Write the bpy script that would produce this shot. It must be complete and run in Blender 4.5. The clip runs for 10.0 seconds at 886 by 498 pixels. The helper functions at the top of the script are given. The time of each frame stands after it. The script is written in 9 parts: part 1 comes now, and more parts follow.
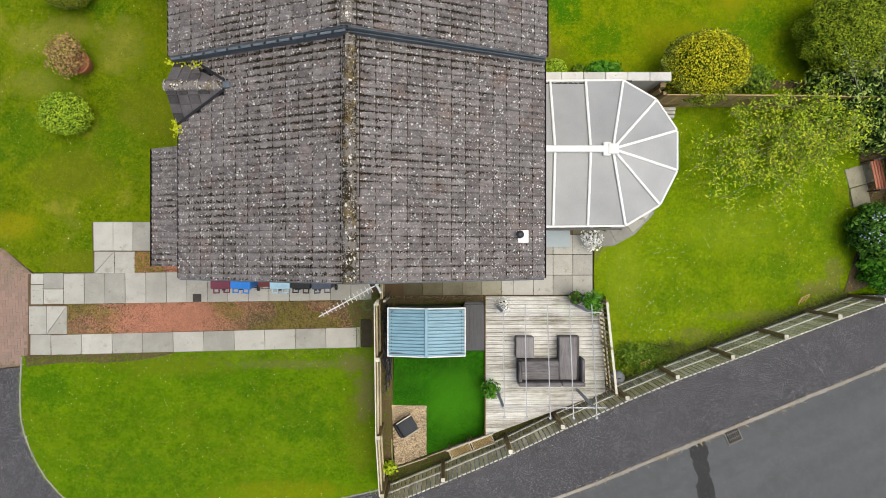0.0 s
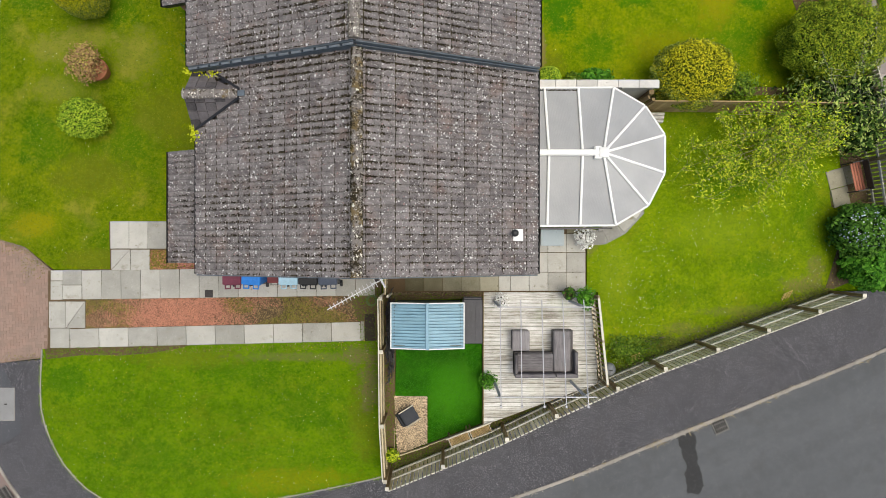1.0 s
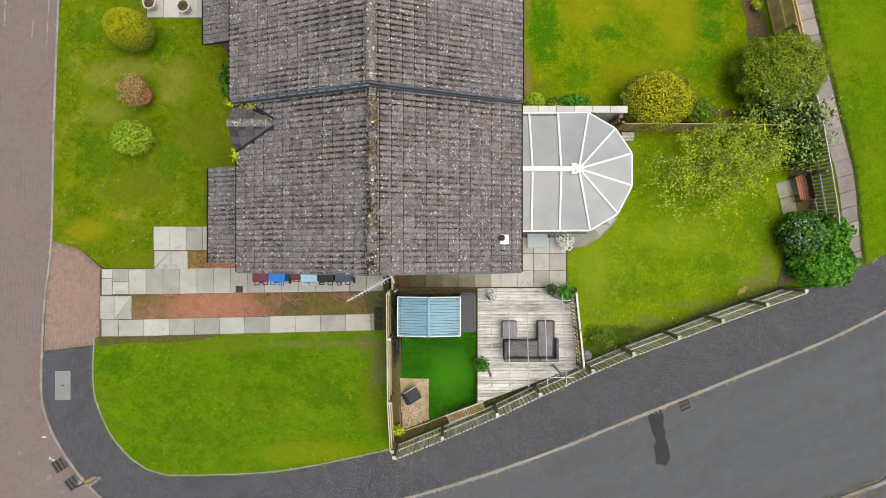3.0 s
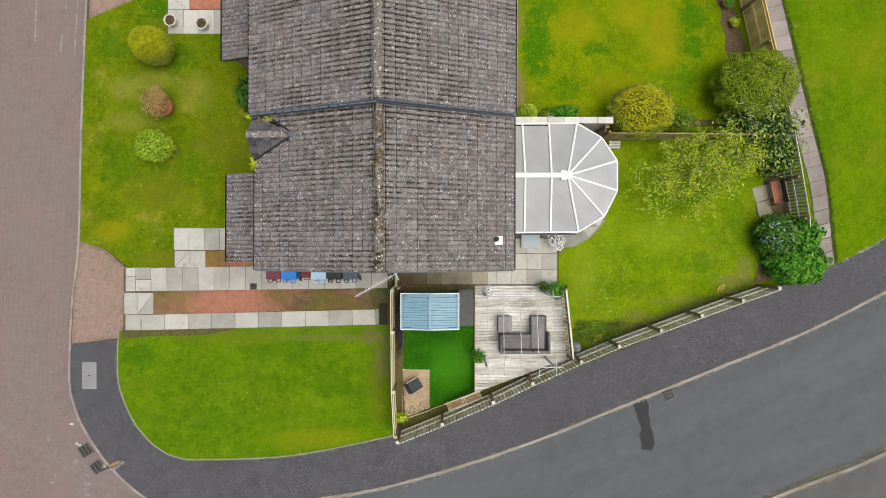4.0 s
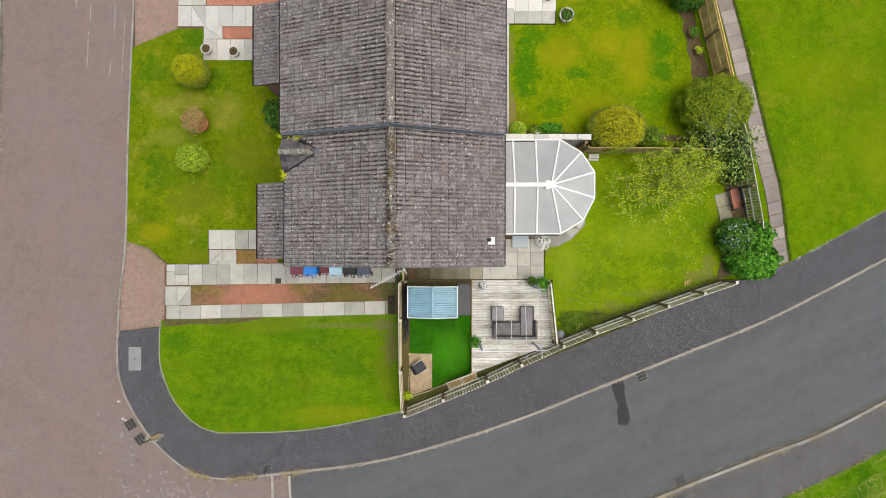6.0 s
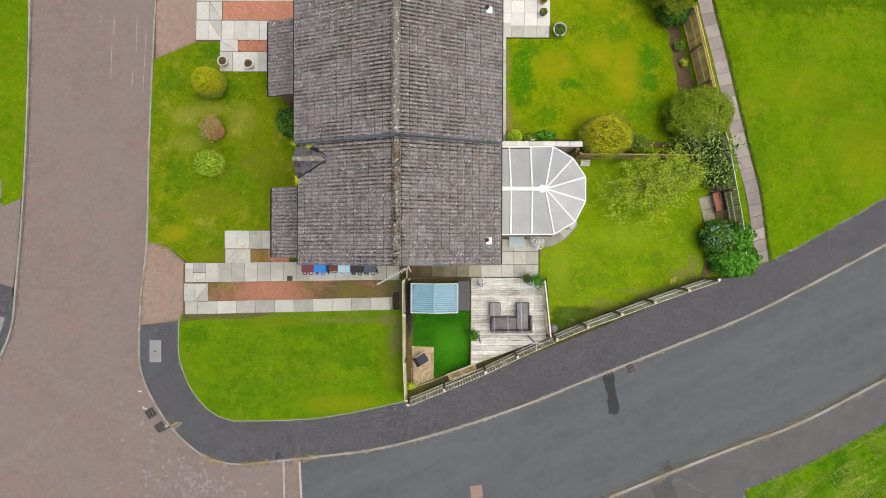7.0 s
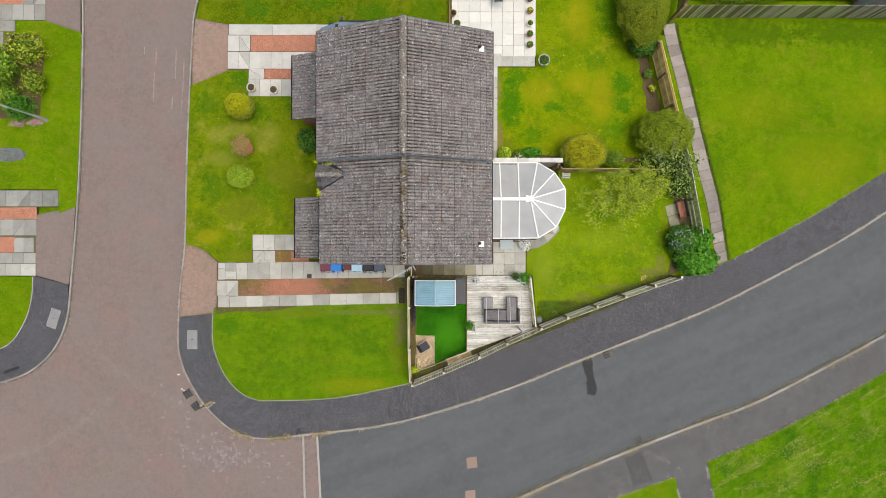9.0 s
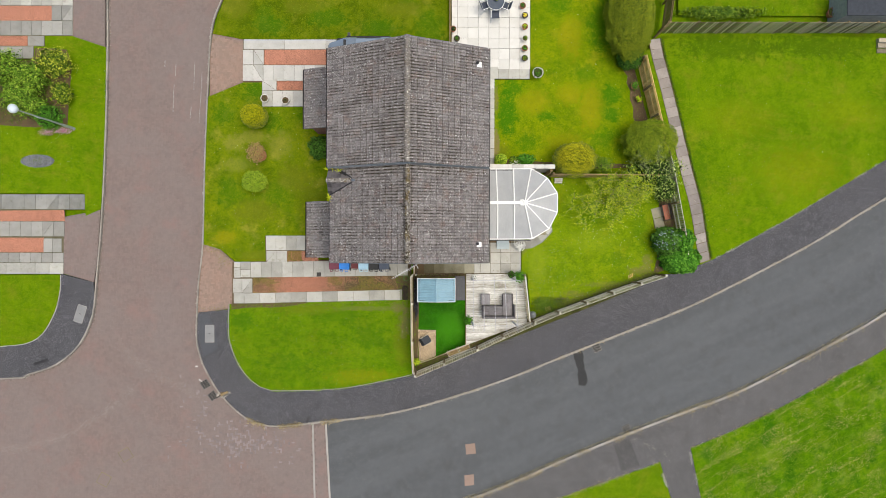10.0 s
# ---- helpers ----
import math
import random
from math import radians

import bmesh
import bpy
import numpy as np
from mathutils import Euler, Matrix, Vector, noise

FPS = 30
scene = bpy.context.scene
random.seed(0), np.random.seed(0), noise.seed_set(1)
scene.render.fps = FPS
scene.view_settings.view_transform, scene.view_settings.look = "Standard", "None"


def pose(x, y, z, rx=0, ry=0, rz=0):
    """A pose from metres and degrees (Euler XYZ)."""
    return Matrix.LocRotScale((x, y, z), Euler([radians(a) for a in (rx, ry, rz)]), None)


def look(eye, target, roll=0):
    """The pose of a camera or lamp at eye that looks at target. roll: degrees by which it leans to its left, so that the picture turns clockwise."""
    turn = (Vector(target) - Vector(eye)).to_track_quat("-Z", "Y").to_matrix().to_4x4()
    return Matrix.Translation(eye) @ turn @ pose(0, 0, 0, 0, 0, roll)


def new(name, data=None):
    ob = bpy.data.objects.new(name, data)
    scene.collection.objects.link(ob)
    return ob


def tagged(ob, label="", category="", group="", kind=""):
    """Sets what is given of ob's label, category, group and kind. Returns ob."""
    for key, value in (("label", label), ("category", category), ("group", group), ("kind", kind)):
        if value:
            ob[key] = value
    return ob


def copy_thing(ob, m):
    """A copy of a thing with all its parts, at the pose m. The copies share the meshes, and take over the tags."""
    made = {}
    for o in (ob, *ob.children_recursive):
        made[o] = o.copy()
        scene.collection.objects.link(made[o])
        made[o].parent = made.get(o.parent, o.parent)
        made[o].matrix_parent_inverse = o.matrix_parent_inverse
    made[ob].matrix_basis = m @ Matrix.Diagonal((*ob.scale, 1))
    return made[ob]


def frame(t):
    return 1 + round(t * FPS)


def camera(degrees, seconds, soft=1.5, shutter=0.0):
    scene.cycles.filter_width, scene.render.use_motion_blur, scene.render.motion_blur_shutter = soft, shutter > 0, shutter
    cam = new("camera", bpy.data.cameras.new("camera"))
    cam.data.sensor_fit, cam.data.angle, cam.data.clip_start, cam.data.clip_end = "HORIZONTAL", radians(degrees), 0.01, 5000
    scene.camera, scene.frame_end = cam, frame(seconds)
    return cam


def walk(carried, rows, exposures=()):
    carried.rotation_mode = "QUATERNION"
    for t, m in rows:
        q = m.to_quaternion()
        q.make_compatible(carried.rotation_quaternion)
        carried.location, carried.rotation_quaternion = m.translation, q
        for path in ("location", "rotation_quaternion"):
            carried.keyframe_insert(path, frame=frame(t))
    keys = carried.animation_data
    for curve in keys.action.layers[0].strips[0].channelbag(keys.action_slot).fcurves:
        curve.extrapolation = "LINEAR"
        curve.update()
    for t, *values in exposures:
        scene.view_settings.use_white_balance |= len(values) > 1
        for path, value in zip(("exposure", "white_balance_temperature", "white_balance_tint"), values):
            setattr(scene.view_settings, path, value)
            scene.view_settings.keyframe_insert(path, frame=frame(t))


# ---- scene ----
cam = camera(73.7, 10.0, soft=0.3)
# seconds, eye x, y, z, turn of the drone that looks straight down
PATH_ROWS = [
    (0.0, 0.000, 0.000, 18.193, 0.000),
    (0.5, -0.009, -0.030, 18.580, 0.033),
    (1.0, -0.003, -0.057, 19.109, 0.034),
    (1.5, 0.009, -0.058, 19.716, 0.011),
    (2.0, 0.039, -0.029, 20.439, 0.006),
    (2.5, 0.017, -0.002, 21.208, 0.022),
    (4.0, 0.026, 0.005, 23.674, 0.054),
    (4.5, 0.000, -0.007, 24.522, 0.071),
    (5.0, -0.010, -0.024, 25.366, 0.071),
    (5.5, 0.002, -0.023, 26.219, 0.061),
    (7.0, -0.072, -0.050, 28.909, 0.120),
    (7.5, -0.057, -0.021, 29.907, 0.095),
    (8.0, -0.037, -0.002, 30.963, 0.100),
    (8.5, -0.042, 0.035, 32.081, 0.098),
    (9.0, -0.048, 0.038, 33.227, 0.096),
    (9.5, -0.061, 0.046, 34.397, 0.095),
    (10.0, -0.084, 0.043, 35.602, 0.100),
]
EXPOSURE = 0.63
walk(cam, [(t, pose(x, y, z, 0, 0, turn)) for t, x, y, z, turn in PATH_ROWS], [(0.0, EXPOSURE - 0.04, 6750, 6), (4.0, EXPOSURE, 6750, 6), (10.0, EXPOSURE + 0.05, 6750, 6)])

# ---- overcast daylight ----
world = bpy.data.worlds.new("world")
scene.world = world
world.use_nodes = True
wn = world.node_tree
sky = wn.nodes.new("ShaderNodeTexSky")
sky.sky_type, sky.sun_disc = "NISHITA", False
SUN_EL, SUN_ROT = 74.0, 95.0
sky.sun_elevation, sky.sun_rotation = radians(SUN_EL), radians(SUN_ROT)
sky.air_density, sky.dust_density, sky.ozone_density = 1.0, 4.0, 1.0
wn.links.new(sky.outputs[0], wn.nodes["Background"].inputs[0])
wn.nodes["Background"].inputs[1].default_value = 0.115
sun_data = bpy.data.lights.new("sun", "SUN")
sun_data.energy, sun_data.angle, sun_data.color = 1.3, radians(50), (1.0, 0.95, 0.86)
sun = new("sun", sun_data)
a, e = radians(SUN_ROT), radians(SUN_EL)
sun.matrix_world = look((math.sin(a) * math.cos(e) * 60, math.cos(a) * math.cos(e) * 60, math.sin(e) * 60), (0, 0, 0))


# ---- materials ----
class Nodes:
    """A small builder of node materials in metres."""

    def __init__(self, name, local=False):
        self.m = bpy.data.materials.new(name)
        self.m.use_nodes = True
        self.t = self.m.node_tree
        self.bsdf = self.t.nodes["Principled BSDF"]
        if local:
            self.pos = self.add("ShaderNodeTexCoord").outputs["Object"]
        else:
            self.pos = self.add("ShaderNodeNewGeometry").outputs["Position"]

    def add(self, kind):
        return self.t.nodes.new(kind)

    def link(self, a, b):
        self.t.links.new(a, b)

    def mapped(self, scale=(1, 1, 1), rot=0.0):
        n = self.add("ShaderNodeMapping")
        self.link(self.pos, n.inputs["Vector"])
        n.vector_type = "TEXTURE"
        n.inputs["Scale"].default_value = tuple(1 / s for s in scale)
        n.inputs["Rotation"].default_value[2] = rot
        return n.outputs[0]

    def noise(self, scale, detail=3.0, rough=0.55, vec=None, dist=0.0):
        n = self.add("ShaderNodeTexNoise")
        self.link(vec or self.pos, n.inputs["Vector"])
        n.inputs["Scale"].default_value, n.inputs["Detail"].default_value = scale, detail
        n.inputs["Roughness"].default_value, n.inputs["Distortion"].default_value = rough, dist
        return n.outputs["Fac"]

    def cells(self, scale, vec=None, feature="F1", out="Distance"):
        n = self.add("ShaderNodeTexVoronoi")
        n.feature = feature
        self.link(vec or self.pos, n.inputs["Vector"])
        n.inputs["Scale"].default_value = scale
        return n.outputs[out]

    def step(self, value, lo, hi):
        n = self.add("ShaderNodeMapRange")
        n.interpolation_type = "SMOOTHSTEP"
        self.link(value, n.inputs["Value"])
        n.inputs["From Min"].default_value, n.inputs["From Max"].default_value = lo, hi
        return n.outputs[0]

    def math(self, op, a, b=0.5):
        n = self.add("ShaderNodeMath")
        n.operation = op
        for i, v in enumerate((a, b)):
            if isinstance(v, (int, float)):
                n.inputs[i].default_value = v
            else:
                self.link(v, n.inputs[i])
        return n.outputs[0]

    def ramp(self, value, stops):
        n = self.add("ShaderNodeValToRGB")
        while len(n.color_ramp.elements) < len(stops):
            n.color_ramp.elements.new(0.5)
        for el, (p, c) in zip(n.color_ramp.elements, stops):
            el.position, el.color = p, (*c, 1)
        self.link(value, n.inputs[0])
        return n.outputs[0]

    def mix(self, fac, a, b, mode="MIX"):
        n = self.add("ShaderNodeMix")
        n.data_type, n.blend_type = "RGBA", mode
        if isinstance(fac, (int, float)):
            n.inputs[0].default_value = fac
        else:
            self.link(fac, n.inputs[0])
        for i, v in ((6, a), (7, b)):
            if isinstance(v, tuple):
                n.inputs[i].default_value = (*v, 1)
            else:
                self.link(v, n.inputs[i])
        return n.outputs[2]

    def any_random(self):
        """A random number for each object and each loose piece of a mesh."""
        o = self.add("ShaderNodeObjectInfo").outputs["Random"]
        i = self.add("ShaderNodeNewGeometry").outputs["Random Per Island"]
        return self.math("FRACT", self.math("ADD", o, i), 0)

    def done(self, color, rough=0.8, bump=None, height=0.01, metal=0.0, spec=0.35):
        b = self.bsdf
        if isinstance(color, tuple):
            b.inputs["Base Color"].default_value = (*color, 1)
        else:
            self.link(color, b.inputs["Base Color"])
        if isinstance(rough, (int, float)):
            b.inputs["Roughness"].default_value = rough
        else:
            self.link(rough, b.inputs["Roughness"])
        b.inputs["Metallic"].default_value = metal
        b.inputs["Specular IOR Level"].default_value = spec
        if bump is not None:
            n = self.add("ShaderNodeBump")
            n.inputs["Strength"].default_value, n.inputs["Distance"].default_value = 0.7, height
            self.link(bump, n.inputs["Height"])
            self.link(n.outputs[0], b.inputs["Normal"])
        return self.m


def plain(name, color, rough=0.6, vary=0.15, scale=6.0, metal=0.0, bump=0.002, local=True, pieces=0.0):
    """A painted, plastic or timber surface with grain at two scales and some wear."""
    n = Nodes(name, local)
    big, fine = n.noise(scale, 4), n.noise(scale * 14, 3)
    v = n.math("ADD", n.math("MULTIPLY", big, 0.6), n.math("MULTIPLY", fine, 0.4))
    if pieces:
        v = n.math("ADD", v, n.math("MULTIPLY", n.math("SUBTRACT", n.any_random(), 0.5), pieces))
    lo = tuple(max(c * (1 - vary * 1.6), 0) for c in color)
    hi = tuple(min(c * (1 + vary * 1.6), 1) for c in color)
    return n.done(n.ramp(v, [(0.25, lo), (0.75, hi)]), rough, fine, bump, metal)


def wood(name, dark, light, along="x", scale=1.0, rough=0.85, pieces=0.35):
    """Weathered timber with grain along one axis."""
    n = Nodes(name, False)
    s = {"x": (1.2, 22, 22), "y": (22, 1.2, 22), "z": (22, 22, 1.2)}[along]
    grain = n.noise(scale, 5, 0.65, n.mapped(s), 0.4)
    blot = n.noise(1.6, 3)
    v = n.math("ADD", n.math("MULTIPLY", grain, 0.6), n.math("MULTIPLY", blot, 0.4))
    v = n.math("ADD", v, n.math("MULTIPLY", n.math("SUBTRACT", n.any_random(), 0.5), pieces))
    return n.done(n.ramp(v, [(0.25, dark), (0.75, light)]), rough, grain, 0.004)


def grass_material(name, dark, mid, light, straw, amount=0.3, seed=0.0, blotch=0.4, deep_green=None, streak=0.0, streak_turn=0.4, patches=()):
    """Mown turf. patches: (x, y, half width, half depth, share, colour) of lusher or drier growth, or of lighter or
    darker turf.
    """
    n = Nodes(name)
    big = n.noise(0.5, 5, 0.7, n.mapped((1, 1, 1), seed))
    med = n.noise(2.6, 4, 0.6)
    fine = n.noise(38, 4, 0.7)
    tiny = n.noise(110, 2, 0.6)
    tuft = n.noise(10, 4, 0.65)
    v = n.math("ADD", n.math("MULTIPLY", big, 0.3), n.math("ADD", n.math("MULTIPLY", med, 0.22), n.math("MULTIPLY", tuft, 0.3)))
    v = n.math("ADD", v, n.math("MULTIPLY", n.math("ADD", fine, tiny), 0.13))
    c = n.ramp(v, [(0.485, dark), (0.56, mid), (0.645, light)])
    dry = n.step(n.noise(0.8, 5, 0.65, n.mapped((1, 1, 1), seed + 1.0)), 0.5, 0.74)
    c = n.mix(n.math("MULTIPLY", dry, amount), c, straw)
    deep = n.step(n.noise(0.75, 3, 0.55, n.mapped((1, 1, 1), seed + 2.0)), 0.51, 0.68)
    c = n.mix(n.math("MULTIPLY", deep, blotch), c, deep_green or dark)
    if streak:
        lines = n.step(n.noise(1.0, 5, 0.65, n.mapped((0.35, 2.6, 1), streak_turn)), 0.5, 0.72)
        tufts = n.step(n.noise(9, 4, 0.7), 0.42, 0.62)
        c = n.mix(n.math("MULTIPLY", n.math("MULTIPLY", lines, tufts), streak), c, straw)
    for px, py, rx, ry, share, col in patches:
        m = n.add("ShaderNodeMapping")
        n.link(n.pos, m.inputs["Vector"])
        m.inputs["Location"].default_value = (-px / rx, -py / ry, 0)
        m.inputs["Scale"].default_value = (1 / rx, 1 / ry, 0)
        d = n.add("ShaderNodeVectorMath")
        d.operation = "LENGTH"
        n.link(m.outputs[0], d.inputs[0])
        edge = n.math("ADD", d.outputs["Value"], n.math("MULTIPLY", n.math("ADD", n.math("MULTIPLY", med, 1.5), tuft), 1.3))
        c = n.mix(n.math("MULTIPLY", n.step(edge, 2.8, 2.1), share), c, col)
    return n.done(c, 0.95, n.math("ADD", fine, tiny), 0.03, spec=0.03)


def stone_chip(name, base, chip, chip2, scale, share, rough=0.9, blot=0.35, worn=None):
    """Asphalt: a dark binder with light chippings, and worn areas."""
    n = Nodes(name)
    big = n.noise(0.5, 5, 0.6, worn and n.mapped(worn, 0.42))
    c = n.mix(n.math("MULTIPLY", n.step(big, 0.35, 0.7), blot), base, tuple(x * 1.5 for x in base))
    mottle = n.noise(2.6, 5, 0.65)
    c = n.mix(n.math("MULTIPLY", n.step(mottle, 0.42, 0.68), 0.3), c, tuple(x * 1.45 for x in base))
    c = n.mix(n.math("MULTIPLY", n.step(n.noise(1.1, 4, 0.6, n.mapped((1, 1, 1), 2.2)), 0.5, 0.72), 0.3), c, (base[0] * 0.8, base[1] * 0.72, base[2] * 0.66))
    cell = n.cells(scale, out="Color")
    sep = n.add("ShaderNodeSeparateColor")
    n.link(cell, sep.inputs[0])
    spot = n.math("MULTIPLY", n.step(sep.outputs[0], 1 - share, 1 - share + 0.03), n.step(n.cells(scale), 0.55, 0.3))
    spot = n.math("MULTIPLY", spot, n.step(n.noise(3.0, 5, 0.7), 0.2, 0.6))
    c = n.mix(spot, c, n.mix(sep.outputs[1], chip, chip2))
    fine = n.noise(60, 3, 0.7)
    c = n.mix(n.math("MULTIPLY", n.step(fine, 0.35, 0.7), 0.4), c, tuple(x * 0.6 for x in base))
    return n.done(c, rough, fine, 0.006, spec=0.25)


def concrete(name, lo, hi, stain, pieces=0.5, local=False, moss=0.3):
    n = Nodes(name, local)
    big, fine = n.noise(1.4, 4, 0.6), n.noise(45, 3, 0.7)
    v = n.math("ADD", n.math("MULTIPLY", big, 0.55), n.math("MULTIPLY", fine, 0.45))
    v = n.math("ADD", v, n.math("MULTIPLY", n.math("SUBTRACT", n.any_random(), 0.5), pieces))
    c = n.ramp(v, [(0.25, lo), (0.75, hi)])
    s = n.step(n.noise(2.3, 5, 0.7), 0.56, 0.75)
    c = n.mix(n.math("MULTIPLY", s, moss), c, stain)
    streak = n.step(n.noise(6.5, 5, 0.72, n.mapped((1, 1, 1), 0.7)), 0.56, 0.7)
    c = n.mix(n.math("MULTIPLY", streak, moss * 0.55), c, tuple(0.5 * (a + b) for a, b in zip(lo, stain)))
    if not local and moss > 0.25:
        c = spots(n, c, ((15, 0.05, stain, 0.6), (34, 0.12, tuple(min(x * 1.25, 0.9) for x in hi), 0.35)))
    return n.done(c, 0.85, fine, 0.003)


def leaf_material(name, dark, mid, light, clumps=0.45):
    n = Nodes(name)
    r = n.add("ShaderNodeNewGeometry").outputs["Random Per Island"]
    clump = n.noise(2.2, 3)
    v = n.math("ADD", n.math("MULTIPLY", r, 1 - clumps), n.math("MULTIPLY", clump, clumps))
    c = n.ramp(v, [(0.2, dark), (0.5, mid), (0.8, light)])
    m = n.done(c, 0.65, None, spec=0.12)
    n.bsdf.inputs["Subsurface Weight"].default_value = 0.0
    return m


def tile_material(name):
    """Weathered concrete roof tile with lichen and moss."""
    n = Nodes(name)
    big, med, fine = n.noise(0.9, 4), n.noise(6, 4, 0.65), n.noise(70, 3, 0.7)
    v = n.math("ADD", n.math("MULTIPLY", med, 0.5), n.math("MULTIPLY", fine, 0.5))
    v = n.math("ADD", v, n.math("MULTIPLY", n.math("SUBTRACT", n.any_random(), 0.5), 0.1))
    c = n.ramp(v, [(0.27, (0.05, 0.045, 0.045)), (0.5, (0.166, 0.151, 0.149)), (0.73, (0.305, 0.28, 0.276))])
    red = n.step(n.noise(1.7, 4, 0.6, n.mapped((1, 1, 1), 1.0)), 0.5, 0.75)
    c = n.mix(n.math("MULTIPLY", red, 0.42), c, (0.19, 0.115, 0.085))
    c = spots(n, c, ((18, 0.26, (0.62, 0.62, 0.6), 0.88), (29, 0.42, (0.54, 0.53, 0.5), 0.8), (20, 0.22, (0.035, 0.03, 0.024), 0.65), (24, 0.05, (0.36, 0.2, 0.19), 0.6)))
    return n.done(c, 0.92, n.math("ADD", med, fine), 0.008, spec=0.2)


def spots(n, c, kinds):
    """Ragged round growths: lichen rosettes and dark moss dots of several sizes."""
    for scale, share, col, amount in kinds:
        warp = n.add("ShaderNodeVectorMath")
        nz = n.add("ShaderNodeTexNoise")
        n.link(n.pos, nz.inputs["Vector"])
        nz.inputs["Scale"].default_value = scale * 1.5
        sc = n.add("ShaderNodeVectorMath")
        sc.operation = "SCALE"
        n.link(nz.outputs["Color"], sc.inputs[0])
        sc.inputs["Scale"].default_value = 1.1 / scale
        n.link(n.pos, warp.inputs[0])
        n.link(sc.outputs[0], warp.inputs[1])
        vor = n.add("ShaderNodeTexVoronoi")
        n.link(warp.outputs[0], vor.inputs["Vector"])
        vor.inputs["Scale"].default_value = scale
        sep = n.add("ShaderNodeSeparateColor")
        n.link(vor.outputs["Color"], sep.inputs[0])
        size = n.math("MULTIPLY", n.math("SUBTRACT", sep.outputs[0], 1 - share), 0.5 / share)
        inside = n.step(n.math("SUBTRACT", size, vor.outputs["Distance"]), 0.0, 0.07)
        c = n.mix(n.math("MULTIPLY", inside, amount), c, col)
    return c


def deck_material():
    """Sun-bleached deck boards with dark streaks, brown stains and a green bloom."""
    n = Nodes("weathered_deck_board")
    grain = n.noise(1.0, 5, 0.7, n.mapped((1.6, 30, 30)), 0.5)
    blot = n.noise(1.3, 4, 0.6)
    v = n.math("ADD", n.math("MULTIPLY", grain, 0.65), n.math("MULTIPLY", blot, 0.35))
    v = n.math("ADD", v, n.math("MULTIPLY", n.math("SUBTRACT", n.any_random(), 0.5), 0.14))
    c = n.ramp(v, [(0.3, (0.15, 0.125, 0.09)), (0.44, (0.44, 0.42, 0.37)), (0.6, (0.72, 0.71, 0.67))])
    c = n.mix(n.math("MULTIPLY", n.step(n.noise(1.0, 5, 0.7, n.mapped((1.1, 5, 1))), 0.55, 0.7), 0.55), c, (0.2, 0.16, 0.1))
    c = n.mix(n.math("MULTIPLY", n.step(n.noise(0.9, 4, 0.6, n.mapped((1, 1, 1), 1.0)), 0.52, 0.72), 0.3), c, (0.3, 0.35, 0.2))
    c = n.mix(n.math("MULTIPLY", n.step(n.noise(5.0, 3, 0.6, n.mapped((1, 2, 1), 2.0)), 0.68, 0.75), 0.6), c, (0.3, 0.17, 0.07))
    return n.done(c, 0.88, grain, 0.004)


M = {}
DEEP, PALE, OLIVE, GOLD = (0.04, 0.13, 0.003), (0.34, 0.31, 0.06), (0.15, 0.165, 0.012), (0.3, 0.27, 0.008)
WEST_PATCHES = [(-11.4, 9.6, 0.9, 0.6, 0.8, DEEP), (-10.4, 7.7, 0.7, 0.8, 0.6, DEEP), (-11.6, 6.7, 1.1, 0.5, 0.38, PALE), (-9.9, 6.2, 0.9, 0.9, 0.33, PALE), (-12.7, 6.4, 0.7, 0.6, 0.4, PALE), (-12.5, 5.1, 0.8, 0.5, 0.33, PALE), (-12.9, 3.4, 0.9, 1.0, 0.55, DEEP), (-10.2, 3.3, 0.8, 1.0, 0.5, DEEP), (-9.0, 4.3, 1.2, 0.9, 0.55, OLIVE), (-11.4, 2.3, 1.5, 0.8, 0.6, OLIVE), (-7.9, 2.9, 1.0, 1.3, 0.4, OLIVE), (-13.3, 8.2, 0.8, 0.7, 0.6, DEEP), (-8.0, 7.9, 0.9, 0.5, 0.6, DEEP), (-13.2, 0.7, 0.8, 0.5, 0.6, GOLD), (-11.3, -0.4, 1.0, 0.4, 0.6, OLIVE)]
LUSH = (0.045, 0.155, 0.003)
EAST_PATCHES = [(3.75, 8.2, 0.65, 1.6, 0.9, LUSH), (4.1, 9.7, 0.7, 0.6, 0.8, LUSH), (6.1, 8.05, 0.7, 0.35, 0.8, LUSH), (10.1, 9.4, 0.75, 0.6, 0.85, LUSH), (10.05, 8.2, 0.75, 0.5, 0.85, LUSH), (9.5, 6.8, 1.0, 0.8, 0.6, LUSH), (8.4, 10.6, 0.8, 0.6, 0.6, LUSH), (5.0, 6.4, 0.8, 0.6, 0.5, LUSH), (9.4, 13.6, 0.9, 1.8, 0.7, LUSH), (6.9, 15.0, 0.8, 0.9, 0.5, LUSH), (8.8, 8.6, 0.7, 1.6, 0.6, GOLD), (5.3, 8.9, 1.0, 0.8, 0.5, GOLD), (7.2, 6.4, 1.3, 0.7, 0.4, GOLD), (7.5, 9.4, 0.9, 0.7, 0.5, GOLD), (7.6, 12.8, 0.8, 1.4, 0.5, GOLD), (3.5, 5.9, 0.5, 0.5, 0.6, OLIVE), (3.1, 6.3, 0.22, 1.1, 0.75, (0.24, 0.17, 0.08)), (3.1, 9.0, 0.16, 0.9, 0.5, (0.24, 0.17, 0.08))]
WORN = (0.2, 0.17, 0.06)
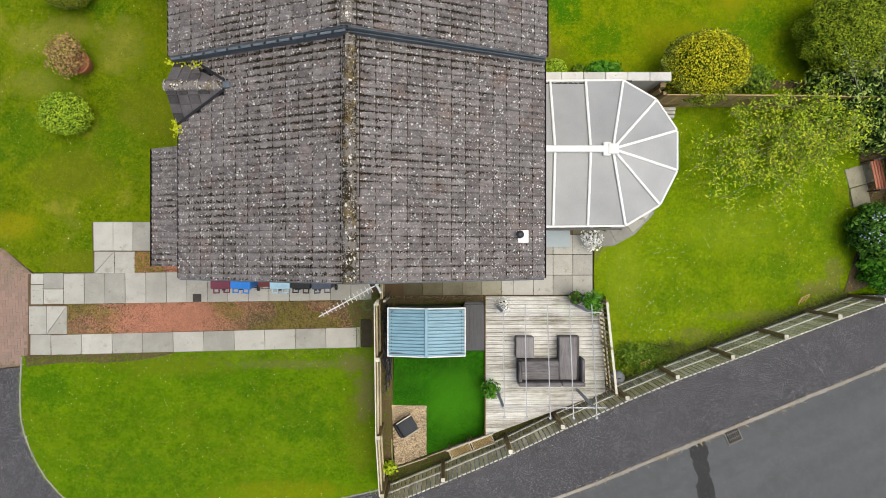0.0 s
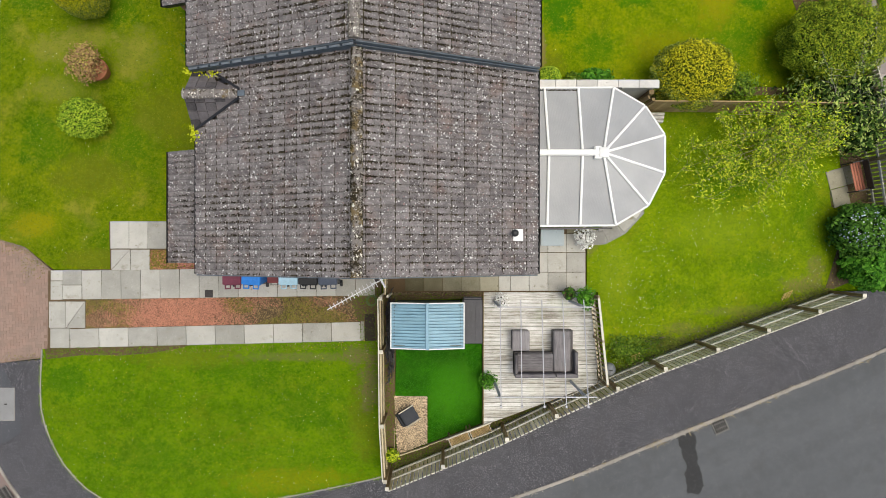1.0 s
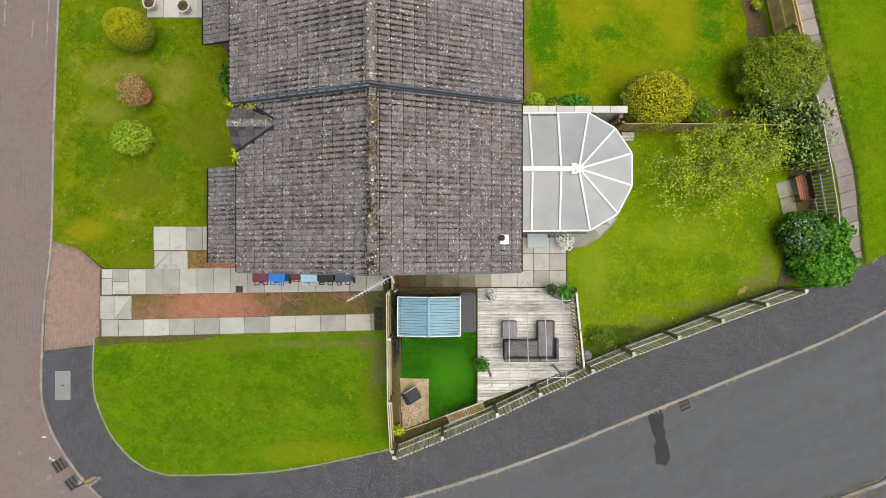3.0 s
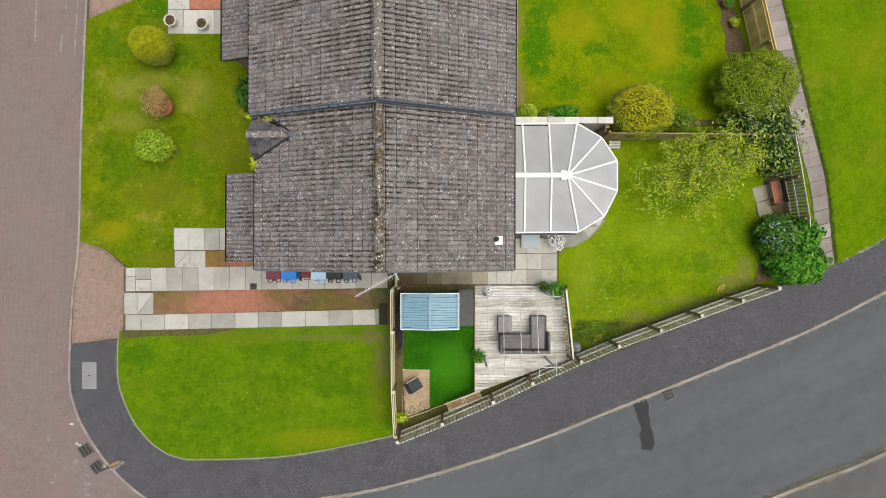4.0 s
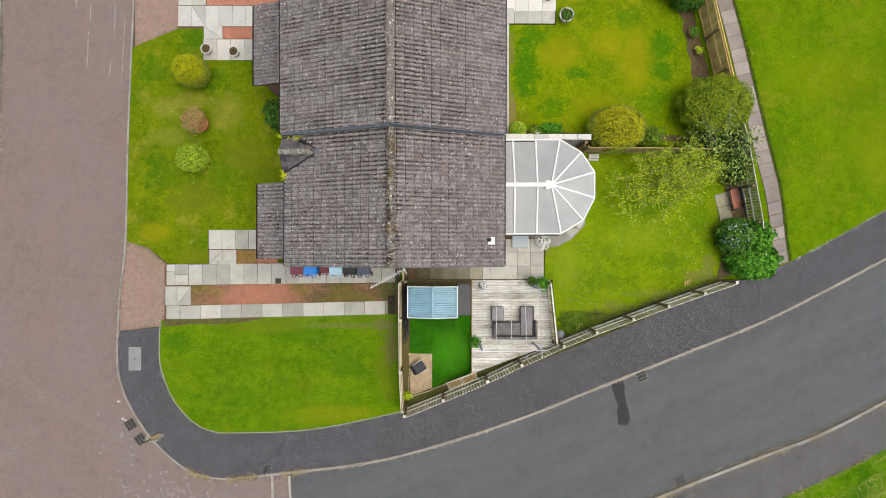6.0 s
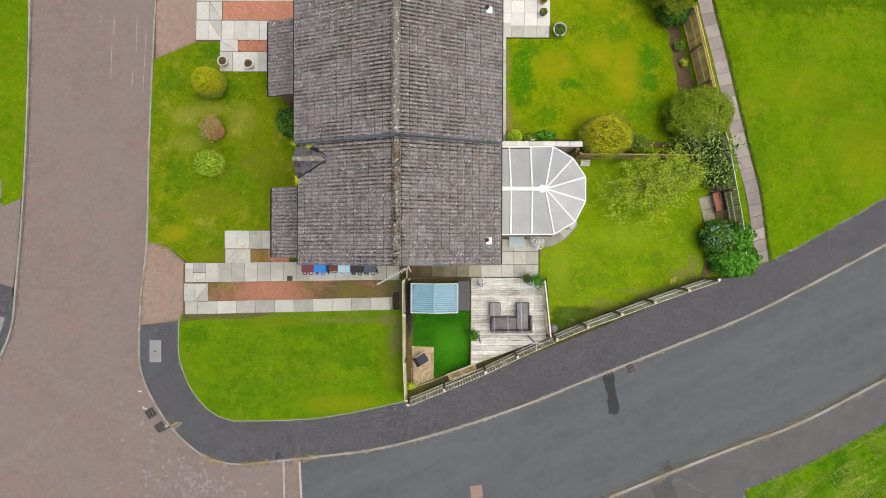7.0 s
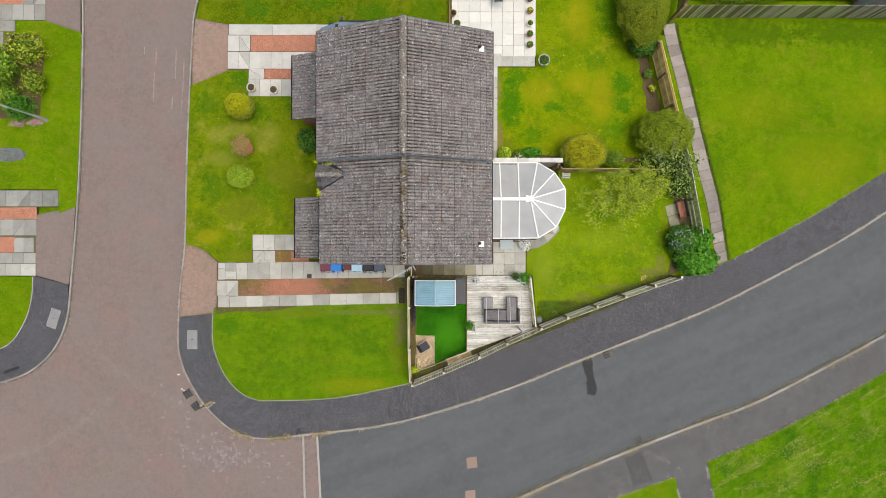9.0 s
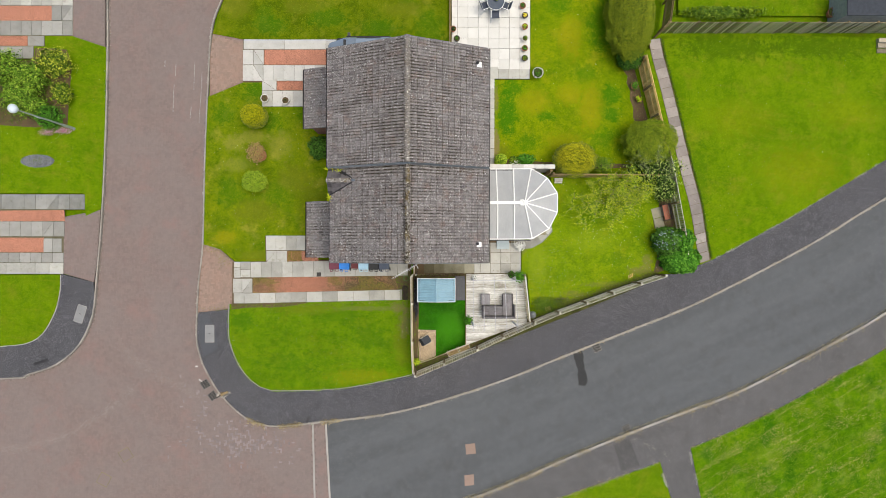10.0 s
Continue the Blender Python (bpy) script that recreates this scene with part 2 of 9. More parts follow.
LAWN_PATCHES = [(7.9, -2.7, 0.8, 0.25, 0.5, WORN), (7.2, -3.1, 0.9, 0.3, 0.6, WORN), (12.0, -1.25, 0.9, 0.35, 0.7, WORN), (12.4, -0.7, 0.4, 0.5, 0.6, WORN), (9.9, -2.1, 1.6, 0.2, 0.4, WORN), (5.6, -0.9, 0.6, 1.2, 0.4, (0.28, 0.36, 0.02)), (8.9, 0.6, 1.4, 0.8, 0.35, (0.28, 0.36, 0.02)), (10.4, -0.6, 1.0, 0.5, 0.5, LUSH), (7.6, -1.6, 1.0, 0.5, 0.4, LUSH), (9.3, 2.2, 1.4, 0.7, 0.5, LUSH), (4.75, 0.1, 0.3, 0.4, 0.6, WORN), (11.9, 1.2, 0.5, 1.2, 0.4, LUSH)]
NORTH_PATCHES = [(-10.5, 13.5, 1.1, 0.6, 0.7, DEEP), (-7.0, 13.9, 1.3, 0.6, 0.6, DEEP), (-4.0, 13.2, 1.4, 0.8, 0.5, DEEP), (-1.0, 13.0, 1.0, 1.5, 0.5, DEEP), (-12.5, 14.6, 0.8, 0.8, 0.6, OLIVE), (-8.6, 14.6, 1.2, 0.5, 0.5, OLIVE), (-2.6, 14.5, 1.2, 0.5, 0.5, OLIVE)]
# darker along the north fence and by the path, gold in the open
FIELD_PATCHES = [(17.5, 12.4, 4.0, 0.8, 0.7, (0.06, 0.12, 0.003)), (23.5, 12.6, 4.5, 0.8, 0.7, (0.06, 0.12, 0.003)), (22.0, 5.0, 3.0, 1.6, 0.22, GOLD), (18.0, 8.0, 2.5, 1.2, 0.15, GOLD), (25.0, 8.5, 2.5, 1.0, 0.15, GOLD), (15.6, 4.0, 0.6, 3.0, 0.5, (0.06, 0.14, 0.003))]
FRONT_PATCHES = [(-12.2, -4.3, 0.8, 0.7, 0.6, DEEP), (-9.5, -6.8, 1.8, 0.7, 0.5, DEEP), (-4.5, -5.2, 1.2, 0.9, 0.5, DEEP), (-6.5, -4.0, 1.5, 0.6, 0.4, DEEP), (-8.2, -3.6, 2.0, 0.35, 0.5, OLIVE), (-2.6, -5.6, 0.5, 1.6, 0.5, OLIVE), (-5.0, -7.8, 2.2, 0.5, 0.4, GOLD), (-2.4, -4.5, 0.35, 0.9, 0.8, (0.17, 0.14, 0.06)), (-2.7, -3.5, 0.6, 0.35, 0.7, (0.17, 0.14, 0.06)), (-4.5, -3.55, 2.6, 0.16, 0.5, (0.17, 0.14, 0.06))]
M["grass"] = grass_material("lawn_grass", (0.072, 0.128, 0.002), (0.132, 0.19, 0.003), (0.215, 0.245, 0.006), (0.36, 0.31, 0.05), 0.5, 0.0, 0.35, DEEP, 0.0, 0.4, WEST_PATCHES)
M["grass_back"] = grass_material("patchy_back_lawn_grass", (0.095, 0.17, 0.002), (0.165, 0.235, 0.003), (0.25, 0.285, 0.005), (0.33, 0.3, 0.015), 0.45, 3.0, 0.25, DEEP, 0.0, 0.4, EAST_PATCHES)
M["grass_north"] = grass_material("mown_far_lawn_grass", (0.062, 0.105, 0.002), (0.105, 0.15, 0.003), (0.16, 0.19, 0.006), (0.27, 0.25, 0.03), 0.5, 6.0, 0.4, DEEP, 0.0, 0.4, NORTH_PATCHES)
M["lush"] = grass_material("front_lawn_grass", (0.066, 0.145, 0.002), (0.108, 0.21, 0.003), (0.165, 0.255, 0.005), (0.21, 0.2, 0.012), 0.3, 2.0, 0.3, None, 0.35, 0.1, FRONT_PATCHES)
M["lush_east"] = grass_material("back_lawn_grass", (0.105, 0.188, 0.003), (0.168, 0.26, 0.004), (0.25, 0.325, 0.008), (0.28, 0.26, 0.015), 0.4, 2.0, 0.2, None, 0.0, 0.4, LAWN_PATCHES)
# the artificial turf has one lighter patch and three darker ones
M["turf"] = grass_material("artificial_turf", (0.016, 0.09, 0.004), (0.032, 0.158, 0.005), (0.053, 0.208, 0.008), (0.06, 0.13, 0.012), 0.4, 4.0, 0.5, None, 0.0, 0.4, [(0.5, -4.6, 1.0, 1.1, 0.5, (0.07, 0.27, 0.012)), (-0.1, -3.3, 1.0, 0.6, 0.5, (0.022, 0.1, 0.006)), (-1.0, -4.2, 0.7, 0.8, 0.4, (0.022, 0.1, 0.006)), (0.9, -5.4, 0.6, 0.5, 0.4, (0.02, 0.1, 0.004))])
M["field"] = grass_material("open_grass", (0.08, 0.157, 0.002), (0.117, 0.204, 0.003), (0.165, 0.24, 0.005), (0.24, 0.22, 0.02), 0.4, 5.0, 0.25, None, 0.55, -0.12, FIELD_PATCHES)
M["bank_grass"] = grass_material("rough_bank_grass", (0.05, 0.13, 0.002), (0.088, 0.185, 0.003), (0.14, 0.22, 0.006), (0.36, 0.31, 0.1), 0.2, 7.0, 0.7, (0.025, 0.11, 0.003), 0.85, 0.5)
M["asphalt"] = stone_chip("footway_asphalt", (0.049, 0.049, 0.054), (0.42, 0.415, 0.425), (0.22, 0.2, 0.21), 48, 0.45, blot=0.35)
M["road"] = stone_chip("road_asphalt", (0.086, 0.09, 0.094), (0.27, 0.27, 0.26), (0.15, 0.135, 0.125), 42, 0.08, blot=0.45, worn=(0.22, 1.5, 1))
M["asphalt_smooth"] = stone_chip("smooth_grey_asphalt", (0.068, 0.071, 0.078), (0.28, 0.28, 0.29), (0.16, 0.16, 0.17), 46, 0.12, blot=0.4)
M["patch"] = stone_chip("tar_patch", (0.034, 0.034, 0.034), (0.2, 0.2, 0.2), (0.12, 0.12, 0.12), 40, 0.1)
M["kerb"] = concrete("kerb_concrete", (0.24, 0.225, 0.2), (0.42, 0.4, 0.365), (0.17, 0.155, 0.12), 0.2, moss=0.5)
M["coping"] = concrete("pale_coping_stone", (0.42, 0.41, 0.38), (0.68, 0.66, 0.62), (0.2, 0.19, 0.15), 0.3, moss=0.5)
M["kerb_dirty"] = concrete("dirty_kerb_concrete", (0.2, 0.18, 0.155), (0.35, 0.32, 0.28), (0.14, 0.125, 0.09), 0.3, moss=0.6)
M["slab_light"] = concrete("clean_pale_slab", (0.34, 0.332, 0.3), (0.55, 0.535, 0.495), (0.25, 0.23, 0.17), 0.3, moss=0.45)
M["slab"] = concrete("paving_slab", (0.265, 0.258, 0.226), (0.465, 0.452, 0.405), (0.19, 0.175, 0.12), 0.36, moss=0.6)
M["slab_path"] = concrete("worn_pinkish_slab", (0.18, 0.155, 0.14), (0.34, 0.3, 0.275), (0.13, 0.12, 0.07), 0.35, moss=0.6)
M["slab_pale"] = concrete("pale_patio_slab", (0.53, 0.515, 0.475), (0.67, 0.655, 0.615), (0.44, 0.41, 0.35), 0.3)
M["slab_grey"] = concrete("grey_path_slab", (0.2, 0.195, 0.175), (0.34, 0.33, 0.3), (0.15, 0.15, 0.1), 0.35, moss=0.6)
M["slab_worn"] = concrete("dark_stained_slab", (0.13, 0.13, 0.115), (0.3, 0.295, 0.27), (0.1, 0.1, 0.07), 0.45, moss=0.8)
M["slab_tan"] = concrete("mossy_slab", (0.1, 0.09, 0.05), (0.25, 0.225, 0.15), (0.07, 0.075, 0.02), 0.5, moss=0.6)
M["cover"] = concrete("cover_concrete", (0.17, 0.17, 0.168), (0.27, 0.27, 0.265), (0.16, 0.15, 0.13), 0.1)
M["iron_worn"] = plain("worn_grate_iron", (0.15, 0.14, 0.13), 0.5, 0.3)
M["iron"] = plain("cast_iron", (0.035, 0.03, 0.028), 0.6, 0.3)
M["tile"] = tile_material("roof_tile")
M["lead"] = plain("lead_flashing", (0.085, 0.105, 0.125), 0.5, 0.3, 4)
M["gutter"] = plain("black_gutter", (0.02, 0.02, 0.022), 0.4, 0.2)
M["render"] = concrete("roughcast", (0.42, 0.4, 0.36), (0.58, 0.55, 0.5), (0.3, 0.27, 0.22), 0.0)
M["brick"] = plain("red_brick_wall", (0.3, 0.15, 0.11), 0.85, 0.3, 9, local=False)
M["upvc"] = plain("white_upvc", (0.76, 0.76, 0.74), 0.4, 0.07, 3)
M["moss"] = leaf_material("moss_and_shade", (0.012, 0.01, 0.006), (0.03, 0.024, 0.014), (0.055, 0.045, 0.02))
M["soil"] = concrete("bare_soil", (0.06, 0.04, 0.018), (0.15, 0.1, 0.05), (0.05, 0.06, 0.02), 0.0, moss=0.2)
M["crumb"] = plain("bark_crumb", (0.17, 0.12, 0.055), 0.95, 0.4, 3, local=False, pieces=0.8)
M["deck"] = deck_material()
M["fence_road"] = wood("olive_weathered_boards", (0.42, 0.36, 0.2), (0.82, 0.74, 0.53), "z")
M["fence"] = wood("grey_fence_timber", (0.26, 0.215, 0.12), (0.58, 0.5, 0.34), "z")
M["fence_dark"] = wood("dark_weathered_boards", (0.1, 0.085, 0.055), (0.42, 0.37, 0.28), "z", pieces=0.9)
M["fence_tan"] = wood("tan_fence_timber", (0.3, 0.2, 0.09), (0.52, 0.38, 0.19), "x")
M["fence_pale"] = wood("bleached_timber_capping", (0.4, 0.37, 0.29), (0.66, 0.62, 0.52), "x")
M["fence_gold"] = wood("golden_fence_panel", (0.62, 0.4, 0.12), (0.9, 0.66, 0.28), "z")
M["fence_brown"] = wood("brown_fence_timber", (0.16, 0.11, 0.05), (0.3, 0.22, 0.11), "x")


def block_piece(name, lo, hi, wash, red):
    """One worn concrete block among many: its own tone, with dirt and washed-out areas that run across them."""
    n = Nodes(name)
    fine = n.noise(50, 3, 0.7)
    v = n.math("ADD", n.math("MULTIPLY", n.any_random(), 0.45), n.math("MULTIPLY", fine, 0.55))
    c = n.ramp(v, [(0.15, lo), (0.85, hi)])
    c = n.mix(n.math("MULTIPLY", n.step(n.noise(0.28, 5, 0.65), 0.35, 0.62), 0.45), c, wash)
    c = n.mix(n.math("MULTIPLY", n.step(n.noise(0.5, 5, 0.7, n.mapped((1, 1, 1), 1.3)), 0.5, 0.7), 0.5), c, red)
    c = n.mix(n.math("MULTIPLY", n.step(n.noise(1.7, 5, 0.7), 0.5, 0.75), 0.25), c, tuple(x * 0.7 for x in lo))
    return n.done(c, 0.9, fine, 0.004, spec=0.25)


M["blocks"] = block_piece("worn_block_edge", (0.14, 0.11, 0.098), (0.185, 0.138, 0.122), (0.168, 0.142, 0.13), (0.2, 0.128, 0.11))
M["blocks_red"] = block_piece("reddish_block_edge", (0.17, 0.115, 0.085), (0.26, 0.17, 0.13), (0.2, 0.155, 0.12), (0.26, 0.15, 0.11))
M["block_road"] = block_piece("brown_road_block", (0.168, 0.131, 0.118), (0.22, 0.163, 0.145), (0.2, 0.168, 0.156), (0.24, 0.15, 0.132))
M["block_red"] = block_piece("reddish_paving_block", (0.21, 0.15, 0.118), (0.32, 0.215, 0.168), (0.26, 0.2, 0.165), (0.32, 0.195, 0.148))
M["joint_moss"] = plain("slab_joint_moss", (0.085, 0.08, 0.04), 0.95, 0.4, 3, local=False, pieces=0.9)
M["red_gravel"] = concrete("red_gravel_bed", (0.34, 0.14, 0.09), (0.47, 0.22, 0.15), (0.26, 0.17, 0.08), 0.0, moss=0.4)
M["red_chip"] = plain("red_stone_chip", (0.4, 0.18, 0.115), 0.85, 0.25, 3, local=False, pieces=0.6)
M["tan_chip"] = plain("tan_pebble", (0.42, 0.33, 0.22), 0.8, 0.4, 3, local=False, pieces=1.2)
M["litter"] = plain("leaf_litter", (0.14, 0.11, 0.065), 0.9, 0.4, 3, local=False, pieces=1.6)
M["grey_chip"] = plain("grey_pebble", (0.15, 0.155, 0.165), 0.8, 0.4, 3, local=False, pieces=0.9)
M["blade"] = leaf_material("grass_blade", (0.066, 0.14, 0.003), (0.108, 0.198, 0.004), (0.16, 0.24, 0.006))
M["blade_dull"] = leaf_material("dull_mossy_blade", (0.045, 0.06, 0.01), (0.09, 0.105, 0.02), (0.17, 0.165, 0.05))
M["rail_pale"] = wood("bleached_fence_rail", (0.5, 0.47, 0.38), (0.74, 0.71, 0.62), "x")
M["blade_fresh"] = leaf_material("fresh_grass_blade", (0.088, 0.168, 0.003), (0.148, 0.235, 0.004), (0.22, 0.295, 0.008))
M["blade_olive"] = leaf_material("olive_grass_blade", (0.085, 0.14, 0.003), (0.14, 0.195, 0.005), (0.23, 0.25, 0.015))
M["blade_gold"] = leaf_material("golden_grass_blade", (0.1, 0.17, 0.003), (0.175, 0.24, 0.005), (0.27, 0.29, 0.012))
M["straw"] = leaf_material("dry_grass", (0.2, 0.15, 0.06), (0.33, 0.26, 0.13), (0.46, 0.38, 0.22))
M["weed_grey"] = leaf_material("grey_channel_weed", (0.14, 0.13, 0.085), (0.27, 0.25, 0.17), (0.42, 0.39, 0.29))
M["straw_green"] = leaf_material("yellow_cut_grass", (0.15, 0.19, 0.02), (0.25, 0.26, 0.05), (0.36, 0.34, 0.11))
M["petal"] = plain("white_petal", (0.85, 0.83, 0.7), 0.6, 0.05)
M["petal_yellow"] = plain("yellow_petal", (0.8, 0.6, 0.03), 0.6, 0.1)
M["fence_moss"] = wood("mossy_gravel_board", (0.11, 0.1, 0.035), (0.26, 0.22, 0.1), "x")
M["asphalt_old"] = stone_chip("old_footway_asphalt", (0.088, 0.085, 0.085), (0.36, 0.35, 0.34), (0.2, 0.185, 0.18), 46, 0.2)
M["grit"] = plain("pale_grit", (0.31, 0.29, 0.25), 0.9, 0.35, 3, local=False, pieces=1.0)
M["slab_moss"] = concrete("weathered_path_slab", (0.16, 0.15, 0.1), (0.33, 0.31, 0.23), (0.1, 0.1, 0.04), 0.4, moss=0.6)
M["asphalt_strip"] = stone_chip("strip_asphalt", (0.066, 0.064, 0.064), (0.3, 0.28, 0.27), (0.18, 0.16, 0.15), 42, 0.25)
M["dust"] = plain("road_dust", (0.25, 0.215, 0.195), 0.9, 0.2, 3, local=False, pieces=0.5)
M["moss_olive"] = leaf_material("olive_moss", (0.1, 0.1, 0.015), (0.19, 0.185, 0.025), (0.3, 0.26, 0.05))
M["block_pale"] = plain("pale_lilac_block", (0.212, 0.174, 0.166), 0.9, 0.12, 5, local=False, pieces=0.5)
# mossy verge grass, with the shade beside the fence kept in its dull colours
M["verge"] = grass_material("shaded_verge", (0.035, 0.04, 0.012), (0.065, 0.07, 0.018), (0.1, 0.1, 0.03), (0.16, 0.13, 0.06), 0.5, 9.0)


# ---- helpers for building ----
KERB_X = (-60, -14, -7.3, 1.2, 9.5, 17, 23, 60)
KERB_Y = (-11.6, -11.3, -10.8, -9.0, -6.0, -1.7, 1.0, 17)


def ground_z(x, y):
    """Height of the ground: level at the houses, falling to the road in the south and to the east."""
    d = (y - np.interp(x, KERB_X, KERB_Y)) * 0.9
    s = np.clip(1 - d / 5.5, 0, 1)
    s = s * s * (3 - 2 * s)
    u = np.minimum(x, 40.0) - 9
    return -0.95 * s - 0.035 * (u + np.sqrt(u * u + 4))


def gz(x, y):
    return float(ground_z(x, y))


def mesh_ob(name, verts, faces, mat, parent=None, smooth=False):
    me = bpy.data.meshes.new(name)
    me.from_pydata([tuple(map(float, v)) for v in verts], [], [tuple(map(int, f)) for f in faces])
    me.materials.append(mat)
    if smooth:
        me.polygons.foreach_set("use_smooth", [True] * len(me.polygons))
    ob = new(name, me)
    ob.parent = parent
    return ob


def part(name, bm, mat, parent, label="", smooth=False):
    me = bpy.data.meshes.new(name)
    bm.normal_update()
    bm.to_mesh(me)
    bm.free()
    me.materials.append(mat)
    if smooth:
        me.polygons.foreach_set("use_smooth", [True] * len(me.polygons))
    ob = new(name, me)
    ob.parent = parent
    return tagged(ob, label)


def thing(name, label, category, m=None, group="", kind=""):
    ob = tagged(new(name), label, category, group, kind)
    if m is not None:
        ob.matrix_basis = m
    return ob


def box(bm, x0, x1, y0, y1, z0, z1, bevel=0.0, m=None):
    mat = Matrix.Translation(((x0 + x1) / 2, (y0 + y1) / 2, (z0 + z1) / 2)) @ Matrix.Diagonal((abs(x1 - x0), abs(y1 - y0), abs(z1 - z0), 1))
    if m is not None:
        mat = m @ mat
    r = bmesh.ops.create_cube(bm, size=1.0, matrix=mat)
    if bevel:
        es = list({e for v in r["verts"] for e in v.link_edges})
        bmesh.ops.bevel(bm, geom=es, offset=bevel, segments=1, affect="EDGES", profile=0.5)
    return bm


def boxes(*args, bevel=0.0, m=None):
    bm = bmesh.new()
    for a6 in args:
        box(bm, *a6, bevel=bevel, m=m)
    return bm


def bar(bm, p, q, w, h, bevel=0.0):
    """A square-edged bar from p to q, w wide and h high."""
    p, q = Vector(p), Vector(q)
    d = q - p
    turn = d.to_track_quat("X", "Z").to_matrix().to_4x4()
    m = Matrix.Translation((p + q) / 2) @ turn
    return box(bm, -d.length / 2, d.length / 2, -w / 2, w / 2, -h / 2, h / 2, bevel, m)


def tube(bm, p, q, r0, r1=None, n=10, caps=True):
    p, q = Vector(p), Vector(q)
    d = q - p
    turn = d.to_track_quat("Z", "X").to_matrix().to_4x4()
    bmesh.ops.create_cone(bm, cap_ends=caps, segments=n, radius1=r0, radius2=r0 if r1 is None else r1, depth=d.length, matrix=Matrix.Translation((p + q) / 2) @ turn)
    return bm


def lathe(bm, profile, n=20, m=None):
    """A turned shape from (radius, height) pairs."""
    rings = []
    for r, z in profile:
        ring = []
        for i in range(n):
            v = Vector((r * math.cos(2 * math.pi * i / n), r * math.sin(2 * math.pi * i / n), z))
            ring.append(bm.verts.new(m @ v if m is not None else v))
        rings.append(ring)
    for a, b in zip(rings, rings[1:]):
        for i in range(n):
            bm.faces.new((a[i], a[(i + 1) % n], b[(i + 1) % n], b[i]))
    bm.faces.new(rings[-1])
    bm.faces.new(rings[0][::-1])
    return bm


def smooth_line(pts, step=0.5):
    """Points about step apart on a smooth curve through pts."""
    p = [Vector((*q, 0)) for q in pts]
    p = [p[0] * 2 - p[1], *p, p[-1] * 2 - p[-2]]
    out = []
    for a, b, c, d in zip(p, p[1:], p[2:], p[3:]):
        n = max(1, round((c - b).length / step))
        for i in range(n):
            t = i / n
            out.append(0.5 * (2 * b + (c - a) * t + (2 * a - 5 * b + 4 * c - d) * t * t + (3 * b - a - 3 * c + d) * t ** 3))
    out.append(p[-2])
    return [(v.x, v.y) for v in out]


def shifted(line, d):
    """The line moved d to its left."""
    out = []
    for i, (x, y) in enumerate(line):
        a, b = line[max(i - 1, 0)], line[min(i + 1, len(line) - 1)]
        t = Vector((b[0] - a[0], b[1] - a[1])).normalized()
        out.append((x - t.y * d, y + t.x * d))
    return out


def sheet(name, outline, mat, lift, parent=None, skirt=0.15, step=1.0, flat=None):
    """A paved or grassed area that follows the ground, with edges that go down."""
    bm = bmesh.new()
    vs = [bm.verts.new((x, y, 0)) for x, y in outline]
    f = bm.faces.new(vs)
    f.normal_update()
    if f.normal.z < 0:
        f.normal_flip()
    xs, ys = [p[0] for p in outline], [p[1] for p in outline]
    if flat is None:
        for axis, lo, hi in ((0, min(xs), max(xs)), (1, min(ys), max(ys))):
            for k in range(math.ceil(lo / step), math.floor(hi / step) + 1):
                co, no = [0, 0, 0], [0, 0, 0]
                co[axis], no[axis] = k * step, 1
                bmesh.ops.bisect_plane(bm, geom=bm.verts[:] + bm.edges[:] + bm.faces[:], plane_co=co, plane_no=no, dist=1e-5)
    bmesh.ops.triangulate(bm, faces=[f for f in bm.faces if len(f.verts) > 4])
    for v in bm.verts:
        v.co.z = (gz(v.co.x, v.co.y) if flat is None else flat) + lift
    if skirt:
        rim = [e for e in bm.edges if e.is_boundary]
        r = bmesh.ops.extrude_edge_only(bm, edges=rim)
        for v in r["geom"]:
            if isinstance(v, bmesh.types.BMVert):
                v.co.z -= skirt
    return part(name, bm, mat, parent)


def inside(pts, poly):
    x, y = pts[:, 0], pts[:, 1]
    hit = np.zeros(len(pts), bool)
    for (x0, y0), (x1, y1) in zip(poly, poly[1:] + poly[:1]):
        if y0 != y1:
            hit ^= ((y0 > y) != (y1 > y)) & (x < (x1 - x0) * (y - y0) / (y1 - y0) + x0)
    return hit


def random_in(poly, n, rng):
    p = np.array(poly)
    lo, hi = p.min(0), p.max(0)
    area = abs(sum(a[0] * b[1] - b[0] * a[1] for a, b in zip(poly, poly[1:] + poly[:1]))) / 2
    k = int(n * (hi - lo).prod() / max(area, 1e-6)) + 10
    q = rng.uniform(lo, hi, (k, 2))
    return q[inside(q, poly)]


OCTA = np.array([(1, 0, 0), (0, 1, 0), (-1, 0, 0), (0, -1, 0), (0, 0, 1)], float)
OCTA_F = np.array([(0, 1, 4), (1, 2, 4), (2, 3, 4), (3, 0, 4)])


def stones(name, pts, size, mat, parent, rng, flat=0.6):
    """Many small uneven lumps lying at pts (n x 3)."""
    n = len(pts)
    s = rng.uniform(size[0], size[1], (n, 1, 1))
    a = rng.uniform(0, 6.28, n)
    v = OCTA[None] * s * rng.uniform(0.7, 1.3, (n, 5, 1)) * np.array((1, 1, flat))
    c, k = np.cos(a)[:, None], np.sin(a)[:, None]
    v = np.stack([v[..., 0] * c - v[..., 1] * k, v[..., 0] * k + v[..., 1] * c, v[..., 2]], -1) + pts[:, None]
    f = OCTA_F[None] + 5 * np.arange(n)[:, None, None]
    return tagged(mesh_ob(name, v.reshape(-1, 3), f.reshape(-1, 3), mat, parent), kind="stuff")


